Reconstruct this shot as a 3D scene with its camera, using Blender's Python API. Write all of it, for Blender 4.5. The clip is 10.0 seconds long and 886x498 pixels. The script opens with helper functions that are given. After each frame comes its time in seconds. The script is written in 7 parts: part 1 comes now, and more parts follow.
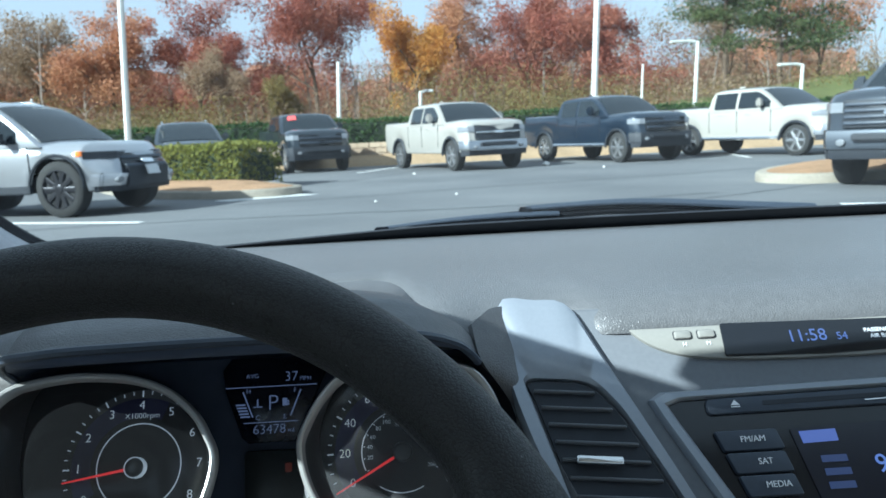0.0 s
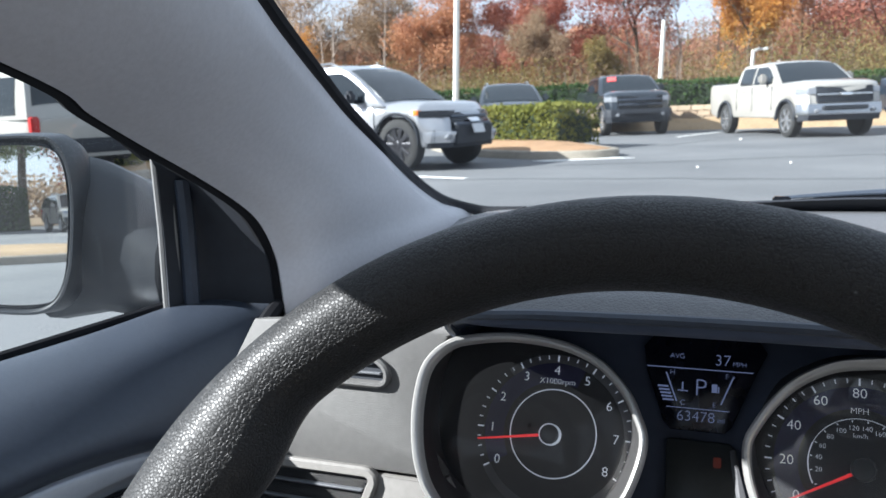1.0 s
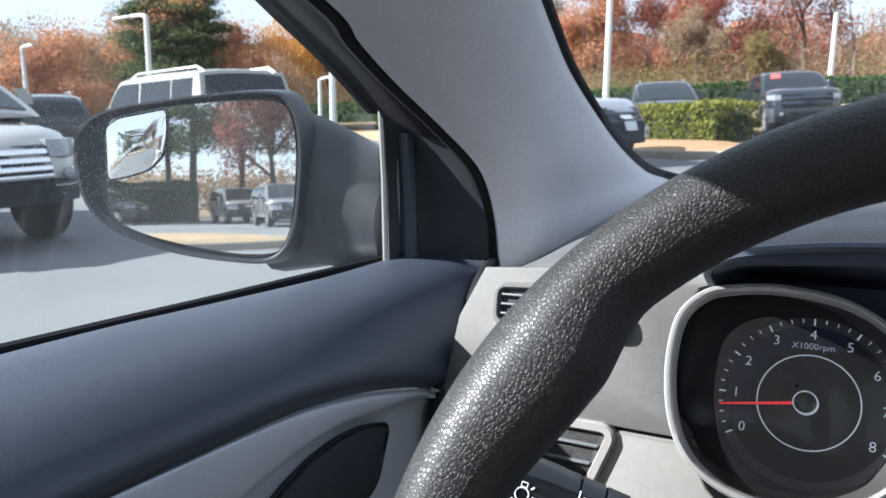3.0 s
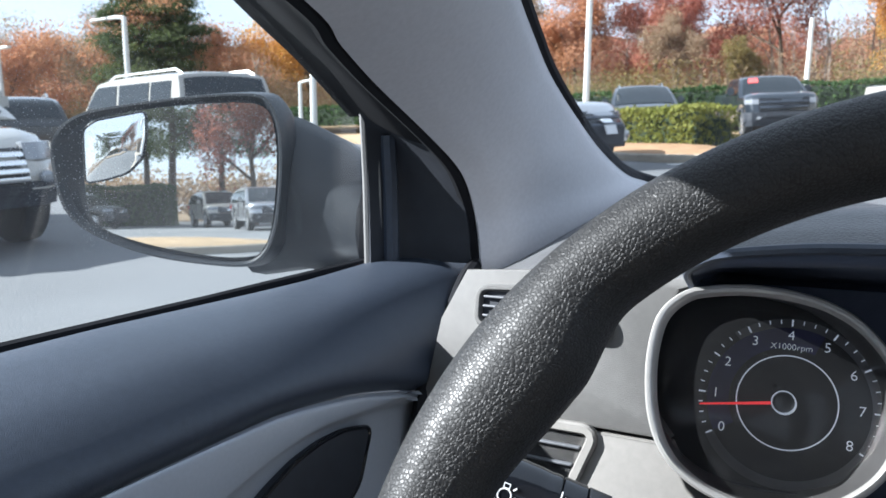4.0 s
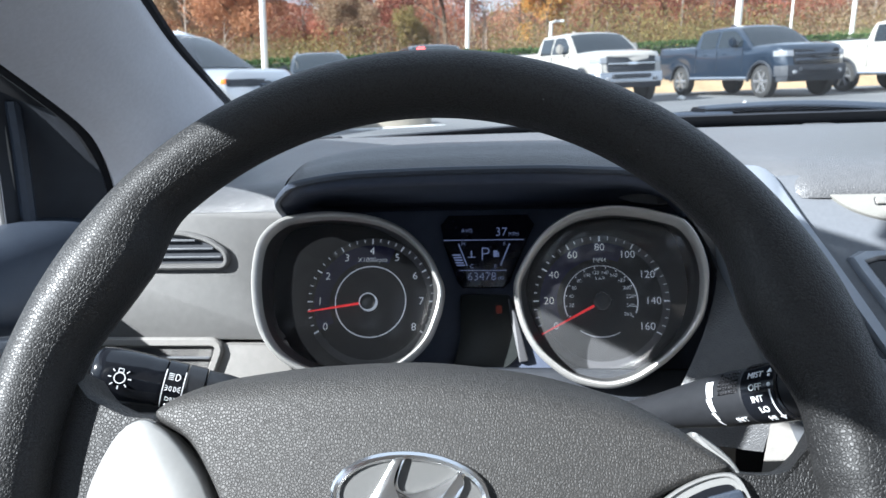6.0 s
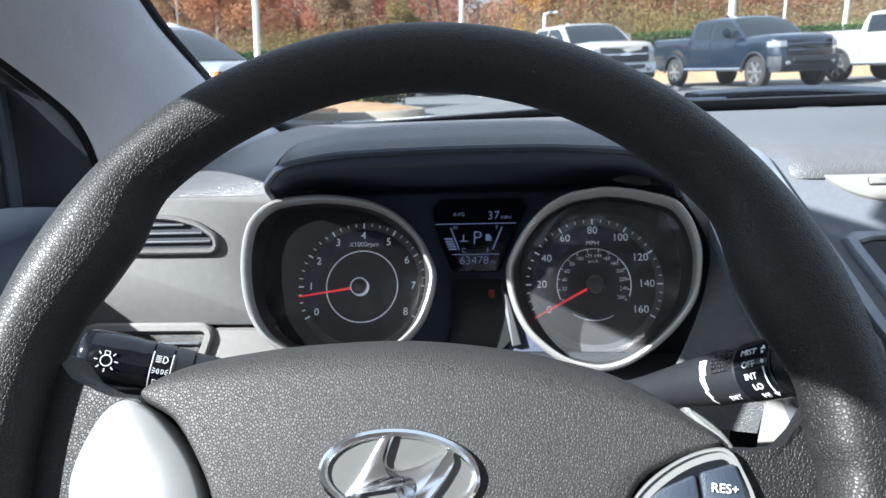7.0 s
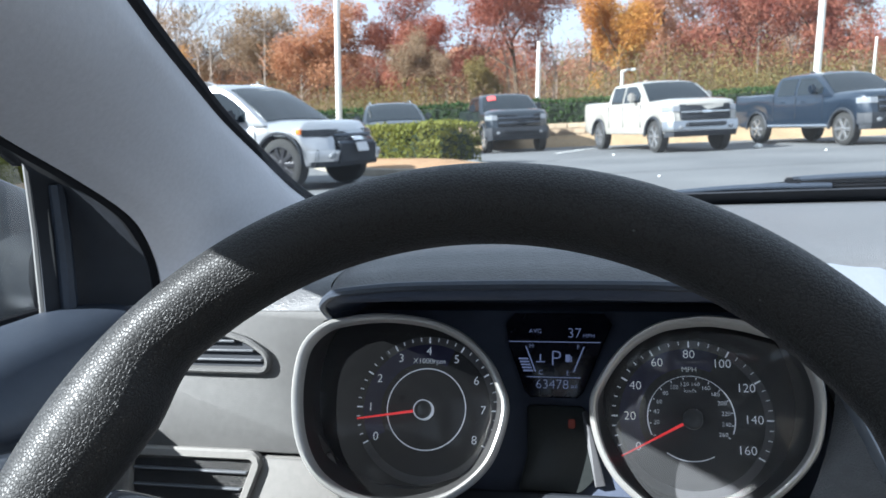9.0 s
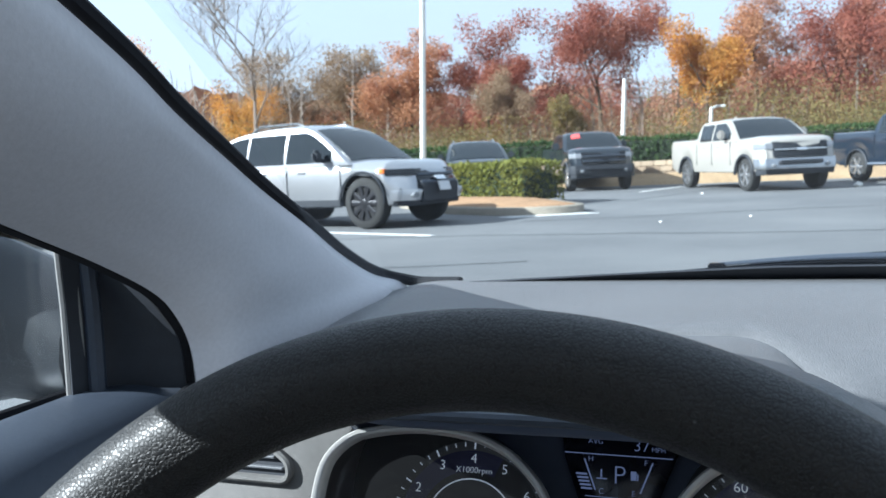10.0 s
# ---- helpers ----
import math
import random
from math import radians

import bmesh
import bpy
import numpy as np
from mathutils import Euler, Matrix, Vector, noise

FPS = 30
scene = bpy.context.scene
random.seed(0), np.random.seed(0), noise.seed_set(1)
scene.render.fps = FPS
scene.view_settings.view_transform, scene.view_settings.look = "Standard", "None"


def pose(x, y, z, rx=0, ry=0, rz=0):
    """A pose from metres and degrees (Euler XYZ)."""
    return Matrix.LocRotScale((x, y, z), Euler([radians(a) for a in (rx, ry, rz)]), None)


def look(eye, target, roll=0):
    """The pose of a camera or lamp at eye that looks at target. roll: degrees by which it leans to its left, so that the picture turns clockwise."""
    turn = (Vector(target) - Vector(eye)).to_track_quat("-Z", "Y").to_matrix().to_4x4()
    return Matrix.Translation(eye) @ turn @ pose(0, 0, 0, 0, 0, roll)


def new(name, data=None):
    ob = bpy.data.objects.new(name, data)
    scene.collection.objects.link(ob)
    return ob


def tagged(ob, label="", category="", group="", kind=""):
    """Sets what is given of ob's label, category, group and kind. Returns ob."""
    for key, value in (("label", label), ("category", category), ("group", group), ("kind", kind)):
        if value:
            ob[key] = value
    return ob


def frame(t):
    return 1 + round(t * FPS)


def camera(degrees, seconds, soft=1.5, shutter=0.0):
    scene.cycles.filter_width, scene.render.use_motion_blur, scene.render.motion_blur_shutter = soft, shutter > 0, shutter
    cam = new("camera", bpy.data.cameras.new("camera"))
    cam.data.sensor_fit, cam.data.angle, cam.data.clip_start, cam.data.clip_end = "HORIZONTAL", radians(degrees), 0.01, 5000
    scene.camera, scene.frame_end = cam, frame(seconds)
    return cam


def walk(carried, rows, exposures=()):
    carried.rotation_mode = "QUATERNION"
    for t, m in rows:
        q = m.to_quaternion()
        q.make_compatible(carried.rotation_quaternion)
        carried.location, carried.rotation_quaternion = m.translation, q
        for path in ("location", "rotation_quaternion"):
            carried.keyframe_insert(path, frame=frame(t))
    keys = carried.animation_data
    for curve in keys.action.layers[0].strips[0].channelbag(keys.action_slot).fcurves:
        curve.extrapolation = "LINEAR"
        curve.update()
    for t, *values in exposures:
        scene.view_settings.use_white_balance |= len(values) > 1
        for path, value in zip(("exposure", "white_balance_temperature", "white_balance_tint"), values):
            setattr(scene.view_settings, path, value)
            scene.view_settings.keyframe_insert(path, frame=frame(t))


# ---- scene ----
cam = camera(59.4, 10.0)
cam.data.dof.use_dof = True
cam.data.dof.focus_distance = 0.38
cam.data.dof.aperture_fstop = 28.0
PATH = [
    (0, (-0.251, -0.546, 0.99), (-0.192, 1.432, 0.699), -2.7),
    (0.5, (-0.299, -0.515, 0.996), (-0.669, 1.421, 0.655), -2.5),
    (1, (-0.349, -0.504, 0.987), (-1.053, 1.334, 0.635), -2.2),
    (1.5, (-0.391, -0.51, 0.966), (-1.312, 1.231, 0.621), -1.8),
    (2, (-0.412, -0.514, 0.956), (-1.424, 1.177, 0.617), -2.0),
    (2.5, (-0.415, -0.522, 0.951), (-1.453, 1.154, 0.612), -2.2),
    (4, (-0.415, -0.524, 0.95), (-1.405, 1.182, 0.619), -2.1),
    (4.5, (-0.409, -0.525, 0.947), (-1.319, 1.225, 0.618), -2.1),
    (5, (-0.369, -0.575, 0.95), (-0.985, 1.296, 0.603), -2.6),
    (5.5, (-0.324, -0.604, 0.943), (-0.679, 1.322, 0.54), -2.7),
    (6, (-0.319, -0.621, 0.947), (-0.575, 1.313, 0.506), -2.3),
    (7.5, (-0.317, -0.615, 0.934), (-0.559, 1.316, 0.473), -2.5),
    (8, (-0.319, -0.611, 0.933), (-0.603, 1.32, 0.5), -2.4),
    (8.5, (-0.323, -0.589, 0.955), (-0.67, 1.345, 0.578), -2.4),
    (9, (-0.325, -0.545, 0.973), (-0.754, 1.382, 0.657), -2.6),
    (9.5, (-0.327, -0.503, 0.992), (-0.851, 1.409, 0.734), -2.6),
    (10, (-0.316, -0.469, 1.0), (-0.949, 1.417, 0.787), -2.7),
]
walk(cam, [(t, look(eye, target, roll)) for t, eye, target, roll in PATH],
     exposures=[(0.0, 1.83, 4990, -4), (0.5, 1.93, 5200, 2), (1.2, 2.21, 5520, 9), (2.5, 2.27, 5520, 9), (4.5, 2.29, 5380, 8), (8.0, 2.27, 5360, 7), (9.5, 2.15, 5280, 5), (10.0, 2.06, 5180, 4)])

# ---- world, sun, exposure ----
SUN = Vector((-0.78, -0.50, 0.58)).normalized()
world = bpy.data.worlds.new("sky")
scene.world = world
world.use_nodes = True
wn = world.node_tree.nodes
sky = wn.new("ShaderNodeTexSky")
sky.sky_type = "NISHITA"
sky.sun_disc = False
sky.sun_elevation = math.asin(SUN.z)
sky.sun_rotation = math.atan2(SUN.x, SUN.y)
sky.dust_density = 1.2
sky.air_density = 1.0
wn["Background"].inputs["Strength"].default_value = 0.15
# thin bright cloud over most of the sky
wc = wn.new("ShaderNodeTexCoord")
wm = wn.new("ShaderNodeMapping")
wm.inputs["Scale"].default_value = (1.0, 1.0, 3.2)
wz = wn.new("ShaderNodeTexNoise")
wz.inputs["Scale"].default_value, wz.inputs["Detail"].default_value = 2.2, 5.0
wr = wn.new("ShaderNodeMapRange")
for k, x in (("From Min", 0.36), ("From Max", 0.64), ("To Min", 0.92), ("To Max", 0.985)):
    wr.inputs[k].default_value = x
wx = wn.new("ShaderNodeMix")
wx.data_type = "RGBA"
wx.inputs["B"].default_value = (1.50, 1.54, 1.60, 1)
wl = world.node_tree.links
wl.new(wc.outputs["Generated"], wm.inputs["Vector"])
wl.new(wm.outputs["Vector"], wz.inputs["Vector"])
wl.new(wz.outputs["Fac"], wr.inputs["Value"])
wl.new(wr.outputs["Result"], wx.inputs["Factor"])
wl.new(sky.outputs["Color"], wx.inputs["A"])
wl.new(wx.outputs["Result"], wn["Background"].inputs["Color"])
sun_data = bpy.data.lights.new("sun", "SUN")
sun_data.energy = 3.9
sun_data.angle = radians(0.55)
sun_data.color = (1.0, 0.91, 0.78)
sun = new("sun", sun_data)
sun.matrix_world = look(SUN * 50, (0, 0, 0))

# ---- materials ----
def material(name, color, rough=0.5, metal=0.0, coat=0.0, spec=0.5):
    m = bpy.data.materials.new(name)
    m.use_nodes = True
    b = m.node_tree.nodes["Principled BSDF"]
    b.inputs["Base Color"].default_value = (*color, 1)
    b.inputs["Roughness"].default_value = rough
    b.inputs["Metallic"].default_value = metal
    b.inputs["Coat Weight"].default_value = coat
    b.inputs["Specular IOR Level"].default_value = spec
    return m


def link(m, a, b):
    m.node_tree.links.new(a, b)


def node(m, kind, **values):
    n = m.node_tree.nodes.new(kind)
    for k, v in values.items():
        n.inputs[k.replace("_", " ")].default_value = v
    return n


def coords(m):
    return node(m, "ShaderNodeTexCoord").outputs["Object"]


def mottle(m, scale=8.0, low=0.75, high=1.2, fine=90.0):
    """Two scales of brightness variation on the base colour."""
    b = m.node_tree.nodes["Principled BSDF"]
    base = b.inputs["Base Color"].default_value[:]
    c = coords(m)
    big = node(m, "ShaderNodeTexNoise", Scale=scale, Detail=4.0)
    small = node(m, "ShaderNodeTexNoise", Scale=fine, Detail=2.0)
    link(m, c, big.inputs["Vector"])
    link(m, c, small.inputs["Vector"])
    mean = node(m, "ShaderNodeMath")
    mean.operation = "ADD"
    link(m, big.outputs["Fac"], mean.inputs[0])
    link(m, small.outputs["Fac"], mean.inputs[1])
    rng = node(m, "ShaderNodeMapRange", From_Min=0.6, From_Max=1.4, To_Min=low, To_Max=high)
    link(m, mean.outputs[0], rng.inputs["Value"])
    mul = node(m, "ShaderNodeVectorMath")
    mul.operation = "SCALE"
    mul.inputs[0].default_value = base[:3]
    link(m, rng.outputs["Result"], mul.inputs["Scale"])
    link(m, mul.outputs["Vector"], b.inputs["Base Color"])
    return m


def grain(m, scale=500.0, strength=0.4, distance=0.0004, cells=True, rough=0.0, groove=0.22):
    """Leather-like or sandy relief."""
    b = m.node_tree.nodes["Principled BSDF"]
    c = coords(m)
    wob = node(m, "ShaderNodeTexNoise", Scale=scale * 0.6, Detail=2.0)
    link(m, c, wob.inputs["Vector"])
    bump = node(m, "ShaderNodeBump", Strength=strength, Distance=distance)
    if cells:
        v = node(m, "ShaderNodeTexVoronoi", Scale=scale)
        v.feature = "DISTANCE_TO_EDGE"
        add = node(m, "ShaderNodeVectorMath")
        add.operation = "MULTIPLY_ADD"
        add.inputs[1].default_value = (0.9 / scale,) * 3
        link(m, wob.outputs["Color"], add.inputs[0])
        link(m, c, add.inputs[2])
        link(m, add.outputs["Vector"], v.inputs["Vector"])
        rng = node(m, "ShaderNodeMapRange", From_Min=0.0, From_Max=groove, To_Min=0.0, To_Max=1.0)
        rng.interpolation_type = "SMOOTHSTEP"
        link(m, v.outputs["Distance"], rng.inputs["Value"])
        link(m, rng.outputs["Result"], bump.inputs["Height"])
        if rough:
            rr = node(m, "ShaderNodeMapRange", To_Min=b.inputs["Roughness"].default_value + rough, To_Max=b.inputs["Roughness"].default_value)
            link(m, rng.outputs["Result"], rr.inputs["Value"])
            link(m, rr.outputs["Result"], b.inputs["Roughness"])
    else:
        link(m, wob.outputs["Fac"], bump.inputs["Height"])
    link(m, bump.outputs["Normal"], b.inputs["Normal"])
    return m


def leather(m, scale, strength, distance):
    """Leather: flat-topped uneven cells between narrow creases, over a soft roll."""
    b = m.node_tree.nodes["Principled BSDF"]
    c = coords(m)
    wob = node(m, "ShaderNodeTexNoise", Scale=scale * 0.8, Detail=2.0)
    link(m, c, wob.inputs["Vector"])
    add = node(m, "ShaderNodeVectorMath")
    add.operation = "MULTIPLY_ADD"
    add.inputs[1].default_value = (0.6 / scale,) * 3
    link(m, wob.outputs["Color"], add.inputs[0])
    link(m, c, add.inputs[2])
    v = node(m, "ShaderNodeTexVoronoi", Scale=scale)
    v.feature = "DISTANCE_TO_EDGE"
    link(m, add.outputs["Vector"], v.inputs["Vector"])
    rng_ = node(m, "ShaderNodeMapRange", From_Min=0.0, From_Max=0.22, To_Min=0.0, To_Max=1.0)
    rng_.interpolation_type = "SMOOTHSTEP"
    link(m, v.outputs["Distance"], rng_.inputs["Value"])
    soft = node(m, "ShaderNodeTexNoise", Scale=scale * 0.22, Detail=2.0)
    link(m, c, soft.inputs["Vector"])
    h = node(m, "ShaderNodeMath")
    h.operation = "MULTIPLY_ADD"
    h.inputs[1].default_value = 0.12
    link(m, soft.outputs["Fac"], h.inputs[0])
    link(m, rng_.outputs["Result"], h.inputs[2])
    bump = node(m, "ShaderNodeBump", Strength=strength, Distance=distance)
    link(m, h.outputs[0], bump.inputs["Height"])
    link(m, bump.outputs["Normal"], b.inputs["Normal"])
    # shade in the creases is put into the colour; creases are also duller
    crease_shade = node(m, "ShaderNodeMapRange", From_Min=0.0, From_Max=1.0, To_Min=0.5, To_Max=1.0)
    link(m, rng_.outputs["Result"], crease_shade.inputs["Value"])
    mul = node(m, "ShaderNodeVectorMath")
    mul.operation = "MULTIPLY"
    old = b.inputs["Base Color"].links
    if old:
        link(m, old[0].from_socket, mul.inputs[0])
    link(m, crease_shade.outputs["Result"], mul.inputs[1])
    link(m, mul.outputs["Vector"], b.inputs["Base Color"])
    dull = node(m, "ShaderNodeMapRange", From_Min=0.0, From_Max=1.0, To_Min=0.65, To_Max=b.inputs["Roughness"].default_value)
    link(m, rng_.outputs["Result"], dull.inputs["Value"])
    link(m, dull.outputs["Result"], b.inputs["Roughness"])
    return m


def specks(m, scale, share, color):
    """Sparse specks of dust over the base colour."""
    b = m.node_tree.nodes["Principled BSDF"]
    src = b.inputs["Base Color"].links[0].from_socket
    v = node(m, "ShaderNodeTexVoronoi", Scale=scale)
    link(m, coords(m), v.inputs["Vector"])
    r1 = node(m, "ShaderNodeMapRange", From_Min=0.10, From_Max=0.18, To_Min=1.0, To_Max=0.0)
    link(m, v.outputs["Distance"], r1.inputs["Value"])
    sep = node(m, "ShaderNodeSeparateColor")
    link(m, v.outputs["Color"], sep.inputs["Color"])
    gt = node(m, "ShaderNodeMath")
    gt.operation = "GREATER_THAN"
    gt.inputs[1].default_value = 1 - share
    link(m, sep.outputs["Red"], gt.inputs[0])
    mu = node(m, "ShaderNodeMath")
    mu.operation = "MULTIPLY"
    link(m, r1.outputs["Result"], mu.inputs[0])
    link(m, gt.outputs[0], mu.inputs[1])
    mx = node(m, "ShaderNodeMix")
    mx.data_type = "RGBA"
    mx.inputs["B"].default_value = (*color, 1)
    link(m, src, mx.inputs["A"])
    link(m, mu.outputs[0], mx.inputs["Factor"])
    link(m, mx.outputs["Result"], b.inputs["Base Color"])
    return m


def glow(name, color, strength):
    m = material(name, (0.01, 0.01, 0.01), 0.4)
    b = m.node_tree.nodes["Principled BSDF"]
    b.inputs["Emission Color"].default_value = (*color, 1)
    b.inputs["Emission Strength"].default_value = strength
    return m


def clear_pane(name, tint, dust=0.0, film=0.0, gloss=0.03):
    """Thin glass: straight through, with a weak mirror gloss, dust and an even haze film."""
    m = bpy.data.materials.new(name)
    m.use_nodes = True
    nt = m.node_tree
    nt.nodes.clear()
    out = nt.nodes.new("ShaderNodeOutputMaterial")
    tr = nt.nodes.new("ShaderNodeBsdfTransparent")
    tr.inputs["Color"].default_value = (*tint, 1)
    gl = nt.nodes.new("ShaderNodeBsdfGlossy")
    gl.inputs["Roughness"].default_value = 0.02
    mix = nt.nodes.new("ShaderNodeMixShader")
    lw = nt.nodes.new("ShaderNodeLayerWeight")
    pw = nt.nodes.new("ShaderNodeMath")
    pw.operation = "POWER"
    pw.inputs[1].default_value = 5.0
    nt.links.new(lw.outputs["Facing"], pw.inputs[0])
    fr = nt.nodes.new("ShaderNodeMapRange")
    fr.inputs["To Min"].default_value, fr.inputs["To Max"].default_value = gloss, 0.6
    nt.links.new(pw.outputs[0], fr.inputs["Value"])
    nt.links.new(fr.outputs[0], mix.inputs[0])
    nt.links.new(tr.outputs[0], mix.inputs[1])
    nt.links.new(gl.outputs[0], mix.inputs[2])
    last = mix.outputs[0]
    if dust:
        df = nt.nodes.new("ShaderNodeBsdfDiffuse")
        df.inputs["Color"].default_value = (0.75, 0.76, 0.78, 1)
        tc = nt.nodes.new("ShaderNodeTexCoord")
        v = nt.nodes.new("ShaderNodeTexVoronoi")
        v.inputs["Scale"].default_value = 620
        nz = nt.nodes.new("ShaderNodeTexNoise")
        nz.inputs["Scale"].default_value = 9
        nt.links.new(tc.outputs["Object"], v.inputs["Vector"])
        nt.links.new(tc.outputs["Object"], nz.inputs["Vector"])
        r1 = nt.nodes.new("ShaderNodeMapRange")
        for k, x in (("From Min", 0.10), ("From Max", 0.22), ("To Min", 1.0), ("To Max", 0.0)):
            r1.inputs[k].default_value = x
        nt.links.new(v.outputs["Distance"], r1.inputs["Value"])
        r2 = nt.nodes.new("ShaderNodeMapRange")
        for k, x in (("From Min", 0.41), ("From Max", 0.62), ("To Min", 0.0), ("To Max", dust)):
            r2.inputs[k].default_value = x
        nt.links.new(nz.outputs["Fac"], r2.inputs["Value"])
        mu = nt.nodes.new("ShaderNodeMath")
        mu.operation = "MULTIPLY"
        nt.links.new(r1.outputs["Result"], mu.inputs[0])
        nt.links.new(r2.outputs["Result"], mu.inputs[1])
        m2 = nt.nodes.new("ShaderNodeMixShader")
        nt.links.new(mu.outputs[0], m2.inputs[0])
        nt.links.new(last, m2.inputs[1])
        nt.links.new(df.outputs[0], m2.inputs[2])
        last = m2.outputs[0]
    if film:
        fd = nt.nodes.new("ShaderNodeBsdfDiffuse")
        fd.inputs["Color"].default_value = (0.8, 0.82, 0.85, 1)
        m3 = nt.nodes.new("ShaderNodeMixShader")
        m3.inputs[0].default_value = film
        nt.links.new(last, m3.inputs[1])
        nt.links.new(fd.outputs[0], m3.inputs[2])
        last = m3.outputs[0]
    nt.links.new(last, out.inputs["Surface"])
    return m


def leaves_material(name, colors, rough=0.75):
    """Each leaf takes its own colour; slow drift over the crown."""
    m = material(name, colors[0], rough, spec=0.2)
    b = m.node_tree.nodes["Principled BSDF"]
    geo = node(m, "ShaderNodeNewGeometry")
    nz = node(m, "ShaderNodeTexNoise", Scale=0.35, Detail=2.0)
    link(m, coords(m), nz.inputs["Vector"])
    add = node(m, "ShaderNodeMath")
    add.operation = "MULTIPLY_ADD"
    add.inputs[1].default_value = 0.30
    link(m, geo.outputs["Random Per Island"], add.inputs[0])
    sc = node(m, "ShaderNodeMapRange", From_Min=0.3, From_Max=0.7, To_Min=0.0, To_Max=0.55)
    link(m, nz.outputs["Fac"], sc.inputs["Value"])
    link(m, sc.outputs["Result"], add.inputs[2])
    ramp = node(m, "ShaderNodeValToRGB")
    el = ramp.color_ramp.elements
    while len(el) < len(colors):
        el.new(0.5)
    for i, c in enumerate(colors):
        el[i].position = i / max(1, len(colors) - 1)
        el[i].color = (*c, 1)
    link(m, add.outputs[0], ramp.inputs["Fac"])
    link(m, ramp.outputs["Color"], b.inputs["Base Color"])
    tl = node(m, "ShaderNodeBsdfTranslucent")
    link(m, ramp.outputs["Color"], tl.inputs["Color"])
    mix = node(m, "ShaderNodeMixShader")
    mix.inputs[0].default_value = 0.45
    link(m, b.outputs[0], mix.inputs[1])
    link(m, tl.outputs[0], mix.inputs[2])
    link(m, mix.outputs[0], m.node_tree.nodes["Material Output"].inputs["Surface"])
    return m


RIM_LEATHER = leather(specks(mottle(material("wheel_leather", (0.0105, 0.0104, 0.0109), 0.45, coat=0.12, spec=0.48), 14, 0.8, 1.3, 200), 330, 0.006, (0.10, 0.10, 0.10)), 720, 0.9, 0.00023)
RIM_LEATHER.node_tree.nodes["Principled BSDF"].inputs["Coat Roughness"].default_value = 0.42
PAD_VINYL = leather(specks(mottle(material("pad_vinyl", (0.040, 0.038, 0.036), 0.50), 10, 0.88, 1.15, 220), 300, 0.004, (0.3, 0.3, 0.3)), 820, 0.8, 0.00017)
DASH_TOP = grain(mottle(material("dash_top_vinyl", (0.106, 0.107, 0.111), 0.37), 6, 0.85, 1.15, 150), 520, 0.5, 0.0004)
DASH_GREY = grain(mottle(material("dash_grey_vinyl", (0.105, 0.103, 0.100), 0.62), 6, 0.88, 1.12, 150), 950, 0.4, 0.0003)
DASH_LIGHT = grain(mottle(material("dash_beige_plastic", (0.205, 0.196, 0.183), 0.6), 6, 0.9, 1.1, 200), 1100, 0.3, 0.0002)
DARK_PLASTIC = grain(mottle(material("charcoal_plastic", (0.034, 0.043, 0.062), 0.46), 8, 0.85, 1.18, 240), 1000, 0.26, 0.0003)
STACK_GREY = grain(mottle(material("stack_grey_plastic", (0.115, 0.122, 0.135), 0.5), 8, 0.9, 1.1, 300), 900, 0.25, 0.0002)
BLACK_MATT = mottle(material("black_matt", (0.021, 0.024, 0.031), 0.6, spec=0.35), 10, 0.8, 1.2)
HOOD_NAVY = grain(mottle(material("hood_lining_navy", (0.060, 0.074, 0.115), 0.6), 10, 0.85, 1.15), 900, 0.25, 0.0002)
BLACK_RUBBER = mottle(material("black_rubber", (0.009, 0.0095, 0.012), 0.8, spec=0.15), 10, 0.8, 1.3)
BLACK_GLOSS = mottle(material("black_gloss", (0.008, 0.009, 0.012), 0.12), 10, 0.9, 1.1)
PILLAR_CLOTH = grain(mottle(material("pillar_grey_trim", (0.50, 0.495, 0.515), 0.85, spec=0.2), 7, 0.92, 1.07, 260), 900, 0.3, 0.0003, cells=False)
HEADLINER = grain(mottle(material("headliner_cloth", (0.68, 0.68, 0.68), 0.95, spec=0.1), 7, 0.92, 1.07, 260), 900, 0.3, 0.0003, cells=False)
# cloth of the unseen shell, beige to throw warm fill light forward
BOUNCE_CLOTH = grain(mottle(material("bounce_cloth", (0.33, 0.30, 0.26), 0.9, spec=0.1), 7, 0.9, 1.1, 260), 900, 0.3, 0.0003, cells=False)
SILVER = mottle(material("silver_plastic", (0.26, 0.28, 0.315), 0.36, 0.35), 9, 0.95, 1.05, 400)
SPOKE_SILVER = mottle(material("pale_silver_paint", (0.27, 0.27, 0.265), 0.42, 0.35), 9, 0.95, 1.05, 400)
GRIP_SILVER = mottle(material("grip_silver_paint", (0.40, 0.43, 0.48), 0.36, 0.25), 9, 0.95, 1.05, 400)
STALK_BLACK = grain(mottle(material("stalk_black", (0.020, 0.021, 0.024), 0.38), 10, 0.85, 1.2, 300), 900, 0.2, 0.0002, cells=False)
BEZEL = mottle(material("satin_bezel", (0.52, 0.51, 0.49), 0.38, 0.55), 12, 0.93, 1.05, 300)
WELL = mottle(material("dial_well", (0.050, 0.049, 0.049), 0.45), 12, 0.85, 1.15, 200)
CLOCK_TRIM = mottle(material("clock_trim", (0.23, 0.225, 0.205), 0.42, 0.1), 9, 0.95, 1.05, 400)
MIRROR_SHELL = grain(mottle(material("mirror_shell", (0.015, 0.018, 0.023), 0.42), 9, 0.75, 1.3, 260), 700, 0.3, 0.0003, cells=False)
CHANNEL = mottle(material("pale_channel_rubber", (0.16, 0.16, 0.16), 0.6), 9, 0.9, 1.1, 300)
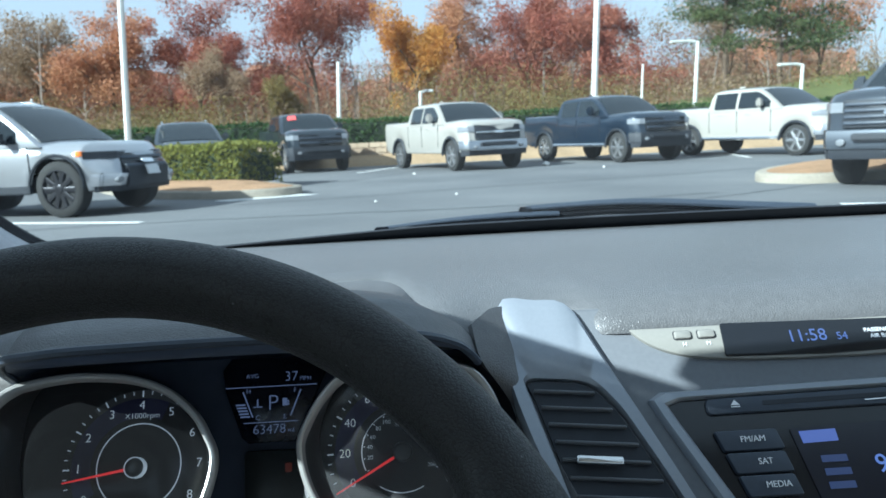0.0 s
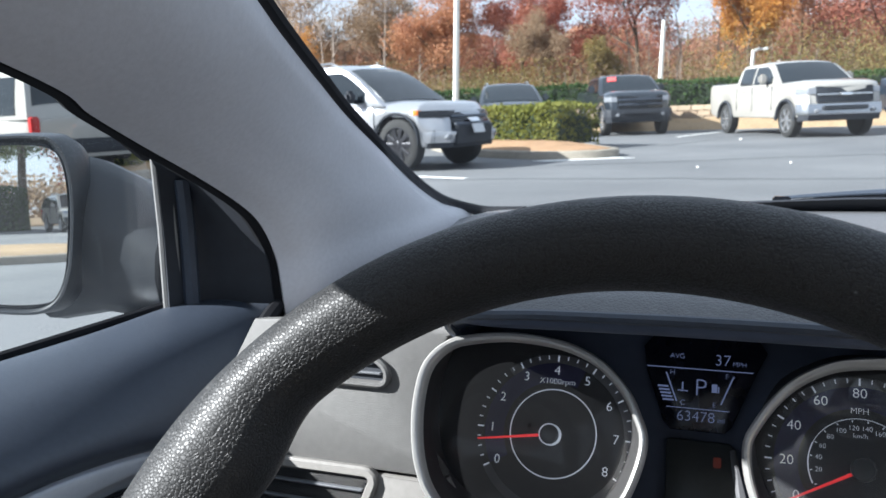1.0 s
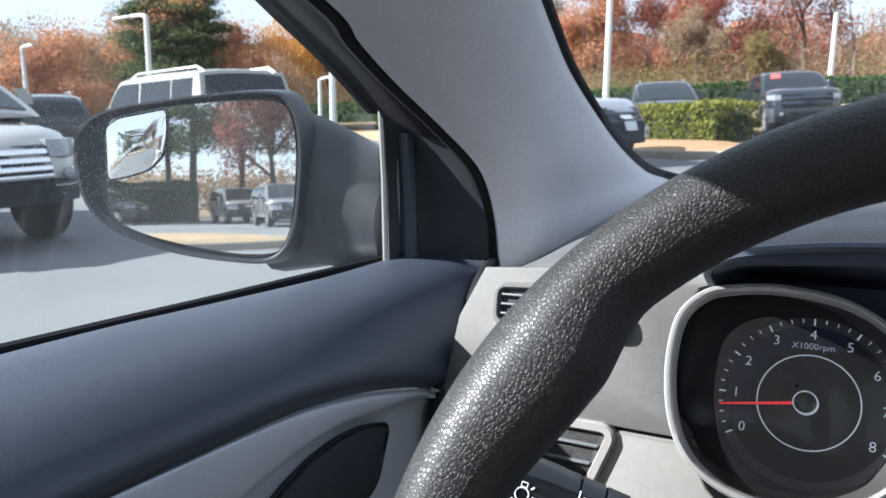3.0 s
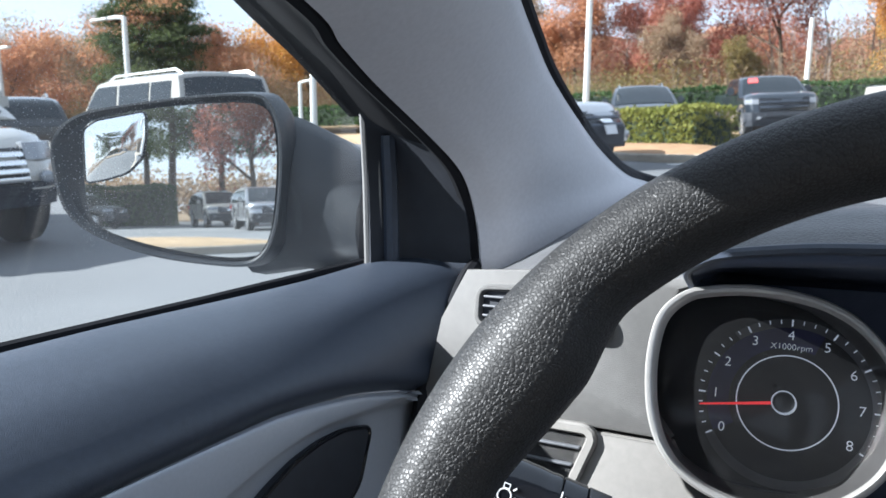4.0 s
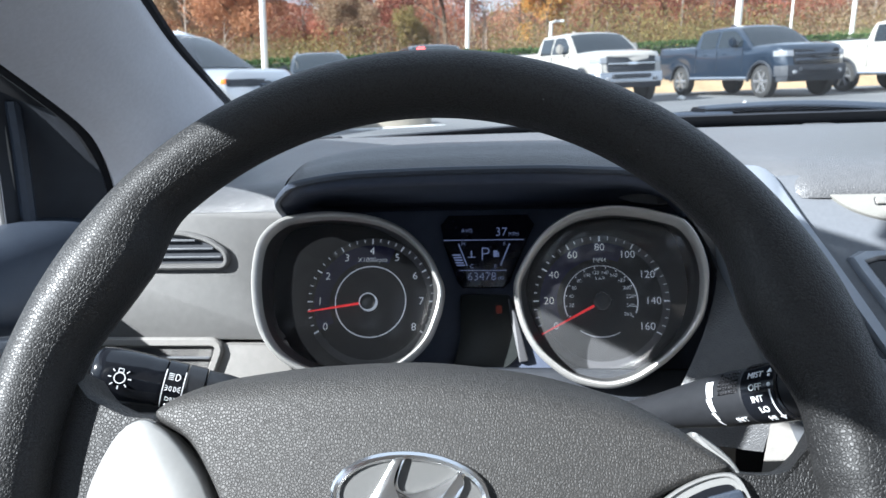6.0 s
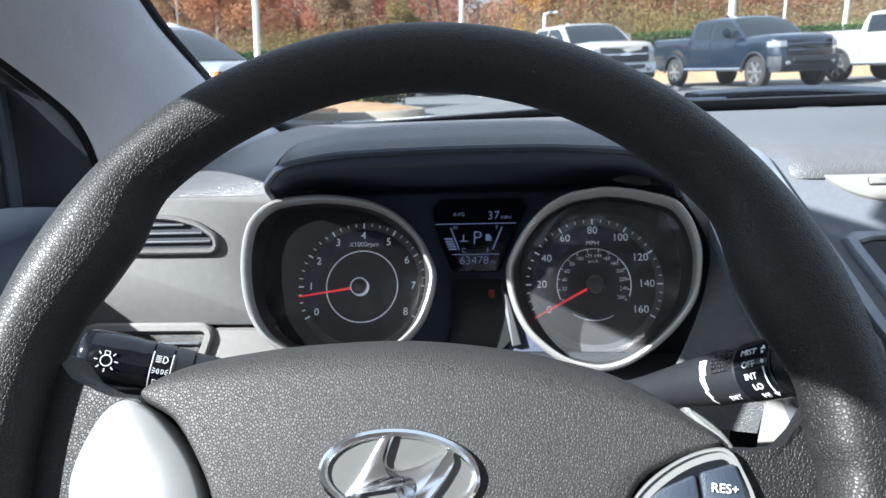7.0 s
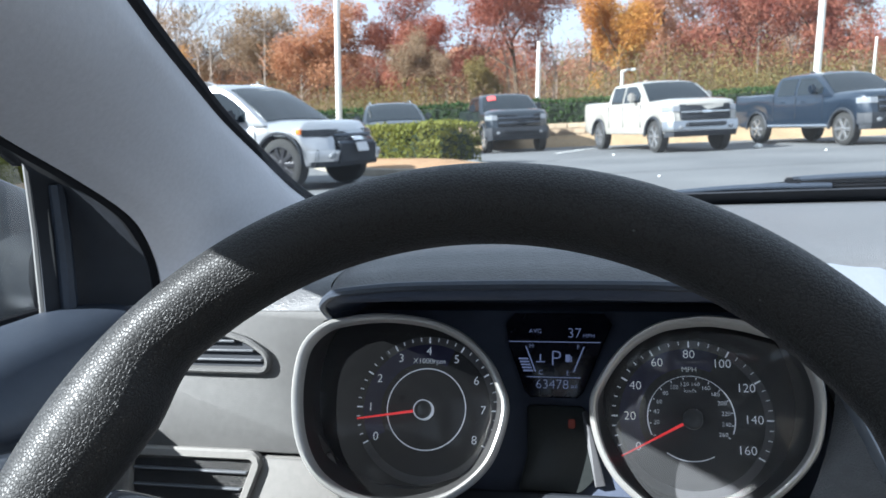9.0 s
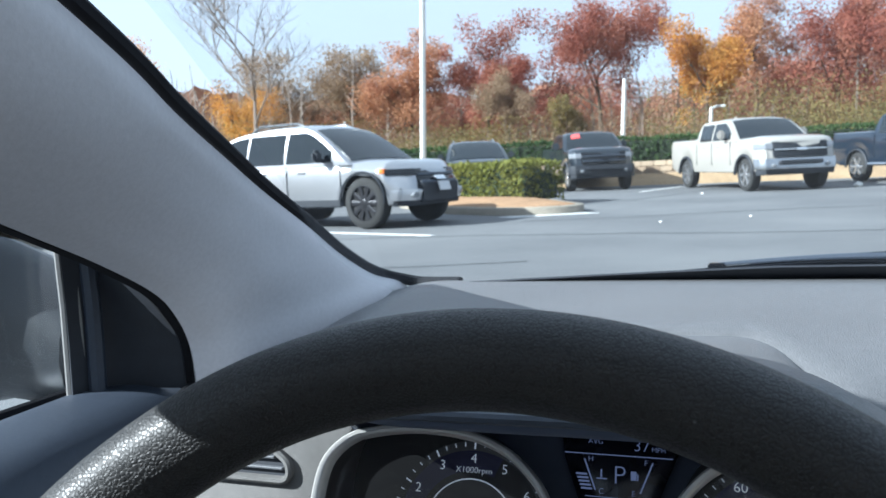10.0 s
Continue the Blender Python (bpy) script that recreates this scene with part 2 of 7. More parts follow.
CHROME = material("chrome", (0.80, 0.80, 0.80), 0.16, 1.0)
SATIN_CHROME = material("satin_chrome", (0.66, 0.66, 0.65), 0.26, 1.0)
DIAL_FACE = mottle(material("dial_black", (0.034, 0.034, 0.036), 0.6, spec=0.25), 30, 0.85, 1.2, 300)
HUB_CAP = mottle(material("hub_cap_smoke", (0.035, 0.038, 0.042), 0.3), 30, 0.9, 1.1, 300)
EMBLEM_GREY = mottle(material("emblem_grey", (0.085, 0.085, 0.083), 0.4), 30, 0.95, 1.05, 300)
DIAL_GREY = mottle(material("dial_grey_ring", (0.085, 0.085, 0.092), 0.5), 30, 0.9, 1.1, 300)
DIAL_BLUE = mottle(material("dial_blue_band", (0.020, 0.019, 0.070), 0.5), 30, 0.9, 1.1, 300)
INK = glow("dial_white_ink", (0.85, 0.87, 0.92), 0.06)
INK.node_tree.nodes["Principled BSDF"].inputs["Base Color"].default_value = (0.72, 0.73, 0.76, 1)
LCD_INK = glow("lcd_segments", (0.55, 0.62, 1.0), 0.038)
LAMP_PANEL = mottle(material("lamp_panel_grey", (0.030, 0.034, 0.034), 0.35), 30, 0.85, 1.15, 300)
LCD_BLUE = glow("clock_segments", (0.30, 0.42, 1.0), 0.13)
LCD_BACK = mottle(material("lcd_back", (0.010, 0.011, 0.02), 0.2), 30, 0.9, 1.1)
NEEDLE = glow("needle_red", (0.75, 0.03, 0.03), 0.15)
NEEDLE.node_tree.nodes["Principled BSDF"].inputs["Base Color"].default_value = (0.6, 0.02, 0.02, 1)
AMBER = glow("warning_amber", (0.7, 0.08, 0.03), 0.012)
WHITE_PRINT = material("white_print", (0.75, 0.76, 0.78), 0.5)
MIRROR = material("mirror_glass", (0.86, 0.88, 0.88), 0.0, 1.0)
def dusty_mirror(m):
    """Specks of dust on a mirror."""
    b = m.node_tree.nodes["Principled BSDF"]
    v = node(m, "ShaderNodeTexVoronoi", Scale=800.0)
    nz = node(m, "ShaderNodeTexNoise", Scale=22.0, Detail=3.0)
    c = coords(m)
    link(m, c, v.inputs["Vector"])
    link(m, c, nz.inputs["Vector"])
    r1 = node(m, "ShaderNodeMapRange", From_Min=0.10, From_Max=0.25, To_Min=1.0, To_Max=0.0)
    link(m, v.outputs["Distance"], r1.inputs["Value"])
    r2 = node(m, "ShaderNodeMapRange", From_Min=0.46, From_Max=0.66, To_Min=0.0, To_Max=0.8)
    link(m, nz.outputs["Fac"], r2.inputs["Value"])
    mu = node(m, "ShaderNodeMath")
    mu.operation = "MULTIPLY"
    link(m, r1.outputs["Result"], mu.inputs[0])
    link(m, r2.outputs["Result"], mu.inputs[1])
    ad = node(m, "ShaderNodeMath")
    ad.operation = "ADD"
    ad.inputs[1].default_value = 0.05
    link(m, mu.outputs[0], ad.inputs[0])
    df = node(m, "ShaderNodeBsdfDiffuse")
    df.inputs["Color"].default_value = (0.6, 0.6, 0.6, 1)
    mx = node(m, "ShaderNodeMixShader")
    link(m, ad.outputs[0], mx.inputs[0])
    link(m, b.outputs[0], mx.inputs[1])
    link(m, df.outputs[0], mx.inputs[2])
    link(m, mx.outputs[0], m.node_tree.nodes["Material Output"].inputs["Surface"])
    return m


dusty_mirror(MIRROR)
# even pale film puts a veil of haze over the view outside
GLASS = clear_pane("window_glass", (0.95, 0.97, 0.96), film=0.05)
DIAL_LENS = clear_pane("dial_lens", (0.95, 0.95, 0.95), film=0.010, gloss=0.012)
# paler film stands in for dust and reflected haze over the speedometer
HAZY_LENS = clear_pane("hazy_dial_lens", (0.95, 0.95, 0.95), film=0.05)
DUSTY_GLASS = clear_pane("dusty_window_glass", (0.92, 0.95, 0.94), 1.0, 0.08)


# ---- building helpers ----
def part(name, bm, mat, parent=None, label="", smooth=True):
    """Links a bmesh as one mesh object under a thing or a part."""
    me = bpy.data.meshes.new(name)
    bmesh.ops.recalc_face_normals(bm, faces=bm.faces[:])
    bm.to_mesh(me)
    bm.free()
    me.materials.append(mat)
    me.shade_smooth() if smooth else me.shade_flat()
    if smooth:
        me.set_sharp_from_angle(angle=radians(38))
    ob = new(name, me)
    if parent is not None:
        ob.parent = parent
        if parent.type == "EMPTY":
            ob.matrix_parent_inverse = Matrix.Translation(-Vector(parent.location))
    if label:
        ob["label"] = label
    return ob


def thing(name, at, label, category, group="", kind=""):
    e = new(name)
    e.empty_display_size = 0.05
    e.location = at
    return tagged(e, label, category, group, kind)


def frame_at(o, tilt, yaw=0.0):
    """A tilted panel's frame: x across, y up along the panel, z out towards the seat."""
    return Matrix.Translation(o) @ Matrix.Rotation(radians(yaw), 4, "Z") @ Matrix.Rotation(radians(90 - tilt), 4, "X")


def smooth_loop(pts, n=6):
    """Closed Catmull-Rom curve through the points."""
    p = [Vector(a) for a in pts]
    k, out = len(p), []
    for i in range(k):
        a, b, c, d = p[i - 1], p[i], p[(i + 1) % k], p[(i + 2) % k]
        for j in range(n):
            t = j / n
            out.append(0.5 * (2 * b + (c - a) * t + (2 * a - 5 * b + 4 * c - d) * t * t + (3 * b - a - 3 * c + d) * t**3))
    return out


def smooth_line(pts, n=6):
    p = [Vector(a) for a in pts]
    p = [2 * p[0] - p[1]] + p + [2 * p[-1] - p[-2]]
    out = []
    for i in range(1, len(p) - 2):
        a, b, c, d = p[i - 1], p[i], p[i + 1], p[i + 2]
        for j in range(n):
            t = j / n
            out.append(0.5 * (2 * b + (c - a) * t + (2 * a - 5 * b + 4 * c - d) * t * t + (3 * b - a - 3 * c + d) * t**3))
    return out + [p[-2]]


def rounded(pts, r, n=4):
    """Polygon with rounded corners."""
    p = [Vector((a[0], a[1])) for a in pts]
    out = []
    for i, b in enumerate(p):
        a, c = p[i - 1], p[(i + 1) % len(p)]
        ra = min(r, (a - b).length * 0.45, (c - b).length * 0.45)
        s, e = b + (a - b).normalized() * ra, b + (c - b).normalized() * ra
        for j in range(n + 1):
            t = j / n
            out.append((1 - t) ** 2 * s + 2 * t * (1 - t) * b + t * t * e)
    return out


def inset(pts, d):
    """Outline moved inwards by d."""
    p = [Vector((a[0], a[1])) for a in pts]
    area = sum(p[i - 1].cross(p[i]) for i in range(len(p)))
    s = 1 if area > 0 else -1
    out = []
    for i, b in enumerate(p):
        t = (p[(i + 1) % len(p)] - p[i - 1])
        t = t.normalized() if t.length > 1e-9 else Vector((1, 0))
        out.append(b + Vector((-t.y, t.x)) * d * s)
    return out


def slab(m, pts, w0, w1, bevel=0.0, bm=None):
    """A plate with the outline pts, from height w0 to w1 over the panel's frame."""
    bm = bm or bmesh.new()
    rings = [(pts, w0), (pts, w1 - bevel)]
    if bevel:
        rings.append((inset(pts, bevel * 0.35), w1 - bevel * 0.3))
        rings.append((inset(pts, bevel), w1))
    vs = [[bm.verts.new(m @ Vector((a[0], a[1], w))) for a in ring] for ring, w in rings]
    n = len(pts)
    for a, b in zip(vs, vs[1:]):
        for i in range(n):
            bm.faces.new((a[i - 1], a[i], b[i], b[i - 1]))
    bm.faces.new(vs[-1])
    bm.faces.new(vs[0][::-1])
    return bm


def dome(m, pts, profile, centre=None, bm=None):
    """A cushion over the outline: rings scaled to the centre at given heights."""
    bm = bm or bmesh.new()
    p = [Vector((a[0], a[1])) for a in pts]
    c = Vector(centre) if centre else sum(p, Vector((0, 0))) / len(p)
    vs = [[bm.verts.new(m @ Vector((*(c + (a - c) * s), w))) for a in p] for s, w in profile]
    n = len(p)
    for a, b in zip(vs, vs[1:]):
        for i in range(n):
            bm.faces.new((a[i - 1], a[i], b[i], b[i - 1]))
    bm.faces.new(vs[-1])
    bm.faces.new(vs[0][::-1])
    return bm


def loft(rows, closed=False, cap=False, bm=None):
    """Skin through rows of points."""
    bm = bm or bmesh.new()
    vs = [[bm.verts.new(a) for a in row] for row in rows]
    n = len(vs[0])
    for a, b in zip(vs, vs[1:]):
        for i in range(0 if closed else 1, n):
            bm.faces.new((a[i - 1], a[i], b[i], b[i - 1]))
    if cap:
        bm.faces.new(vs[0][::-1])
        bm.faces.new(vs[-1])
    return bm


def surf(rows, n=5, k=5, thick=0.0):
    """A smooth sheet through a coarse grid of points, with thickness."""
    fine = [smooth_line(r, n) for r in rows]
    cols = [smooth_line([r[i] for r in fine], k) for i in range(len(fine[0]))]
    bm = loft([[c[j] for c in cols] for j in range(len(cols[0]))])
    if thick:
        bmesh.ops.recalc_face_normals(bm, faces=bm.faces[:])
        bmesh.ops.solidify(bm, geom=bm.faces[:], thickness=thick)
    return bm


def tube(path, radius, n=10, closed=False, bm=None, flat=1.0):
    """A round bar along a path; radius may be a list; flat squeezes it."""
    bm = bm or bmesh.new()
    p = [Vector(a) for a in path]
    rad = radius if isinstance(radius, (list, tuple)) else [radius] * len(p)
    up, rows = None, []
    for i, a in enumerate(p):
        if closed:
            t = (p[(i + 1) % len(p)] - p[i - 1]).normalized()
        else:
            t = (p[min(i + 1, len(p) - 1)] - p[max(i - 1, 0)]).normalized()
        if up is None:
            up = t.orthogonal().normalized()
        up = (up - t * up.dot(t)).normalized()
        side = t.cross(up)
        rows.append([a + (up * math.cos(2 * math.pi * j / n) + side * math.sin(2 * math.pi * j / n) * flat) * rad[i] for j in range(n)])
    if closed:
        rows.append(rows[0])
        loft(rows, True, False, bm)
        bmesh.ops.remove_doubles(bm, verts=bm.verts[:], dist=1e-6)
        return bm
    return loft(rows, True, True, bm)


def lathe(m, profile, n=32, bm=None):
    """Turns (radius, height) pairs round the frame's z axis."""
    bm = bm or bmesh.new()
    rows = [[m @ Vector((r * math.cos(2 * math.pi * j / n), r * math.sin(2 * math.pi * j / n), h)) for j in range(n)] for r, h in profile]
    return loft(rows, True, True, bm)


def box(lo, hi, bevel=0.0, bm=None):
    bm = bm or bmesh.new()
    made = bmesh.ops.create_cube(bm, size=1.0, matrix=Matrix.Translation((Vector(lo) + Vector(hi)) / 2) @ Matrix.Diagonal((*(Vector(hi) - Vector(lo)), 1)))
    if bevel:
        edges = {e for v in made["verts"] for e in v.link_edges}
        bmesh.ops.bevel(bm, geom=list(edges), offset=bevel, segments=2, affect="EDGES")
    return bm


def lettering(name, text, m, size, mat, parent, align="CENTER", lift=0.0006, stretch=1.0, thin=0.0):
    """Flat text in the panel's frame."""
    cu = bpy.data.curves.new(name, "FONT")
    cu.body, cu.size, cu.align_x, cu.align_y = text, size, align, "CENTER"
    cu.resolution_u = 3
    cu.extrude = 0.0002
    cu.offset = -thin * size
    tmp = bpy.data.objects.new(name, cu)
    me = bpy.data.meshes.new_from_object(tmp)
    bpy.data.objects.remove(tmp)
    bpy.data.curves.remove(cu)
    me.transform(m @ Matrix.Translation((0, 0, lift)) @ Matrix.Diagonal((stretch, 1, 1, 1)))
    me.materials.clear()
    me.materials.append(mat)
    ob = new(name, me)
    ob.parent = parent
    if parent.type == "EMPTY":
        ob.matrix_parent_inverse = Matrix.Translation(-Vector(parent.location))
    return ob


def at2(m, u, v, w=0.0, turn=0.0):
    return m @ Matrix.Translation((u, v, w)) @ Matrix.Rotation(radians(turn), 4, "Z")


def circle(cx, cy, r, n=32, ry=None):
    return [(cx + r * math.cos(2 * math.pi * i / n), cy + (ry or r) * math.sin(2 * math.pi * i / n)) for i in range(n)]


def around(loop, c, n=96):
    """Points of the loop at even angles about c."""
    p = [Vector((a[0], a[1])) for a in loop]
    res = []
    for k in range(n):
        d = Vector((math.cos(2 * math.pi * k / n), math.sin(2 * math.pi * k / n)))
        best = 0.0
        for i in range(len(p)):
            a, b = p[i - 1] - Vector(c), p[i] - Vector(c)
            e = b - a
            den = d.x * e.y - d.y * e.x
            if abs(den) > 1e-12:
                t, s = (a.x * e.y - a.y * e.x) / den, (a.x * d.y - a.y * d.x) / den
                if t > 0 and 0 <= s <= 1:
                    best = max(best, t)
        res.append(Vector(c) + d * best)
    return res


def step(a, b, x):
    t = min(1.0, max(0.0, (x - a) / (b - a)))
    return t * t * (3 - 2 * t)

# ---- cabin: dashboard ----
CL = frame_at((-0.37, 0.0, 0.76), 27)        # instrument panel
WH = frame_at((-0.3737, -0.3383, 0.7922), 30)  # steering wheel
ST = frame_at((0.0, -0.02, 0.84), 40)        # centre stack
DL = frame_at((-0.56, -0.058, 0.747), 12)    # dash face beside the door


def dash_z(x, y):
    z = 0.862 + 0.006 * step(-0.03, 0.15, y) - 0.008 * step(0.3, 0.43, y)
    z -= 0.012 * step(-0.50, -0.62, x) * (1 - step(0.0, 0.25, y))
    z -= 0.030 * step(-0.64, -0.75, x) * (1 - step(0.1, 0.4, y))
    z -= 0.026 * step(-0.59, -0.69, x) * step(0.40, 0.30, y)
    return z


def cowl_y(x):
    return 0.425 - 0.2 * x * x


dashboard = thing("dashboard", (0, 0.2, 0.5), "grey grained vinyl dashboard under the windshield", "dashboard")
rows = []
for j in range(37):
    row = []
    for i in range(241):
        x = -0.74 + 1.48 * i / 240
        yf = -0.030 + 0.115 * step(-0.655, -0.735, x) + 0.026 * step(-0.24, -0.16, x) + 0.016 * (step(-0.235, -0.205, x) - step(-0.145, -0.12, x)) + 0.13 * (step(-0.524, -0.514, x) - step(-0.29, -0.235, x)) - 0.008 * step(-0.22, -0.10, x)
        roll = 0.040 + 0.050 * (step(-0.30, -0.24, x) - step(-0.20, -0.08, x))
        t = j / 36
        if t < 0.3:
            a = t / 0.3 * math.pi / 2
            y = yf + roll * (1 - math.cos(a))
            z = dash_z(x, y) - 0.018 * (1 - math.sin(a))
        else:
            s = (t - 0.3) / 0.7
            y = yf + roll + (cowl_y(x) - yf - roll) * s
            z = dash_z(x, y)
        row.append(Vector((x, y, z)))
    rows.append(row)
bm = loft(rows)
bmesh.ops.recalc_face_normals(bm, faces=bm.faces[:])
bmesh.ops.solidify(bm, geom=bm.faces[:], thickness=-0.006)
top_pad = part("top_pad", bm, DASH_TOP, dashboard, "blue-grey grained vinyl top pad")

# the hood over the instruments
lip = [(-0.5143, -0.050, 0.842), (-0.5150, -0.068, 0.8565), (-0.4985, -0.098, 0.8700), (-0.4827, -0.1216, 0.8781), (-0.459, -0.138, 0.8838), (-0.437, -0.145, 0.8868), (-0.402, -0.148, 0.8882), (-0.368, -0.148, 0.8885), (-0.317, -0.147, 0.8880), (-0.292, -0.142, 0.8862), (-0.265, -0.130, 0.8828), (-0.246, -0.112, 0.8755), (-0.231, -0.087, 0.8635), (-0.2235, -0.070, 0.8535), (-0.2170, -0.054, 0.8420)]
mid, crest, back, tail, under_lip, inner, root = [], [], [], [], [], [], []
for x, y, z in lip:
    u = x + 0.368
    mid.append((-0.368 + u * 0.998, y + 0.020, z + 0.0085))
    r = step(-0.275, -0.235, x)
    crest.append((-0.368 + u * 0.985, y * 0.45 - 0.020, z + 0.0120 - 0.006 * r))
    k = max(0.0, min(1.0, (z - 0.842) / 0.046))
    back.append((-0.368 + u * 1.0, 0.035, 0.8665 + 0.010 * k - 0.030 * r))
    tail.append((-0.368 + u * 0.95, 0.20, 0.862))
    under_lip.append((-0.368 + u * 0.992, y + 0.012, z - 0.002 - 0.009 * k))
    inner.append((-0.368 + u * 0.985, y * 0.45, z - 0.004 - 0.016 * k))
    root.append((-0.368 + u * 0.985, 0.046, 0.838 - 0.008 * k))
part("cluster_hood", surf([lip, mid, crest, back, tail], 6, 5), DASH_TOP, dashboard, "arched vinyl hood over the instruments")
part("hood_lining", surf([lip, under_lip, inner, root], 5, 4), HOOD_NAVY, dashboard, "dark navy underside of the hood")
part("hood_lip", tube(smooth_line(lip, 6), 0.0028, 8), DARK_PLASTIC, dashboard)

# faces of the dash
face = [(-0.147, -0.001), (-0.137, 0.06), (-0.118, 0.097), (-0.06, 0.101), (0.047, 0.101), (0.034, 0.0925), (0.0200, 0.071), (0.0165, 0.040), (0.0205, 0.012), (0.032, -0.001)]
part("left_face", slab(DL, face, -0.02, 0.0, 0.002), DASH_GREY, dashboard, "grey grained face beside the instruments")
low = [(-0.147, -0.0035), (0.032, -0.0035), (0.046, -0.028), (0.075, -0.055), (0.075, -0.25), (-0.147, -0.25)]
part("lower_panel", slab(DL, low, -0.02, 0.001, 0.002), DASH_LIGHT, dashboard, "pale beige lower panel")
knee = [(-0.50, 0.69), (-0.17, 0.69), (-0.17, 0.45), (-0.50, 0.45)]
part("knee_panel", slab(frame_at((0, -0.04, 0), 0), knee, -0.02, 0.0, 0.004), DASH_LIGHT, dashboard, "pale panel under the column")
inner_rows = [[(-0.219, -0.036, 0.863), (-0.205, -0.016, 0.868), (-0.190, 0.000, 0.866)], [(-0.2145, -0.050, 0.842), (-0.203, -0.043, 0.839), (-0.190, -0.036, 0.834)], [(-0.1985, -0.044, 0.815), (-0.192, -0.046, 0.815), (-0.186, -0.048, 0.813)], [(-0.192, -0.046, 0.795), (-0.187, -0.053, 0.795), (-0.179, -0.060, 0.795)], [(-0.205, -0.064, 0.75), (-0.186, -0.078, 0.75), (-0.158, -0.100, 0.75)], [(-0.24, -0.085, 0.68), (-0.20, -0.092, 0.68), (-0.168, -0.100, 0.68)]]
part("inner_face", surf(inner_rows, 4, 4, 0.004), DASH_TOP, dashboard, "dark grained strip beside the instruments")

flank = [[(-0.157, -0.101, 0.755), (-0.135, -0.117, 0.755), (-0.110, -0.132, 0.755)], [(-0.167, -0.101, 0.68), (-0.140, -0.122, 0.68), (-0.110, -0.142, 0.68)], [(-0.176, -0.101, 0.58), (-0.145, -0.125, 0.58), (-0.110, -0.150, 0.58)]]
part("console_flank", surf(flank, 4, 4, 0.004), DASH_LIGHT, dashboard, "pale beige side of the console")

# ---- instruments ----
cluster = thing("instrument_cluster", (-0.37, 0.0, 0.70), "black twin-dial instrument cluster with silver rings", "instrument cluster")
plate = rounded([(-0.20, -0.10), (0.195, -0.10), (0.19, 0.09), (-0.19, 0.09)], 0.02)
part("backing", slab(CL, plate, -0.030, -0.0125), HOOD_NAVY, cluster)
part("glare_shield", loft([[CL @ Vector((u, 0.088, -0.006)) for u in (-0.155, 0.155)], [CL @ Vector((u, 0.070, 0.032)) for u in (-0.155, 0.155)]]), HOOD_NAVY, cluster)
part("lower_cowl", slab(CL, rounded([(-0.19, -0.055), (0.178, -0.055), (0.178, -0.12), (-0.19, -0.12)], 0.01), -0.01, 0.010, 0.004), BLACK_MATT, cluster)

TACH_RING = [(-0.1246, 0.0517), (-0.1373, 0.0483), (-0.1445, 0.0454), (-0.1531, 0.0378), (-0.1595, 0.0258), (-0.1619, 0.0040), (-0.1603, -0.0179), (-0.1564, -0.0341), (-0.1505, -0.0460), (-0.1416, -0.0557), (-0.1250, -0.0645), (-0.1000, -0.0690), (-0.0720, -0.0635), (-0.0540, -0.0525), (-0.0409, -0.0380), (-0.0340, -0.0215), (-0.0303, -0.0060), (-0.0303, 0.0050), (-0.0340, 0.0145), (-0.0413, 0.0287), (-0.0560, 0.0434), (-0.0726, 0.0511), (-0.0889, 0.0539), (-0.1089, 0.0541)]
SPEED_RING = [(0.1033, 0.0523), (0.1207, 0.0495), (0.1322, 0.0464), (0.1455, 0.0422), (0.1531, 0.0362), (0.1610, 0.0231), (0.1655, 0.0060), (0.1641, -0.0176), (0.1570, -0.0324), (0.1457, -0.0455), (0.1341, -0.0550), (0.1183, -0.0646), (0.1000, -0.0690), (0.0811, -0.0660), (0.0684, -0.0605), (0.0556, -0.0512), (0.0450, -0.0407), (0.0366, -0.0261), (0.0318, -0.0098), (0.0310, 0.0050), (0.0345, 0.0138), (0.0442, 0.0288), (0.0570, 0.0413), (0.0734, 0.0495), (0.0895, 0.0519)]
TACH_FACE = [(-0.1696, 0.0666), (-0.1493, 0.0708), (-0.1289, 0.0714), (-0.1086, 0.0694), (-0.0883, 0.0638), (-0.0681, 0.0512), (-0.0529, 0.0350), (-0.0438, 0.0176), (-0.0430, 0.0005), (-0.0469, -0.0163), (-0.0552, -0.0329), (-0.0653, -0.0447), (-0.0937, -0.0541), (-0.1324, -0.0541), (-0.1590, -0.0430), (-0.1740, -0.0276), (-0.1830, -0.0030), (-0.1850, 0.0220), (-0.1830, 0.0423), (-0.1780, 0.0575)]
SPEED_FACE = [(0.1164, 0.0723), (0.1371, 0.0698), (0.1529, 0.0640), (0.1601, 0.0541), (0.1655, 0.0362), (0.1682, 0.0125), (0.1650, -0.0061), (0.1582, -0.0245), (0.1456, -0.0390), (0.1274, -0.0517), (0.1005, -0.0571), (0.0783, -0.0540), (0.0604, -0.0416), (0.0469, -0.0239), (0.0388, -0.0050), (0.0362, 0.0141), (0.0406, 0.0335), (0.0526, 0.0539), (0.0765, 0.0682), (0.0954, 0.0723)]
TACH_PLANE, SPEED_PLANE = (0.07, -0.4, -0.1, 0.1), (0.06, 0.2, 0.1, 0.5)
DEEP = -0.008  # the dial faces lie this far behind the panel


def polar(c, r, a):
    return c[0] + r * math.cos(radians(a)), c[1] + r * math.sin(radians(a))


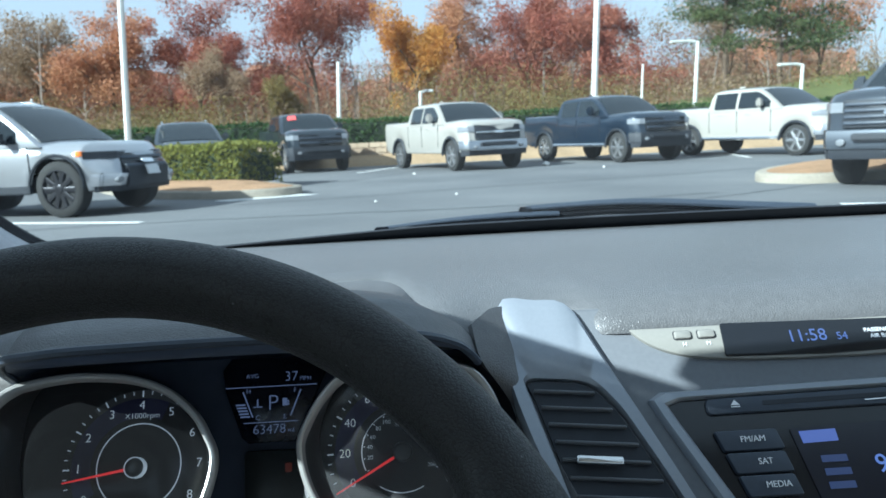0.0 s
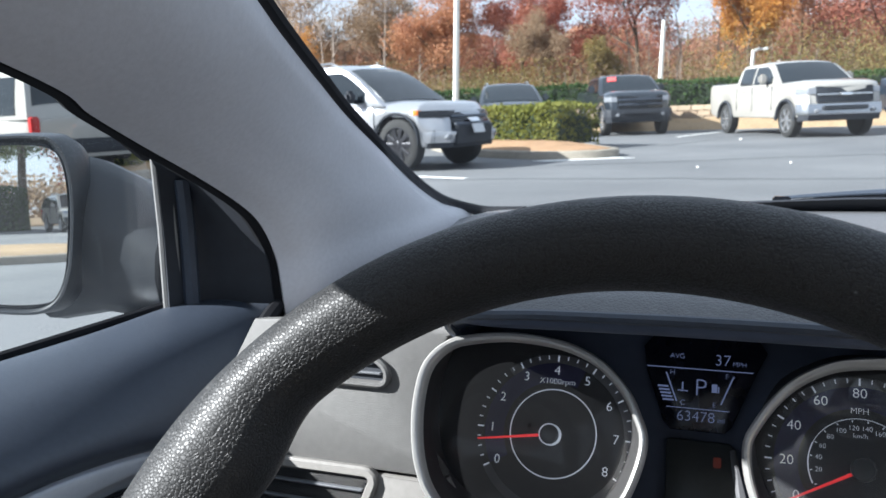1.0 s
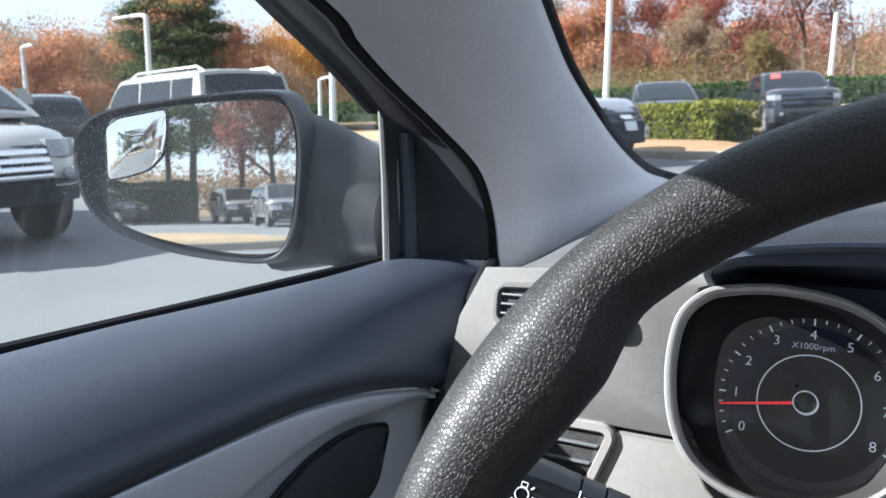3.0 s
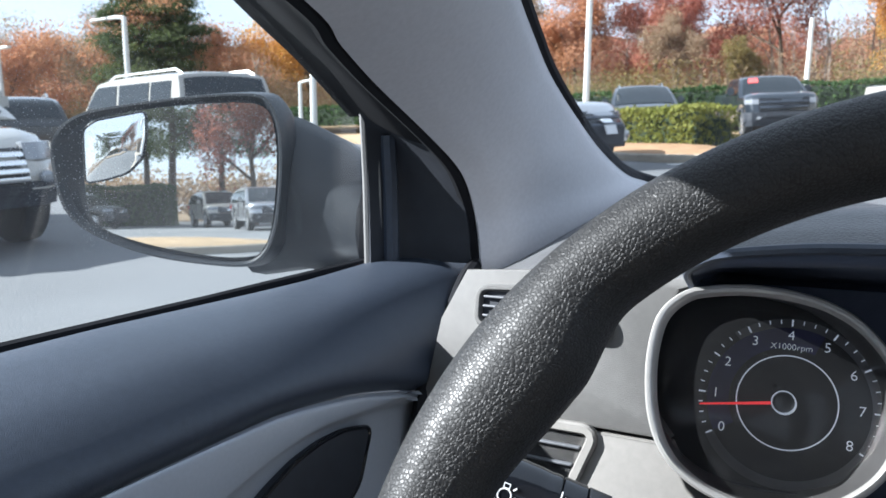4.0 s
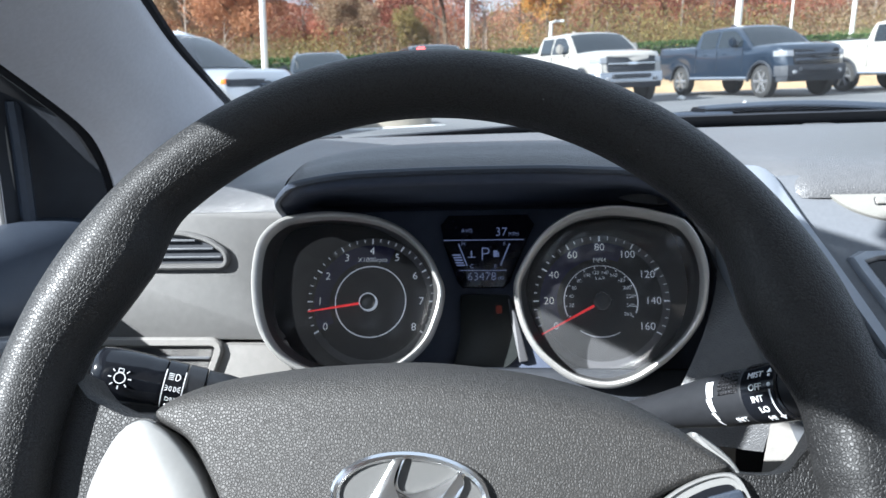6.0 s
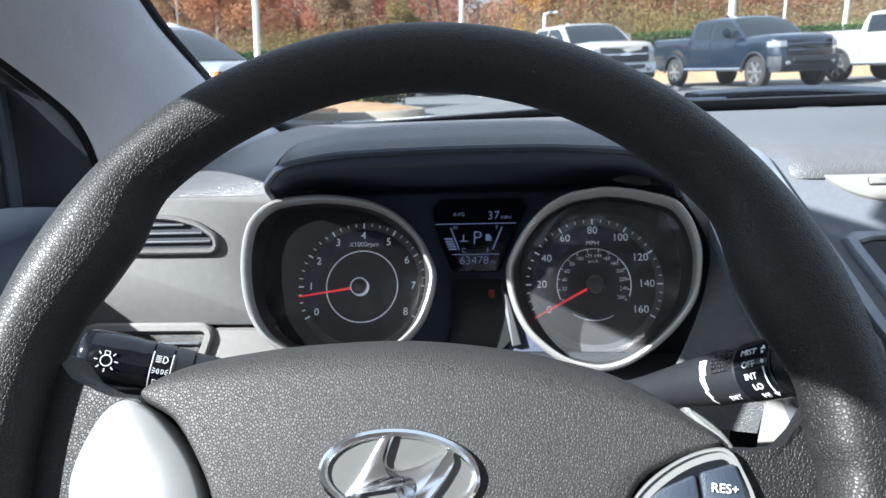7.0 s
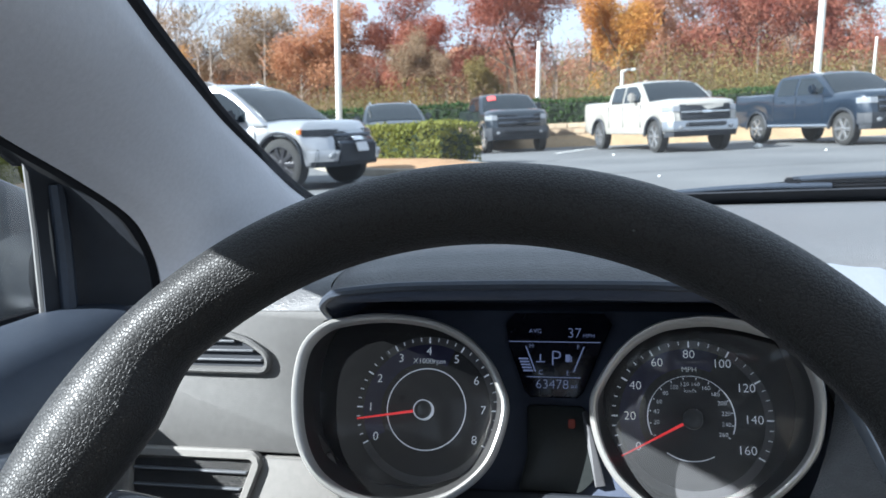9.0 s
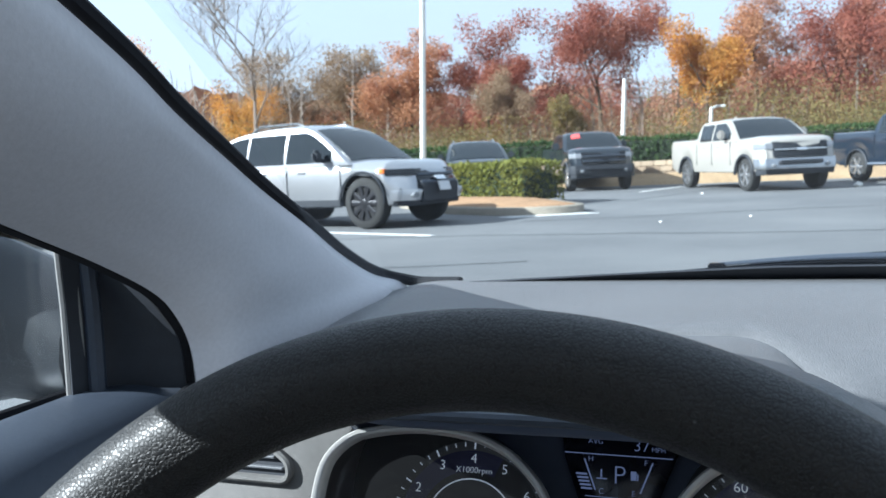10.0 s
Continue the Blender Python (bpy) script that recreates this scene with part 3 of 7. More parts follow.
def dial(name, centre, ring, plane, face, lens, label):
    """A deep well: a tilted satin ring, a dark wall, a printed face."""
    def rim(a, lift):
        return CL @ Vector((a[0], a[1], plane[0] + plane[1] * (a[0] - plane[2]) + plane[3] * a[1] + lift))

    loop, back = around(smooth_loop(ring, 4), centre, 96), around(smooth_loop(face, 4), centre, 96)
    d = part(name, slab(CL, back, DEEP - 0.002, DEEP), DIAL_FACE, cluster, label)
    rings = [(-0.0030, -0.006), (-0.0030, -0.001), (-0.0018, 0.0012), (0.0, 0.0016), (0.0012, 0.0008), (0.0020, -0.0020), (0.0026, -0.0060)]
    part("bezel", loft([[rim(a, h) for a in inset(loop, k)] for k, h in rings], True), BEZEL, d, "satin silver ring")
    deep = inset(loop, 0.0025)
    rows = []
    for f in (0.0, 0.25, 0.6, 1.0):
        rows.append([rim(a, -0.0058).lerp(CL @ Vector((b[0], b[1], DEEP)), f) for a, b in zip(deep, back)])
    part("well", loft(rows, True), WELL, d)
    pane_rows = [[rim(mid_c + (a - mid_c) * k, -0.014 + h) for a in inset(loop, 0.0035)] for mid_c in [Vector(centre)] for k, h in ((1.0, 0.0), (0.8, 0.004), (0.5, 0.007), (0.2, 0.008), (0.02, 0.008))]
    pane = part("lens", loft(pane_rows, True), lens, d, "clear domed lens")
    pane.visible_shadow = False
    part("scale_ring", loft([[CL @ Vector((*polar(centre, r, a), DEEP + 0.0004)) for r in (0.0500, 0.0562)] for a in range(-150, 132, 4)]), DIAL_GREY, d)
    part("tinted_band", loft([[CL @ Vector((*polar(centre, r, a), DEEP + 0.0003)) for r in (0.036, 0.0500)] for a in range(66, 214, 4)]), DIAL_BLUE, d)
    ticks = bmesh.new()
    for k in range(33):
        a = 210 - 7.5 * k
        r0 = 0.0510 if k % 4 == 0 else 0.0528
        c, s = math.cos(radians(a)), math.sin(radians(a))
        h = 0.0005 if k % 4 == 0 else 0.0003
        q = [(centre[0] + r * c - e * s, centre[1] + r * s + e * c) for r, e in ((r0, -h), (0.0555, -h), (0.0555, h), (r0, h))]
        slab(CL, q, DEEP + 0.0004, DEEP + 0.0009, bm=ticks)
    part("scale_marks", ticks, INK, d)
    return d


def ring_line(d, centre, r, a0, a1, wide=0.0004, name="fine_ring"):
    rows = [[CL @ Vector((*polar(centre, q, a), DEEP + 0.0006)) for q in (r - wide, r + wide)] for a in range(a0, a1 + 1, 5)]
    part(name, loft(rows), INK, d)


tach_c, speed_c = (-0.0970, 0.0016), (0.0978, 0.0016)
tach = dial("tachometer", tach_c, TACH_RING, TACH_PLANE, TACH_FACE, DIAL_LENS, "tachometer dial with white figures")
speedo = dial("speedometer", speed_c, SPEED_RING, SPEED_PLANE, SPEED_FACE, HAZY_LENS, "speedometer dial with white figures")
INKED = DEEP + 0.0004
for n in range(9):
    lettering("figure", str(n), at2(CL, *polar(tach_c, 0.0444, 210 - 30 * n), INKED), 0.0092, INK, tach, thin=0.012)
    a = 210 - 30 * n
    lettering("figure", str(20 * n), at2(CL, *polar(speed_c, 0.0425 + 0.0032 * max(0.0, math.sin(radians(a))), a), INKED), 0.0088, INK, speedo, thin=0.012)
lettering("unit_text", "X1000rpm", at2(CL, -0.0965, 0.0382, INKED), 0.0060, INK, tach, thin=0.02)
lettering("unit_text", "MPH", at2(CL, 0.0976, 0.0362, INKED), 0.0054, INK, speedo, thin=0.02)
lettering("unit_text", "km/h", at2(CL, 0.0978, 0.0208, INKED), 0.0042, INK, speedo, thin=0.02)
small = bmesh.new()
for n in range(14):
    a = 207 - 234 * n / 13
    if n:
        lettering("small_figure", str(20 * n), at2(CL, *polar(speed_c, 0.0242, a), INKED), 0.0043, INK, speedo, thin=0.02)
    c, s = math.cos(radians(a)), math.sin(radians(a))
    slab(CL, [(speed_c[0] + r * c - e * s, speed_c[1] + r * s + e * c) for r, e in ((0.0278, -0.0003), (0.0292, -0.0003), (0.0292, 0.0003), (0.0278, 0.0003))], INKED, INKED + 0.0004, bm=small)
part("small_marks", small, INK, speedo)
ring_line(tach, tach_c, 0.0309, 0, 360)
ring_line(speedo, speed_c, 0.0300, -20, 40)
ring_line(speedo, speed_c, 0.0300, 155, 205, 0.0004)
ring_line(speedo, speed_c, 0.0300, 40, 155, 0.0002)
ring_line(speedo, speed_c, 0.0300, 235, 300, 0.0003)


def needle(d, centre, hub, a, length, ring):
    """A needle and its raised cap; seen from the seat the cap sits a little towards the middle."""
    c, s = math.cos(radians(a)), math.sin(radians(a))
    q = [(hub[0] + r * c - e * s, hub[1] + r * s + e * c) for r, e in ((0.006, -0.0010), (length, -0.0005), (length, 0.0005), (0.006, 0.0010))]
    part("needle", slab(CL, q, DEEP + 0.0050, DEEP + 0.0060), NEEDLE, d, "slim red needle")
    m = CL @ Matrix.Translation((*hub, DEEP))
    part("hub", lathe(m, [(0.0068, 0.0), (0.0068, 0.0078), (0.0062, 0.0086), (0.0045, 0.0092), (0.001, 0.0094)], 32), HUB_CAP, d, "smoky domed hub cap")
    part("hub_ring", loft([[m @ Vector((q * math.cos(t), q * math.sin(t), h)) for t in [2 * math.pi * j / 40 for j in range(40)]] for q, h in ((0.0076, 0.002), (0.0076, 0.0080), (0.0072, 0.0084), (0.0068, 0.0080))], True), ring, d, "fine ring round the hub")


needle(tach, tach_c, (-0.0978, 0.0004), 189, 0.0530, INK)
needle(speedo, speed_c, (0.0985, 0.0004), 209, 0.0565, SATIN_CHROME)

# display between the dials
LC = CL @ Matrix.Translation((0.0, 0.0018, -0.0115)) @ Matrix.Diagonal((1.02, 1.02, 1, 1))
lcd_out = [(-0.030, 0.0745), (0.037, 0.0745), (0.0425, 0.066), (0.036, 0.052), (0.0215, 0.016), (0.017, 0.0115), (-0.017, 0.0115), (-0.0215, 0.016), (-0.034, 0.050), (-0.0365, 0.066)]
lcd = part("display", slab(LC, lcd_out, 0.0, 0.004, 0.0008), LCD_BACK, cluster, "dark trip display with pale blue segments")
lettering("trip_text", "AVG", at2(LC, -0.0141, 0.0603, 0.004), 0.0048, LCD_INK, lcd, thin=0.018)
lettering("trip_figure", "37", at2(LC, 0.0150, 0.0588, 0.004), 0.0105, LCD_INK, lcd, thin=0.018)
lettering("trip_unit", "MPH", at2(LC, 0.0255, 0.0570, 0.004), 0.0044, LCD_INK, lcd, thin=0.018)
lettering("gear_letter", "P", at2(LC, 0.0015, 0.0395, 0.004), 0.0165, LCD_INK, lcd, thin=0.018)
lettering("odometer_figures", "63478", at2(LC, -0.0010, 0.0205, 0.004), 0.0098, LCD_INK, lcd, thin=0.018)
lettering("odometer_unit", "mi", at2(LC, 0.0150, 0.0195, 0.004), 0.0050, LCD_INK, lcd, thin=0.018)
for ch, u, v in (("H", -0.0169, 0.0490), ("C", -0.0096, 0.0293), ("F", 0.0178, 0.0484), ("E", 0.0103, 0.0292)):
    lettering("scale_letter", ch, at2(LC, u, v, 0.004), 0.0050, LCD_INK, lcd, thin=0.018)
marks = bmesh.new()
for q in ([(-0.034, 0.0520), (0.034, 0.0520), (0.034, 0.0526), (-0.034, 0.0526)], [(-0.020, 0.0257), (0.020, 0.0257), (0.020, 0.0262), (-0.020, 0.0262)],
          [(-0.0215, 0.0490), (-0.0205, 0.0490), (-0.0130, 0.0300), (-0.0140, 0.0300)], [(0.0215, 0.0490), (0.0225, 0.0490), (0.0150, 0.0300), (0.0140, 0.0300)],
          [(0.0085, 0.0375), (0.0120, 0.0375), (0.0120, 0.0430), (0.0085, 0.0430)], [(0.0124, 0.0375), (0.0132, 0.0375), (0.0132, 0.0415), (0.0124, 0.0415)],
          [(-0.0105, 0.0380), (-0.0095, 0.0380), (-0.0095, 0.0430), (-0.0105, 0.0430)], [(-0.0130, 0.0370), (-0.0065, 0.0370), (-0.0065, 0.0377), (-0.0130, 0.0377)]):
    slab(LC, q, 0.004, 0.0044, bm=marks)
for k in range(5):
    v = 0.030 + 0.0022 * k
    u = -0.0185 - 0.0009 * k
    slab(LC, [(u - 0.004, v), (u + 0.003, v), (u + 0.003, v + 0.0012), (u - 0.004, v + 0.0012)], 0.004, 0.0044, bm=marks)
part("segment", marks, LCD_INK, lcd)
lamp_panel = part("warning_panel", slab(LC, rounded([(-0.019, 0.0055), (0.0225, 0.0055), (0.030, -0.045), (0.02, -0.055), (-0.024, -0.055), (-0.018, -0.03)], 0.004), 0.0, 0.005, 0.001), LAMP_PANEL, cluster)
part("fuel_lamp", slab(LC, rounded([(0.0110, -0.0105), (0.0158, -0.0105), (0.0158, -0.0040), (0.0110, -0.0040)], 0.001), 0.005, 0.0054), AMBER, lamp_panel, "dim amber fuel symbol")

part("panel_edge", slab(LC, rounded([(0.0205, 0.0015), (0.0245, 0.0025), (0.0270, -0.0100), (0.0375, -0.0490), (0.0300, -0.0505), (0.0225, -0.0140)], 0.001), 0.0, 0.0056, 0.001), DIAL_GREY, lamp_panel, "grey edge strip")

# ---- steering wheel ----
wheel = thing("steering_wheel", (-0.3737, -0.3383, 0.62), "black leather-grained steering wheel with silver spokes", "steering wheel")
rows = []
N = 240
for i in range(N):
    a = 360 * i / N
    bulge = step(135, 147, a) * (1 - 0.65 * step(150, 168, a)) * step(200, 172, a) + step(38, 24, a) * (1 - 0.75 * step(21, 8, a)) * step(-30, 2, a)
    ra, rb = 0.0150 + 0.0050 * bulge, 0.0184 + 0.0016 * bulge
    rc = 0.1733 - 0.0044 * bulge
    c, s = math.cos(radians(a)), math.sin(radians(a))
    rows.append([WH @ Vector(((rc + ra * math.cos(b)) * c, (rc + ra * math.cos(b)) * s, rb * math.sin(b))) for b in [2 * math.pi * j / 24 for j in range(24)]])
rows.append(rows[0])
bm = loft(rows, True)
bmesh.ops.remove_doubles(bm, verts=bm.verts[:], dist=1e-6)
part("rim", bm, RIM_LEATHER, wheel, "thick black rim with thumb rests")
# outline of the cover: across, up, how far its edge rolls, how deep the edge lies
PAD = [(-0.1140, 0.0200, 0.004, -0.010), (-0.0990, 0.0365, 0.015, -0.046), (-0.0663, 0.0438, 0.019, -0.050), (-0.0386, 0.0470, 0.021, -0.050), (0.0010, 0.0486, 0.022, -0.050), (0.0426, 0.0446, 0.021, -0.050), (0.0685, 0.0388, 0.019, -0.048), (0.0911, 0.0310, 0.016, -0.042), (0.1165, 0.0130, 0.007, -0.016), (0.1265, 0.0020, 0.004, -0.010),
       (0.1087, -0.0050, 0.004, -0.012), (0.0920, -0.0170, 0.004, -0.012), (0.0800, -0.0600, 0.008, -0.020), (0.0550, -0.0830, 0.010, -0.025), (0.0, -0.0920, 0.012, -0.030), (-0.0550, -0.0830, 0.010, -0.025), (-0.0700, -0.0500, 0.006, -0.016), (-0.0760, -0.0230, 0.004, -0.012), (-0.0855, -0.0060, 0.004, -0.012), (-0.0970, 0.0080, 0.004, -0.012)]


def pad_w(u, v):
    """Front of the cover: one gentle crown."""
    return -0.001 + 0.008 * (1 - (u / 0.14) ** 2 - ((v + 0.02) / 0.085) ** 2)


fine = smooth_loop([Vector((*a[:3],)) for a in PAD], 6)
depth = [a.x for a in smooth_loop([Vector((a[3], 0, 0)) for a in PAD], 6)]
edge = [(a.x, a.y) for a in fine]
near = inset(edge, 1.0)
face_in = [Vector(e) + (n - Vector(e)) * max(0.003, a.z) for e, n, a in zip(edge, near, fine)]
rows = [[WH @ Vector((e[0] * 0.97, e[1] * 0.97, w - 0.03)) for e, w in zip(edge, depth)]]
for k in range(7):
    q = math.pi / 2 * k / 6
    rows.append([WH @ Vector((*(Vector(e).lerp(f, 1 - math.cos(q))), w + (pad_w(*f) - w) * math.sin(q))) for e, f, w in zip(edge, face_in, depth)])
mid_pad = Vector((0.0, -0.02))
for k in (0.88, 0.72, 0.54, 0.36, 0.18, 0.06):
    rows.append([WH @ Vector((*p, pad_w(*p))) for p in [mid_pad + (f - mid_pad) * k for f in face_in]])
part("airbag_pad", loft(rows, True, True), PAD_VINYL, wheel, "grained charcoal airbag cover")
part("trim_strip", slab(WH, smooth_loop([(0.1120, 0.0160), (0.1165, 0.0150), (0.1262, 0.0072), (0.1308, 0.0000), (0.1285, -0.0012), (0.1235, 0.0045), (0.1160, 0.0105)], 3), -0.020, -0.004, 0.002), SPOKE_SILVER, wheel, "grey trim strip beside the cover")
for s in (-1, 1):
    web = [(s * 0.1600, 0.034), (s * 0.1470, 0.0285), (s * 0.1270, 0.0205), (s * 0.108, 0.016), (s * 0.090, -0.02), (s * 0.080, -0.06), (s * 0.100, -0.070), (s * 0.1450, -0.058), (s * 0.1640, -0.050)]
    if s > 0:
        web = [(0.169, 0.021), (0.1585, 0.0115), (0.1500, 0.0040), (0.138, 0.0015), (0.120, 0.003), (0.102, 0.006), (0.090, -0.02), (0.080, -0.06), (0.100, -0.070), (0.1450, -0.058), (0.1640, -0.050)]
    part("spoke", dome(WH, smooth_loop(web, 3), [(0.96, -0.030), (1.0, -0.014), (0.985, -0.006), (0.94, -0.003), (0.5, -0.003)]), RIM_LEATHER, wheel)
trim = smooth_loop([(-0.1185, 0.0168), (-0.1290, 0.0080), (-0.1372, -0.0150), (-0.1330, -0.034), (-0.118, -0.052), (-0.090, -0.058), (-0.078, -0.044), (-0.0785, -0.0255), (-0.0850, -0.0100), (-0.0955, 0.0030), (-0.107, 0.0130)], 4)
part("spoke_trim", dome(WH, trim, [(1.0, -0.010), (1.0, -0.001), (0.985, 0.0012), (0.93, 0.0025), (0.4, 0.005)]), SPOKE_SILVER, wheel, "smooth pale silver spoke cover")
low = smooth_loop([(-0.040, -0.080), (0.040, -0.080), (0.055, -0.12), (0.060, -0.165), (-0.060, -0.165), (-0.055, -0.12)], 3)
part("lower_spoke", dome(WH, low, [(0.95, -0.03), (1.0, -0.012), (0.96, -0.004), (0.5, -0.003)]), SPOKE_SILVER, wheel)
pod = smooth_loop([(0.0860, -0.0270), (0.0900, -0.0190), (0.0970, -0.0115), (0.1075, -0.0042), (0.1185, 0.0002), (0.1270, 0.0002), (0.1320, -0.0080), (0.1360, -0.0220), (0.135, -0.044), (0.115, -0.058), (0.090, -0.055), (0.0800, -0.040)], 4)
pod_ob = part("button_pod", dome(WH, pod, [(1.0, -0.012), (1.0, 0.000), (0.98, 0.0018), (0.94, 0.0018), (0.92, 0.0005), (0.3, 0.0005)]), SPOKE_SILVER, wheel, "switch pod with a satin rim")
pod_in = inset(pod, 0.0045)
part("pod_face", slab(WH, pod_in, 0.0, 0.0016), BLACK_GLOSS, pod_ob)
key_r = rounded([(0.1150, -0.0085), (0.1280, -0.0048), (0.1310, -0.0150), (0.1310, -0.034), (0.1170, -0.030)], 0.002)
key_l = rounded([(0.0900, -0.0240), (0.1000, -0.0150), (0.1135, -0.0090), (0.1155, -0.030), (0.092, -0.036)], 0.002)
for q in (key_r, key_l):
    k = part("key", slab(WH, q, 0.001, 0.0036, 0.0008), DARK_PLASTIC, pod_ob)
    if q is key_r:
        lettering("key_text", "RES+", at2(WH, 0.1236, -0.0142, 0.0036, -4), 0.0047, WHITE_PRINT, k)
emblem_c = (0.0019, -0.0114)
EM = WH @ Matrix.Translation((emblem_c[0], emblem_c[1], 0.0)) @ Matrix.Rotation(radians(-2.0), 4, "Z")
loop = [EM @ Vector((0.0300 * math.cos(a), 0.0155 * math.sin(a), 0.0080)) for a in [2 * math.pi * i / 60 for i in range(60)]]
part("emblem_ring", tube(loop, 0.0019, 8, True), CHROME, wheel, "chrome oval emblem ring")
emblem = part("emblem_plate", slab(EM, circle(0, 0, 0.0300, 48, 0.0152), 0.0, 0.0074), EMBLEM_GREY, wheel)
sw = [(-0.0076, 0.0148), (-0.0112, 0.0071), (-0.0162, -0.0024), (-0.0213, -0.0097), (-0.0151, -0.0115), (-0.0127, -0.0069), (-0.0074, -0.0037), (0.0001, -0.0019), (0.0054, -0.0026), (0.0063, -0.0050), (0.0039, -0.0112), (0.0022, -0.0150), (0.0088, -0.0150), (0.0137, -0.0089), (0.0185, -0.0017), (0.0224, 0.0060), (0.0193, 0.0115), (0.0161, 0.0086), (0.0086, 0.0039), (0.0, 0.0014), (-0.0040, 0.0028), (-0.0048, 0.0055), (-0.0036, 0.0104), (-0.0018, 0.0148)]
part("emblem_stroke", slab(EM, rounded(sw, 0.003, 3), 0.006, 0.0104, 0.0016), CHROME, wheel, "chrome slanted stroke")
part("column_shroud", slab(frame_at((-0.3737, -0.16, 0.69), 30), rounded([(-0.065, -0.07), (0.065, -0.07), (0.075, 0.0), (0.045, 0.030), (-0.045, 0.030), (-0.075, 0.0)], 0.02), -0.10, 0.11, 0.01), DARK_PLASTIC, wheel)


# ---- stalks ----
KNURLED = grain(material("knurled_plastic", (0.03, 0.03, 0.034), 0.45), 420, 1.0, 0.0012)

def along(a, b):
    """A frame whose z axis runs from a to b, with y kept up."""
    a, b = Vector(a), Vector(b)
    z = (b - a).normalized()
    x = Vector((0, -0.5, 0.86)).cross(z).normalized()
    y = z.cross(x)
    return Matrix.Translation(a) @ Matrix((x, y, z)).transposed().to_4x4()


def on_stalk(origin, axis, r, s, angle):
    """A frame for print on a round stalk: x along the axis, z out of the surface."""
    x = Vector(axis).normalized()
    n = Vector((-0.15, -0.90, 0.38))
    n = (n - x * n.dot(x)).normalized()
    n = Matrix.Rotation(radians(-angle), 3, x) @ n
    y = n.cross(x)
    return Matrix.Translation(Vector(origin) + x * s + n * r) @ Matrix((x, y, n)).transposed().to_4x4()


light_stalk = thing("headlight_stalk", (-0.50, -0.21, 0.765), "black headlight stalk with white symbols", "control stalk")
O, AX = Vector((-0.5557, -0.2313, 0.7862)), Vector((0.910, 0.273, -0.312))
m = along(O, O + AX)
part("arm", lathe(m, [(0.0122, 0.0445), (0.0118, 0.056), (0.0095, 0.075), (0.0080, 0.100), (0.0080, 0.135)], 24), STALK_BLACK, light_stalk)
part("collar", lathe(m, [(0.0126, 0.0335), (0.0132, 0.0340), (0.0128, 0.0435), (0.0122, 0.0440)], 28), STALK_BLACK, light_stalk)
part("dial_ring", lathe(m, [(0.0130, 0.0220), (0.0138, 0.0225), (0.0134, 0.0325), (0.0128, 0.0330)], 28), BLACK_GLOSS, light_stalk)
part("knob", lathe(m, [(0.002, -0.0178), (0.0110, -0.0170), (0.0136, -0.0145), (0.0144, -0.0100), (0.0146, 0.0000), (0.0143, 0.0120), (0.0137, 0.0165), (0.0140, 0.0195), (0.0136, 0.0215), (0.0120, 0.0218)], 36), BLACK_GLOSS, light_stalk, "gloss black twist knob")
kf = on_stalk(O, AX, 0.0146, -0.001, 0)
symbols = bmesh.new()
loft([[kf @ Vector((q * math.cos(t), q * math.sin(t), 0.0003)) for t in [2 * math.pi * j / 24 for j in range(25)]] for q in (0.0026, 0.0032)], bm=symbols)
slab(kf, [(-0.0014, 0.0030), (0.0014, 0.0030), (0.0014, 0.0034), (-0.0014, 0.0034)], 0, 0.0004, bm=symbols)
slab(kf, [(-0.0014, 0.0050), (0.0014, 0.0050), (0.0014, 0.0054), (-0.0014, 0.0054)], 0, 0.0004, bm=symbols)
for e in (-0.0013, 0.0013):
    slab(kf, [(e - 0.0002, 0.0030), (e + 0.0002, 0.0030), (e + 0.0002, 0.0052), (e - 0.0002, 0.0052)], 0, 0.0004, bm=symbols)
for k in (0, 1, 3, 4, 5, 6, 7):
    c, s = math.cos(k * math.pi / 4), math.sin(k * math.pi / 4)
    slab(kf, [(r * c - e * s, r * s + e * c) for r, e in ((0.0044, -0.0003), (0.0062, -0.0003), (0.0062, 0.0003), (0.0044, 0.0003))], -0.0004, 0.0004, bm=symbols)
part("lamp_symbol", symbols, WHITE_PRINT, light_stalk, "white lamp symbol")
beam = bmesh.new()
bf = on_stalk(O, AX, 0.0137, 0.0275, 24)
for k in range(4):
    slab(bf, [(-0.0036, -0.0017 + 0.0011 * k), (-0.0006, -0.0017 + 0.0011 * k), (-0.0006, -0.0013 + 0.0011 * k), (-0.0036, -0.0013 + 0.0011 * k)], -0.0003, 0.0004, bm=beam)
dee = rounded([(0.0002, -0.0020), (0.0020, -0.0020), (0.0034, 0.0), (0.0020, 0.0022), (0.0002, 0.0022)], 0.0014)
loft([[bf @ Vector((a[0], a[1], 0.0004)) for a in q + q[:1]] for q in (dee, inset(dee, 0.0005))], bm=beam)
bf = on_stalk(O, AX, 0.0137, 0.0275, -3)
for s in (-1, 1):
    dee = rounded([(s * 0.0005, -0.0014), (s * 0.0016, -0.0014), (s * 0.0022, 0.0), (s * 0.0016, 0.0014), (s * 0.0005, 0.0014)], 0.0007)
    loft([[bf @ Vector((a[0], a[1], 0.0004)) for a in q + q[:1]] for q in (dee, inset(dee, 0.0004))], bm=beam)
    for k in (-1, 0, 1):
        slab(bf, [(s * 0.0026, 0.0007 * k - 0.0002), (s * 0.0042, 0.0016 * k - 0.0002), (s * 0.0042, 0.0016 * k + 0.0002), (s * 0.0026, 0.0007 * k + 0.0002)], -0.0003, 0.0004, bm=beam)
part("beam_symbols", beam, WHITE_PRINT, light_stalk, "white beam symbols")
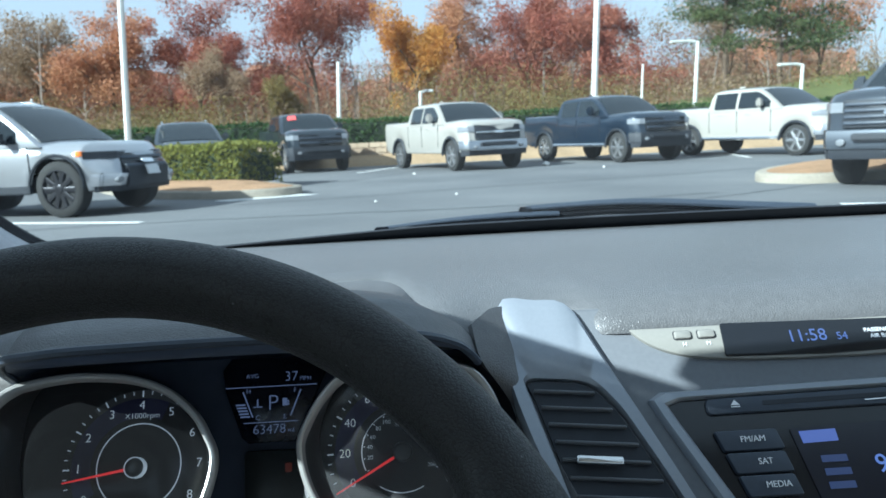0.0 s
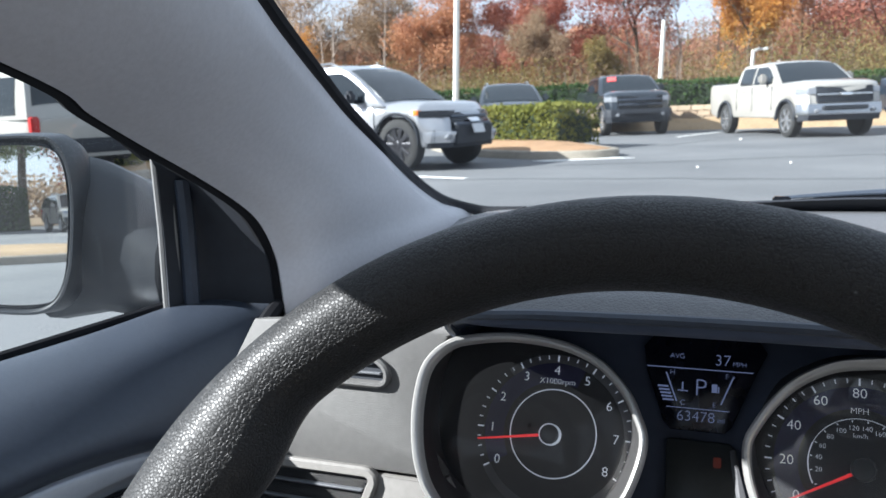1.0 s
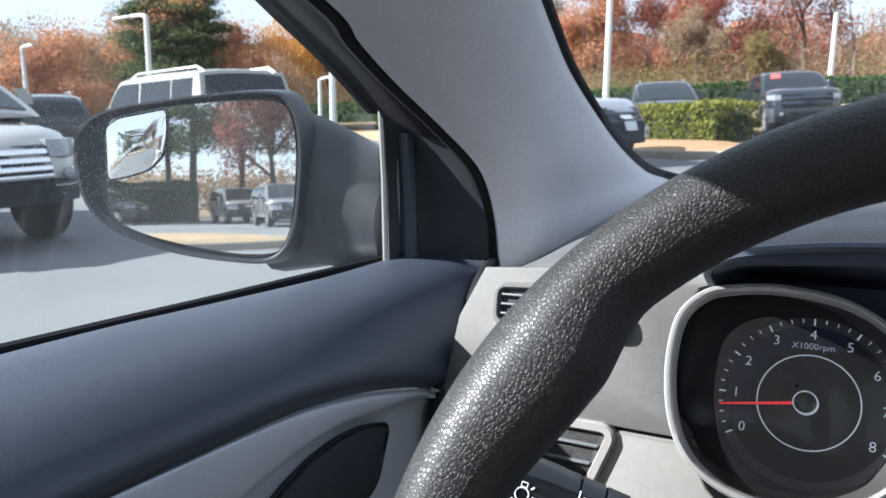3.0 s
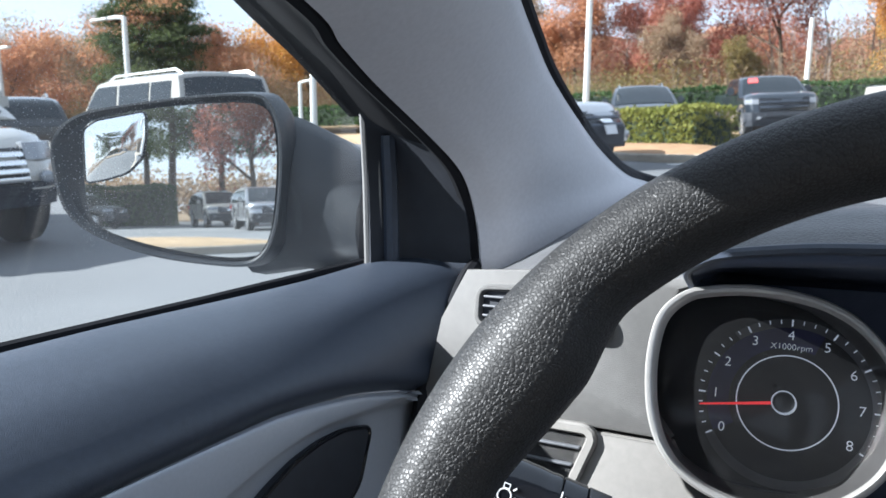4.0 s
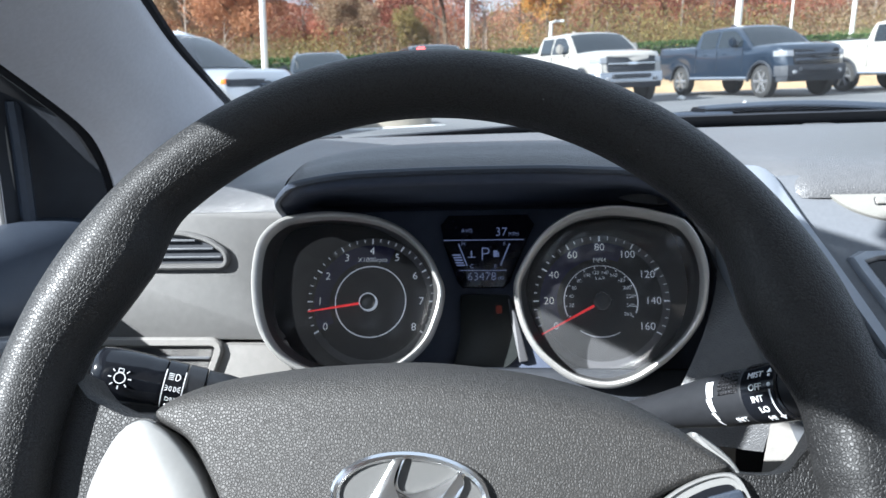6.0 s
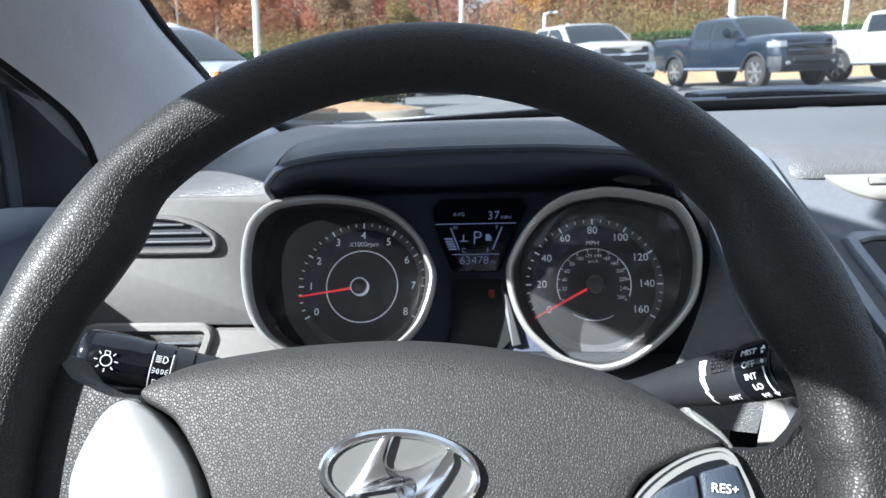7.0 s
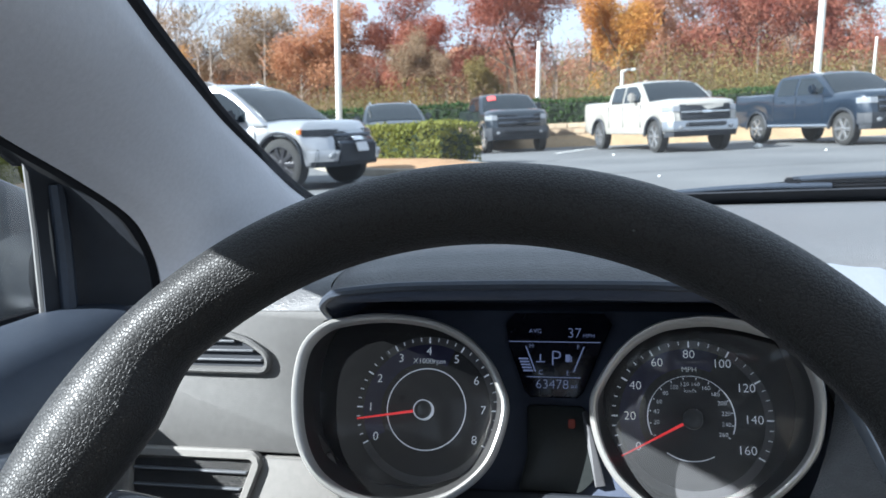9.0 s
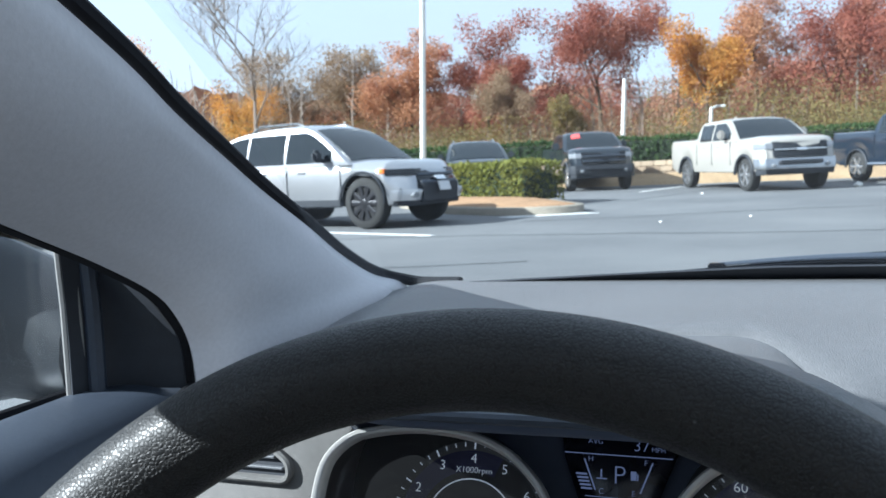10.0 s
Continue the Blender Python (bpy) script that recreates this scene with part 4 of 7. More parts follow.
lettering("running_text", "DRL", on_stalk(O, AX, 0.0137, 0.0275, -30), 0.0036, WHITE_PRINT, light_stalk, lift=0.0002)
lettering("off_text", "OFF", on_stalk(O, AX, 0.0137, 0.0275, -52), 0.0036, WHITE_PRINT, light_stalk, lift=0.0002)
lines = bmesh.new()
for s in (0.0222, 0.0328):
    loft([[(on_stalk(O, AX, 0.0139 - 0.00005 * (s > 0.03), s + e, a)).translation for e in (-0.0003, 0.0003)] for a in range(-70, 48, 8)], bm=lines)
part("limit_lines", lines, WHITE_PRINT, light_stalk, "fine white lines round the dial")
af = on_stalk(O, AX, 0.0116, 0.0545, 22)
arrow = [(-0.0046, 0), (-0.0012, 0.0026), (-0.0012, 0.0012), (0.0036, 0.0012), (0.0036, -0.0012), (-0.0012, -0.0012), (-0.0012, -0.0026)]
part("arrow_symbol", loft([[af @ Vector((a[0], a[1], 0.0003)) for a in q + q[:1]] for q in ([Vector(a) for a in arrow], inset(arrow, 0.0005))]), WHITE_PRINT, light_stalk)

wiper_stalk = thing("wiper_stalk", (-0.26, -0.19, 0.745), "black wiper stalk with white lettering", "control stalk")
O, AX = Vector((-0.2226, -0.2214, 0.7721)), Vector((0.5418, -0.7092, 0.4511))
m = along(O, O + AX)
part("arm", lathe(m, [(0.0085, -0.105), (0.0088, -0.075), (0.0098, -0.055), (0.0120, -0.030), (0.0136, -0.010), (0.0143, 0.006), (0.0145, 0.0220), (0.0140, 0.0226)], 36), STALK_BLACK, wiper_stalk)
part("sleeve", lathe(m, [(0.0140, 0.0228), (0.0150, 0.0234), (0.0151, 0.0440), (0.0140, 0.0448)], 36), BLACK_GLOSS, wiper_stalk)
part("tip", lathe(m, [(0.0134, 0.0450), (0.0138, 0.0460), (0.0142, 0.0640), (0.0136, 0.0800), (0.0105, 0.0860), (0.002, 0.0870)], 32), STALK_BLACK, wiper_stalk)
knurl = bmesh.new()
for i in range(7):
    for j in range(6):
        f = on_stalk(O, AX, 0.0144, 0.0085 + 0.0019 * i, 58 - 8.5 * j)
        slab(f, [(-0.0007, -0.0008), (0.0007, -0.0008), (0.0007, 0.0008), (-0.0007, 0.0008)], 0.0, 0.0011, 0.0004, bm=knurl)
part("knurled_pad", knurl, KNURLED, wiper_stalk, "knurled thumb pad")
for word, a, s in (("MIST", 40, 0.0325), ("OFF", 16, 0.0328), ("INT", -6, 0.0330), ("LO", -27, 0.0345), ("HI", -50, 0.0350)):
    lettering("mode_text", word, on_stalk(O, AX, 0.0151, s, a), 0.0046, WHITE_PRINT, wiper_stalk, lift=0.0002)
sweep = bmesh.new()
loft([[(on_stalk(O, AX, 0.0153, 0.0415 + e, a)).translation for e in (-0.0005, 0.0005)] for a in range(-46, 12, 5)], bm=sweep)
slab(on_stalk(O, AX, 0.0151, 0.0415, -50), [(-0.0015, 0.0010), (0.0015, 0.0010), (0.0, -0.0016)], 0, 0.0004, bm=sweep)
slab(on_stalk(O, AX, 0.0151, 0.0412, 44), [(-0.0014, -0.0006), (0.0014, -0.0006), (0.0, 0.0018)], 0, 0.0004, bm=sweep)
slab(on_stalk(O, AX, 0.0151, 0.0412, 36), [(-0.0006, -0.0007), (0.0006, -0.0007), (0.0006, 0.0007), (-0.0006, 0.0007)], 0, 0.0004, bm=sweep)
slab(on_stalk(O, AX, 0.0151, 0.0414, 18), circle(0, 0, 0.0010, 12), 0, 0.0004, bm=sweep)
part("sweep_arrow", sweep, WHITE_PRINT, wiper_stalk, "white sweep arrow")
wedge = bmesh.new()
for a0, a1, h0, h1 in ((46, 12, 0.0026, 0.0021), (10, -18, 0.0019, 0.0014), (-20, -38, 0.0012, 0.0009), (-40, -58, 0.0008, 0.0004)):
    loft([[(on_stalk(O, AX, 0.0146, 0.0010 + e * (h0 + (h1 - h0) * k / 4) + 0.0010 * k / 4, a0 + (a1 - a0) * k / 4)).translation for e in (-1, 1)] for k in range(5)], bm=wedge)
part("wedge_marks", wedge, WHITE_PRINT, wiper_stalk, "white tapering marks")
lettering("interval_text", "INT", on_stalk(O, AX, 0.0146, 0.0165, -46), 0.0046, WHITE_PRINT, wiper_stalk, lift=0.0002)
lettering("tip_text", "FRONT", on_stalk(O, AX, 0.0142, 0.0600, -2), 0.0046, WHITE_PRINT, wiper_stalk, lift=0.0002)
nozzle = [(-0.0020, 0.0018), (0.0022, 0.0030), (0.0030, 0.0012), (-0.0008, -0.0020)]
nf = on_stalk(O, AX, 0.0142, 0.0585, 30)
part("washer_symbol", loft([[nf @ Vector((a[0], a[1], 0.0003)) for a in q + q[:1]] for q in ([Vector(a) for a in nozzle], inset(nozzle, 0.0005))]), WHITE_PRINT, wiper_stalk)


# ---- vents ----
def louvres(name, m, opening, at, label, slats, mats, frame_w=0.006, tab=None, lift=0.0, lean=0.0):
    v = thing(name, at, label, "air vent")
    part("duct", slab(m, opening, lift - 0.002, lift + 0.0010), BLACK_MATT, v)
    lo_v, hi_v = min(p[1] for p in opening), max(p[1] for p in opening)
    for k in range(slats):
        v0 = lo_v + (hi_v - lo_v) * (k + 0.75) / (slats + 0.5)
        xs = []
        n = len(opening)
        for i in range(n):
            a, b = opening[i - 1], opening[i]
            if (a[1] - v0) * (b[1] - v0) < 0:
                xs.append(a[0] + (b[0] - a[0]) * (v0 - a[1]) / (b[1] - a[1]))
        if len(xs) >= 2:
            x0, x1 = min(xs) + 0.001, max(xs) - 0.001
            xm = (x0 + x1) / 2
            part("slat", slab(m, rounded([(x0, v0 - 0.0009 - lean * (x0 - xm)), (x1, v0 - 0.0009 - lean * (x1 - xm)), (x1, v0 + 0.0009 - lean * (x1 - xm)), (x0, v0 + 0.0009 - lean * (x0 - xm))], 0.0006), lift + 0.001, lift + 0.0050, 0.0008), mats[1], v)
    if frame_w:
        bm = bmesh.new()
        out = inset(opening, -frame_w)
        prof = [(out, lift - 0.001), (out, lift + 0.0045), (inset(opening, -frame_w + 0.0015), lift + 0.006), (inset(opening, -0.0015), lift + 0.006), (opening, lift + 0.003), (opening, lift)]
        loft([[m @ Vector((a[0], a[1], w)) for a in ring] for ring, w in prof], True, False, bm)
        part("surround", bm, mats[0], v)
    if tab:
        part("thumb_tab", slab(at2(m, *tab), rounded([(-0.015, -0.0022), (0.015, -0.0030), (0.015, 0.0022), (-0.015, 0.0030)], 0.0015), lift + 0.003, lift + 0.009, 0.0012), SATIN_CHROME, v, "chrome thumb tab")
    return v


demist = rounded([(-0.102, 0.0825), (-0.070, 0.0840), (-0.042, 0.0815), (-0.024, 0.0765), (-0.0115, 0.0680), (-0.0105, 0.0605), (-0.060, 0.0605), (-0.102, 0.0615)], 0.005)
louvres("demist_vent", DL, demist, (-0.615, -0.05, 0.80), "small grey demister vent in the dash face", 3, (DASH_GREY, STACK_GREY), 0.005)
side_open = rounded([(-0.115, -0.0065), (-0.0185, -0.0060), (-0.040, -0.060), (-0.115, -0.060)], 0.004)
louvres("side_air_vent", DL, side_open, (-0.62, -0.06, 0.70), "grey-framed air vent with black slats", 4, (DASH_LIGHT, STACK_GREY), 0.0075)
mid_open = smooth_loop([(-0.1820, -0.0290), (-0.1640, -0.0290), (-0.1440, -0.0330), (-0.1290, -0.0480), (-0.1180, -0.0680), (-0.0980, -0.1120), (-0.0900, -0.1350), (-0.1480, -0.1400), (-0.1600, -0.1150), (-0.1700, -0.0760), (-0.1790, -0.0420)], 4)
centre_vent = louvres("centre_air_vent", ST, mid_open, (-0.14, -0.10, 0.74), "tall air vent with black slats and chrome tab", 9, (DARK_PLASTIC, STACK_GREY), 0.0, (-0.1440, -0.0850, 0.0, -4), 0.0035, 0.10)
# silver surround of the tall vent
sil_out = [(-0.1965, 0.0345), (-0.1720, 0.0345), (-0.1480, 0.0290), (-0.1300, -0.0100), (-0.1080, -0.0600), (-0.0870, -0.1100), (-0.0760, -0.1400), (-0.0700, -0.1650), (-0.1450, -0.1700), (-0.1640, -0.1300), (-0.1800, -0.0850), (-0.1930, -0.0400), (-0.1985, -0.0050)]
out_l, in_l = smooth_loop(sil_out, 5), None
hole = smooth_loop([(-0.1840, -0.0265), (-0.1640, -0.0265), (-0.1425, -0.0305), (-0.1270, -0.0460), (-0.1155, -0.0670), (-0.0955, -0.1110), (-0.0870, -0.1370), (-0.1490, -0.1420), (-0.1620, -0.1160), (-0.1720, -0.0770), (-0.1812, -0.0420)], 5)


cen = (-0.150, -0.068)
ro, ri = around(out_l, cen), around(hole, cen)
mixr = [a.lerp(b, 0.12) for a, b in zip(ro, ri)]
mixi = [a.lerp(b, 0.90) for a, b in zip(ro, ri)]
bm = loft([[ST @ Vector((a[0], a[1], w)) for a in ring] for ring, w in ((ro, -0.012), (ro, 0.0045), (mixr, 0.0075), (mixi, 0.0075), (ri, 0.005), (ri, -0.002))], True)
part("silver_surround", bm, SILVER, centre_vent, "smooth silver surround panel")

# ---- centre stack ----
stack = thing("centre_stack", (0.05, -0.05, 0.60), "dark grey centre stack below the dash top", "console")
base = [(-0.205, 0.028), (0.30, 0.028), (0.25, -0.10), (0.20, -0.30), (-0.10, -0.30), (-0.17, -0.12)]
part("fascia", slab(ST, rounded(base, 0.01), -0.03, 0.0, 0.002), STACK_GREY, stack)
part("brow_shadow", slab(ST, [(-0.112, 0.0185), (0.30, 0.0125), (0.30, 0.026), (-0.112, 0.026)], 0.0, 0.001), BLACK_MATT, stack)
part("console_base", slab(frame_at((0.05, -0.12, 0.45), 10), rounded([(-0.15, -0.2), (0.15, -0.2), (0.15, 0.2), (-0.15, 0.2)], 0.02), -0.1, 0.0, 0.01), STACK_GREY, stack)
clock = thing("clock_display", (0.05, -0.01, 0.83), "dashboard clock with blue figures in a pale surround", "clock")
pod_c = smooth_loop([(-0.1165, 0.0160), (-0.1060, 0.0060), (-0.0940, -0.0045), (-0.0760, -0.0125), (-0.0520, -0.0168), (-0.0200, -0.0190), (0.0300, -0.0200), (0.0700, -0.0200), (0.13, -0.018), (0.17, -0.01), (0.19, 0.004), (0.17, 0.0085), (0.10, 0.0095), (0.0, 0.0125), (-0.06, 0.0150)], 4)
clock_body = part("surround", slab(ST, pod_c, 0.0, 0.003, 0.0012), CLOCK_TRIM, clock, "pale silver surround")
lens = rounded([(-0.0425, 0.0085), (0.125, 0.0050), (0.120, -0.0160), (0.03, -0.0185), (-0.0440, -0.0165)], 0.002)
lens_ob = part("lens", slab(ST, lens, 0.003, 0.0042, 0.0004), BLACK_GLOSS, clock)
lettering("clock_figures", "11:58", at2(ST, 0.0160, -0.0050, 0.0042), 0.0128, LCD_BLUE, lens_ob)
lettering("temperature_figures", "54", at2(ST, 0.0405, -0.0066, 0.0042), 0.0080, LCD_BLUE, lens_ob)
lettering("airbag_text", "PASSENGER", at2(ST, 0.0685, -0.0032, 0.0042), 0.0044, INK, lens_ob)
lettering("airbag_text", "AIR BAG", at2(ST, 0.0685, -0.0078, 0.0042), 0.0044, INK, lens_ob)
for u, ch in ((-0.0706, "H"), (-0.0538, "M")):
    k = part("button", slab(ST, rounded([(u - 0.0058, -0.0018), (u + 0.0058, -0.0018), (u + 0.0058, 0.0040), (u - 0.0058, 0.0040)], 0.0015), 0.003, 0.0052, 0.0008), CLOCK_TRIM, clock)
    part("button_gap", slab(ST, rounded([(u - 0.0064, -0.0024), (u + 0.0064, -0.0024), (u + 0.0064, 0.0046), (u - 0.0064, 0.0046)], 0.0018), 0.003, 0.0034), BLACK_MATT, clock)
    lettering("button_text", ch, at2(ST, u + 0.0005, -0.0060, 0.003), 0.0042, WHITE_PRINT, clock)
radio = thing("radio", (0.05, -0.08, 0.76), "black car radio in a silver bezel with lit screen", "car radio")
r_out = rounded([(-0.1065, -0.0400), (0.0, -0.0385), (0.18, -0.0360), (0.20, -0.0500), (0.17, -0.17), (0.03, -0.175), (-0.0450, -0.17)], 0.010, 6)
r_in = rounded([(-0.0940, -0.0462), (0.0, -0.0448), (0.17, -0.0425), (0.187, -0.0530), (0.16, -0.163), (0.03, -0.167), (-0.0370, -0.163)], 0.006, 6)
cen = (0.04, -0.10)
ro, ri = around(r_out, cen, 120), around(r_in, cen, 120)
mixr = [a.lerp(b, 0.25) for a, b in zip(ro, ri)]
mixi = [a.lerp(b, 0.80) for a, b in zip(ro, ri)]
bm = loft([[ST @ Vector((a[0], a[1], w)) for a in ring] for ring, w in ((ro, -0.004), (ro, 0.003), (mixr, 0.0060), (mixi, 0.0060), (ri, 0.004), (ri, -0.002))], True)
part("bezel", bm, SILVER, radio, "silver bezel")
part("faceplate", slab(ST, r_in, -0.004, 0.0015), BLACK_GLOSS, radio, "gloss black faceplate")
part("disc_bar", slab(ST, rounded([(-0.066, -0.0465), (0.13, -0.0440), (0.13, -0.0560), (-0.066, -0.0575)], 0.004), 0.0015, 0.0045, 0.001), DARK_PLASTIC, radio)
part("disc_slot", slab(ST, rounded([(-0.0285, -0.0500), (0.12, -0.0480), (0.12, -0.0510), (-0.0285, -0.0530)], 0.001), 0.0045, 0.0049), BLACK_MATT, radio)
part("slot_glint", slab(ST, [(0.040, -0.0538), (0.055, -0.0534), (0.055, -0.0528), (0.040, -0.0532)], 0.0046, 0.0052), CHROME, radio)
part("eject_symbol", slab(ST, [(-0.0500, -0.0520), (-0.0440, -0.0520), (-0.0470, -0.0485)], 0.0045, 0.0050), WHITE_PRINT, radio)
part("eject_bar", slab(ST, [(-0.0500, -0.0535), (-0.0440, -0.0535), (-0.0440, -0.0528), (-0.0500, -0.0528)], 0.0045, 0.0050), WHITE_PRINT, radio)
for k, word in enumerate(("FM/AM", "SAT", "MEDIA")):
    v = -0.0690 - 0.0148 * k
    s = 0.0045 * k
    b = part("radio_button", slab(ST, rounded([(-0.0655 + s, v), (-0.0245 + s * 0.4, v), (-0.0215 + s * 0.4, v - 0.0135), (-0.0615 + s, v - 0.0135)], 0.002), 0.0015, 0.0050, 0.001), DARK_PLASTIC, radio)
    lettering("button_text", word, at2(ST, -0.0418 + 0.0044 * k, v - 0.0066, 0.0050), 0.0056, WHITE_PRINT, b)
screen = part("screen", slab(ST, rounded([(-0.0150, -0.0690), (0.11, -0.0660), (0.10, -0.145), (-0.0020, -0.148)], 0.002), 0.0015, 0.0024), LCD_BACK, radio, "dark blue lit radio screen")
part("band_tile", slab(ST, [(-0.0095, -0.0715), (0.0150, -0.0710), (0.0150, -0.0790), (-0.0085, -0.0795)], 0.0024, 0.0028), glow("screen_tile", (0.22, 0.28, 0.75), 0.13), screen)
for k in range(3):
    part("preset_bar", slab(ST, [(0.000, -0.0880 - 0.0085 * k), (0.017, -0.0880 - 0.0085 * k), (0.017, -0.0925 - 0.0085 * k), (0.000, -0.0925 - 0.0085 * k)], 0.0024, 0.0027), glow("screen_dim", (0.16, 0.22, 0.55), 0.05), screen)
lettering("station_figures", "94", at2(ST, 0.0420, -0.0960, 0.0024), 0.0170, LCD_BLUE, screen)

# ---- cabin: pillar, door, mirror, glass ----
REAR_EDGE = [(-0.727, 0.080, 0.775), (-0.725, 0.074, 0.822), (-0.726, 0.070, 0.862), (-0.721, 0.046, 0.895), (-0.718, 0.018, 0.918), (-0.712, -0.040, 0.947), (-0.700, -0.110, 0.975), (-0.685, -0.165, 0.995), (-0.672, -0.210, 1.013), (-0.645, -0.387, 1.064), (-0.615, -0.60, 1.125), (-0.600, -0.80, 1.180)]
FRONT_EDGE = [(-0.648, 0.400, 0.815), (-0.655, 0.385, 0.860), (-0.676, 0.345, 0.876), (-0.688, 0.286, 0.907), (-0.692, 0.220, 0.945), (-0.682, 0.130, 0.982), (-0.664, 0.050, 1.011), (-0.640, -0.043, 1.042), (-0.628, -0.102, 1.068), (-0.605, -0.22, 1.112), (-0.575, -0.38, 1.175), (-0.572, -0.46, 1.225)]
pillar = []
for a, b in zip(REAR_EDGE, FRONT_EDGE):
    a, b = Vector(a), Vector(b)
    d = b - a
    up = Vector((0.8, -0.25, 0.25)).normalized()
    pillar.append([a, a + d * 0.12 + up * 0.018, a + d * 0.4 + up * 0.030, a + d * 0.75 + up * 0.020, b])
p_trim = part("pillar_trim", surf(pillar, 6, 6, 0.004), PILLAR_CLOTH)
tagged(p_trim, "smooth pale grey windshield pillar trim", "pillar trim", kind="structure")
seal_path = [tuple(Vector(p) + Vector((0.0, 0.008, 0.006))) for p in FRONT_EDGE]
seal_path = [(-0.58, 0.375, 0.866), (-0.620, 0.388, 0.864), (-0.645, 0.388, 0.866)] + seal_path[2:]
band = part("trim_glass_edge", tube(smooth_line(seal_path, 8), 0.0065, 8, flat=1.0), BLACK_RUBBER)
tagged(band, "black rubber windshield edge beside the pillar", "seal", kind="structure")

door = thing("driver_door", (-0.78, -0.35, 0.35), "charcoal driver's door with silver grip panel", "car door")
top, accent, lower = [], [], []
for y in (0.115, 0.06, -0.044, -0.09, -0.13, -0.17, -0.21, -0.26, -0.36, -0.55, -0.85):
    zs = 0.826 + 0.012 * step(0.0, -0.35, y)
    zc = float(np.interp(-y, [-0.06, 0.044, 0.07, 0.107, 0.144, 0.17, 0.20, 0.25, 0.36, 0.85], [0.742, 0.749, 0.757, 0.766, 0.777, 0.781, 0.786, 0.788, 0.790, 0.790]))
    zl = float(np.interp(-y, [-0.06, 0.044, 0.064, 0.108, 0.168, 0.219, 0.25, 0.36, 0.85], [0.738, 0.744, 0.747, 0.755, 0.763, 0.761, 0.755, 0.735, 0.700]))
    xi = -0.704 if y < 0 else -0.712
    top.append([Vector((-0.822, y, zs - 0.012)), Vector((-0.815, y, zs)), Vector((-0.785, y, zs + 0.003)), Vector((-0.742, y, zs - 0.007)), Vector((-0.712, y, (zs + zc) / 2)), Vector((xi, y, zc + 0.012)), Vector((xi - 0.010, y, zc))])
    accent.append([Vector((xi - 0.010, y, zc - 0.001)), Vector((xi - 0.006, y, zc - 0.004)), Vector((xi - 0.007, y, zl + 0.003)), Vector((xi - 0.011, y, zl - 0.001)), Vector((xi - 0.017, y, zl - 0.010)), Vector((xi - 0.019, y, zl - 0.05)), Vector((xi - 0.012, y, zc - 0.13))])
    lower.append([Vector((xi - 0.012, y, zc - 0.13)), Vector((xi - 0.004, y, 0.55)), Vector((-0.72, y, 0.30))])
part("upper_panel", surf(top, 5, 5, 0.003), DARK_PLASTIC, door, "dark grained upper door panel")
part("grip_panel", surf(accent, 5, 5, 0.003), GRIP_SILVER, door, "satin silver curved grip panel")
part("lower_panel", surf(lower, 4, 4, 0.003), DARK_PLASTIC, door)
part("outer_skin", box((-0.90, -0.9, 0.30), (-0.86, 0.35, 0.80), 0.01), material("own_paint", (0.22, 0.23, 0.25), 0.3, 0.6, 1.0), door)
part("sill_cap", box((-0.86, -0.9, 0.76), (-0.822, 0.115, 0.812), 0.004), BLACK_RUBBER, door)
part("sill_seal", tube([(-0.818, 0.03, 0.826), (-0.818, -0.16, 0.832), (-0.818, -0.35, 0.8395), (-0.818, -0.9, 0.8395)], 0.0045, 8), BLACK_RUBBER, door)
# pull pocket in the grip panel
PK = Matrix.Translation((-0.720, 0.0, 0.0)) @ Matrix((Vector((0, 1, 0)), Vector((0, 0, 1)), Vector((1, 0, 0)))).transposed().to_4x4()
pocket = rounded([(-0.113, 0.7435), (-0.140, 0.7515), (-0.165, 0.7530), (-0.191, 0.7500), (-0.216, 0.7420), (-0.240, 0.7300), (-0.268, 0.7020), (-0.240, 0.6850), (-0.180, 0.6880), (-0.146, 0.7000), (-0.130, 0.7080)], 0.008)
part("pull_pocket", slab(PK, pocket, -0.004, 0.0045, 0.0015), BLACK_MATT, door, "dark recessed pull handle pocket")
part("pocket_rim", tube([PK @ Vector((a[0], a[1], 0.0042)) for a in pocket], 0.0016, 6, True), BLACK_GLOSS, door)

# window frame, sail panel and seals
W_EDGE = [(-0.812, 0.030, 0.829), (-0.806, 0.026, 0.90), (-0.802, 0.022, 0.955), (-0.796, -0.045, 0.996), (-0.790, -0.120, 1.036), (-0.76, -0.30, 1.125), (-0.72, -0.55, 1.215)]
sail = [[(-0.806, 0.020, 0.826), (-0.785, 0.055, 0.826), (-0.732, 0.072, 0.824)], [(-0.804, 0.020, 0.89), (-0.782, 0.053, 0.884), (-0.731, 0.066, 0.868)], [(-0.802, 0.018, 0.945), (-0.780, 0.040, 0.930), (-0.727, 0.040, 0.906)], [(-0.801, 0.012, 0.965), (-0.775, 0.012, 0.958), (-0.722, 0.0, 0.936)]]
part("sail_panel", surf([[Vector(a) for a in r] for r in sail], 5, 5, 0.004), BLACK_MATT, door, "matt black triangular panel")
ridge = [(-0.792, 0.035, 0.828), (-0.790, 0.035, 0.89), (-0.788, 0.032, 0.938)]
part("sail_ridge", tube(smooth_line(ridge, 5), 0.007, 8), DARK_PLASTIC, door)
fr = []
for a, b in zip(W_EDGE[2:], [REAR_EDGE[k] for k in (4, 5, 7, 9, 10)]):
    a, b = Vector(a), Vector(b)
    fr.append([a + Vector((-0.02, 0.005, 0.002)), a, a.lerp(b, 0.35) + Vector((0.012, -0.004, -0.004)), a.lerp(b, 0.7) + Vector((0.004, 0.0, 0.002)), b + Vector((-0.004, 0.004, 0.004))])
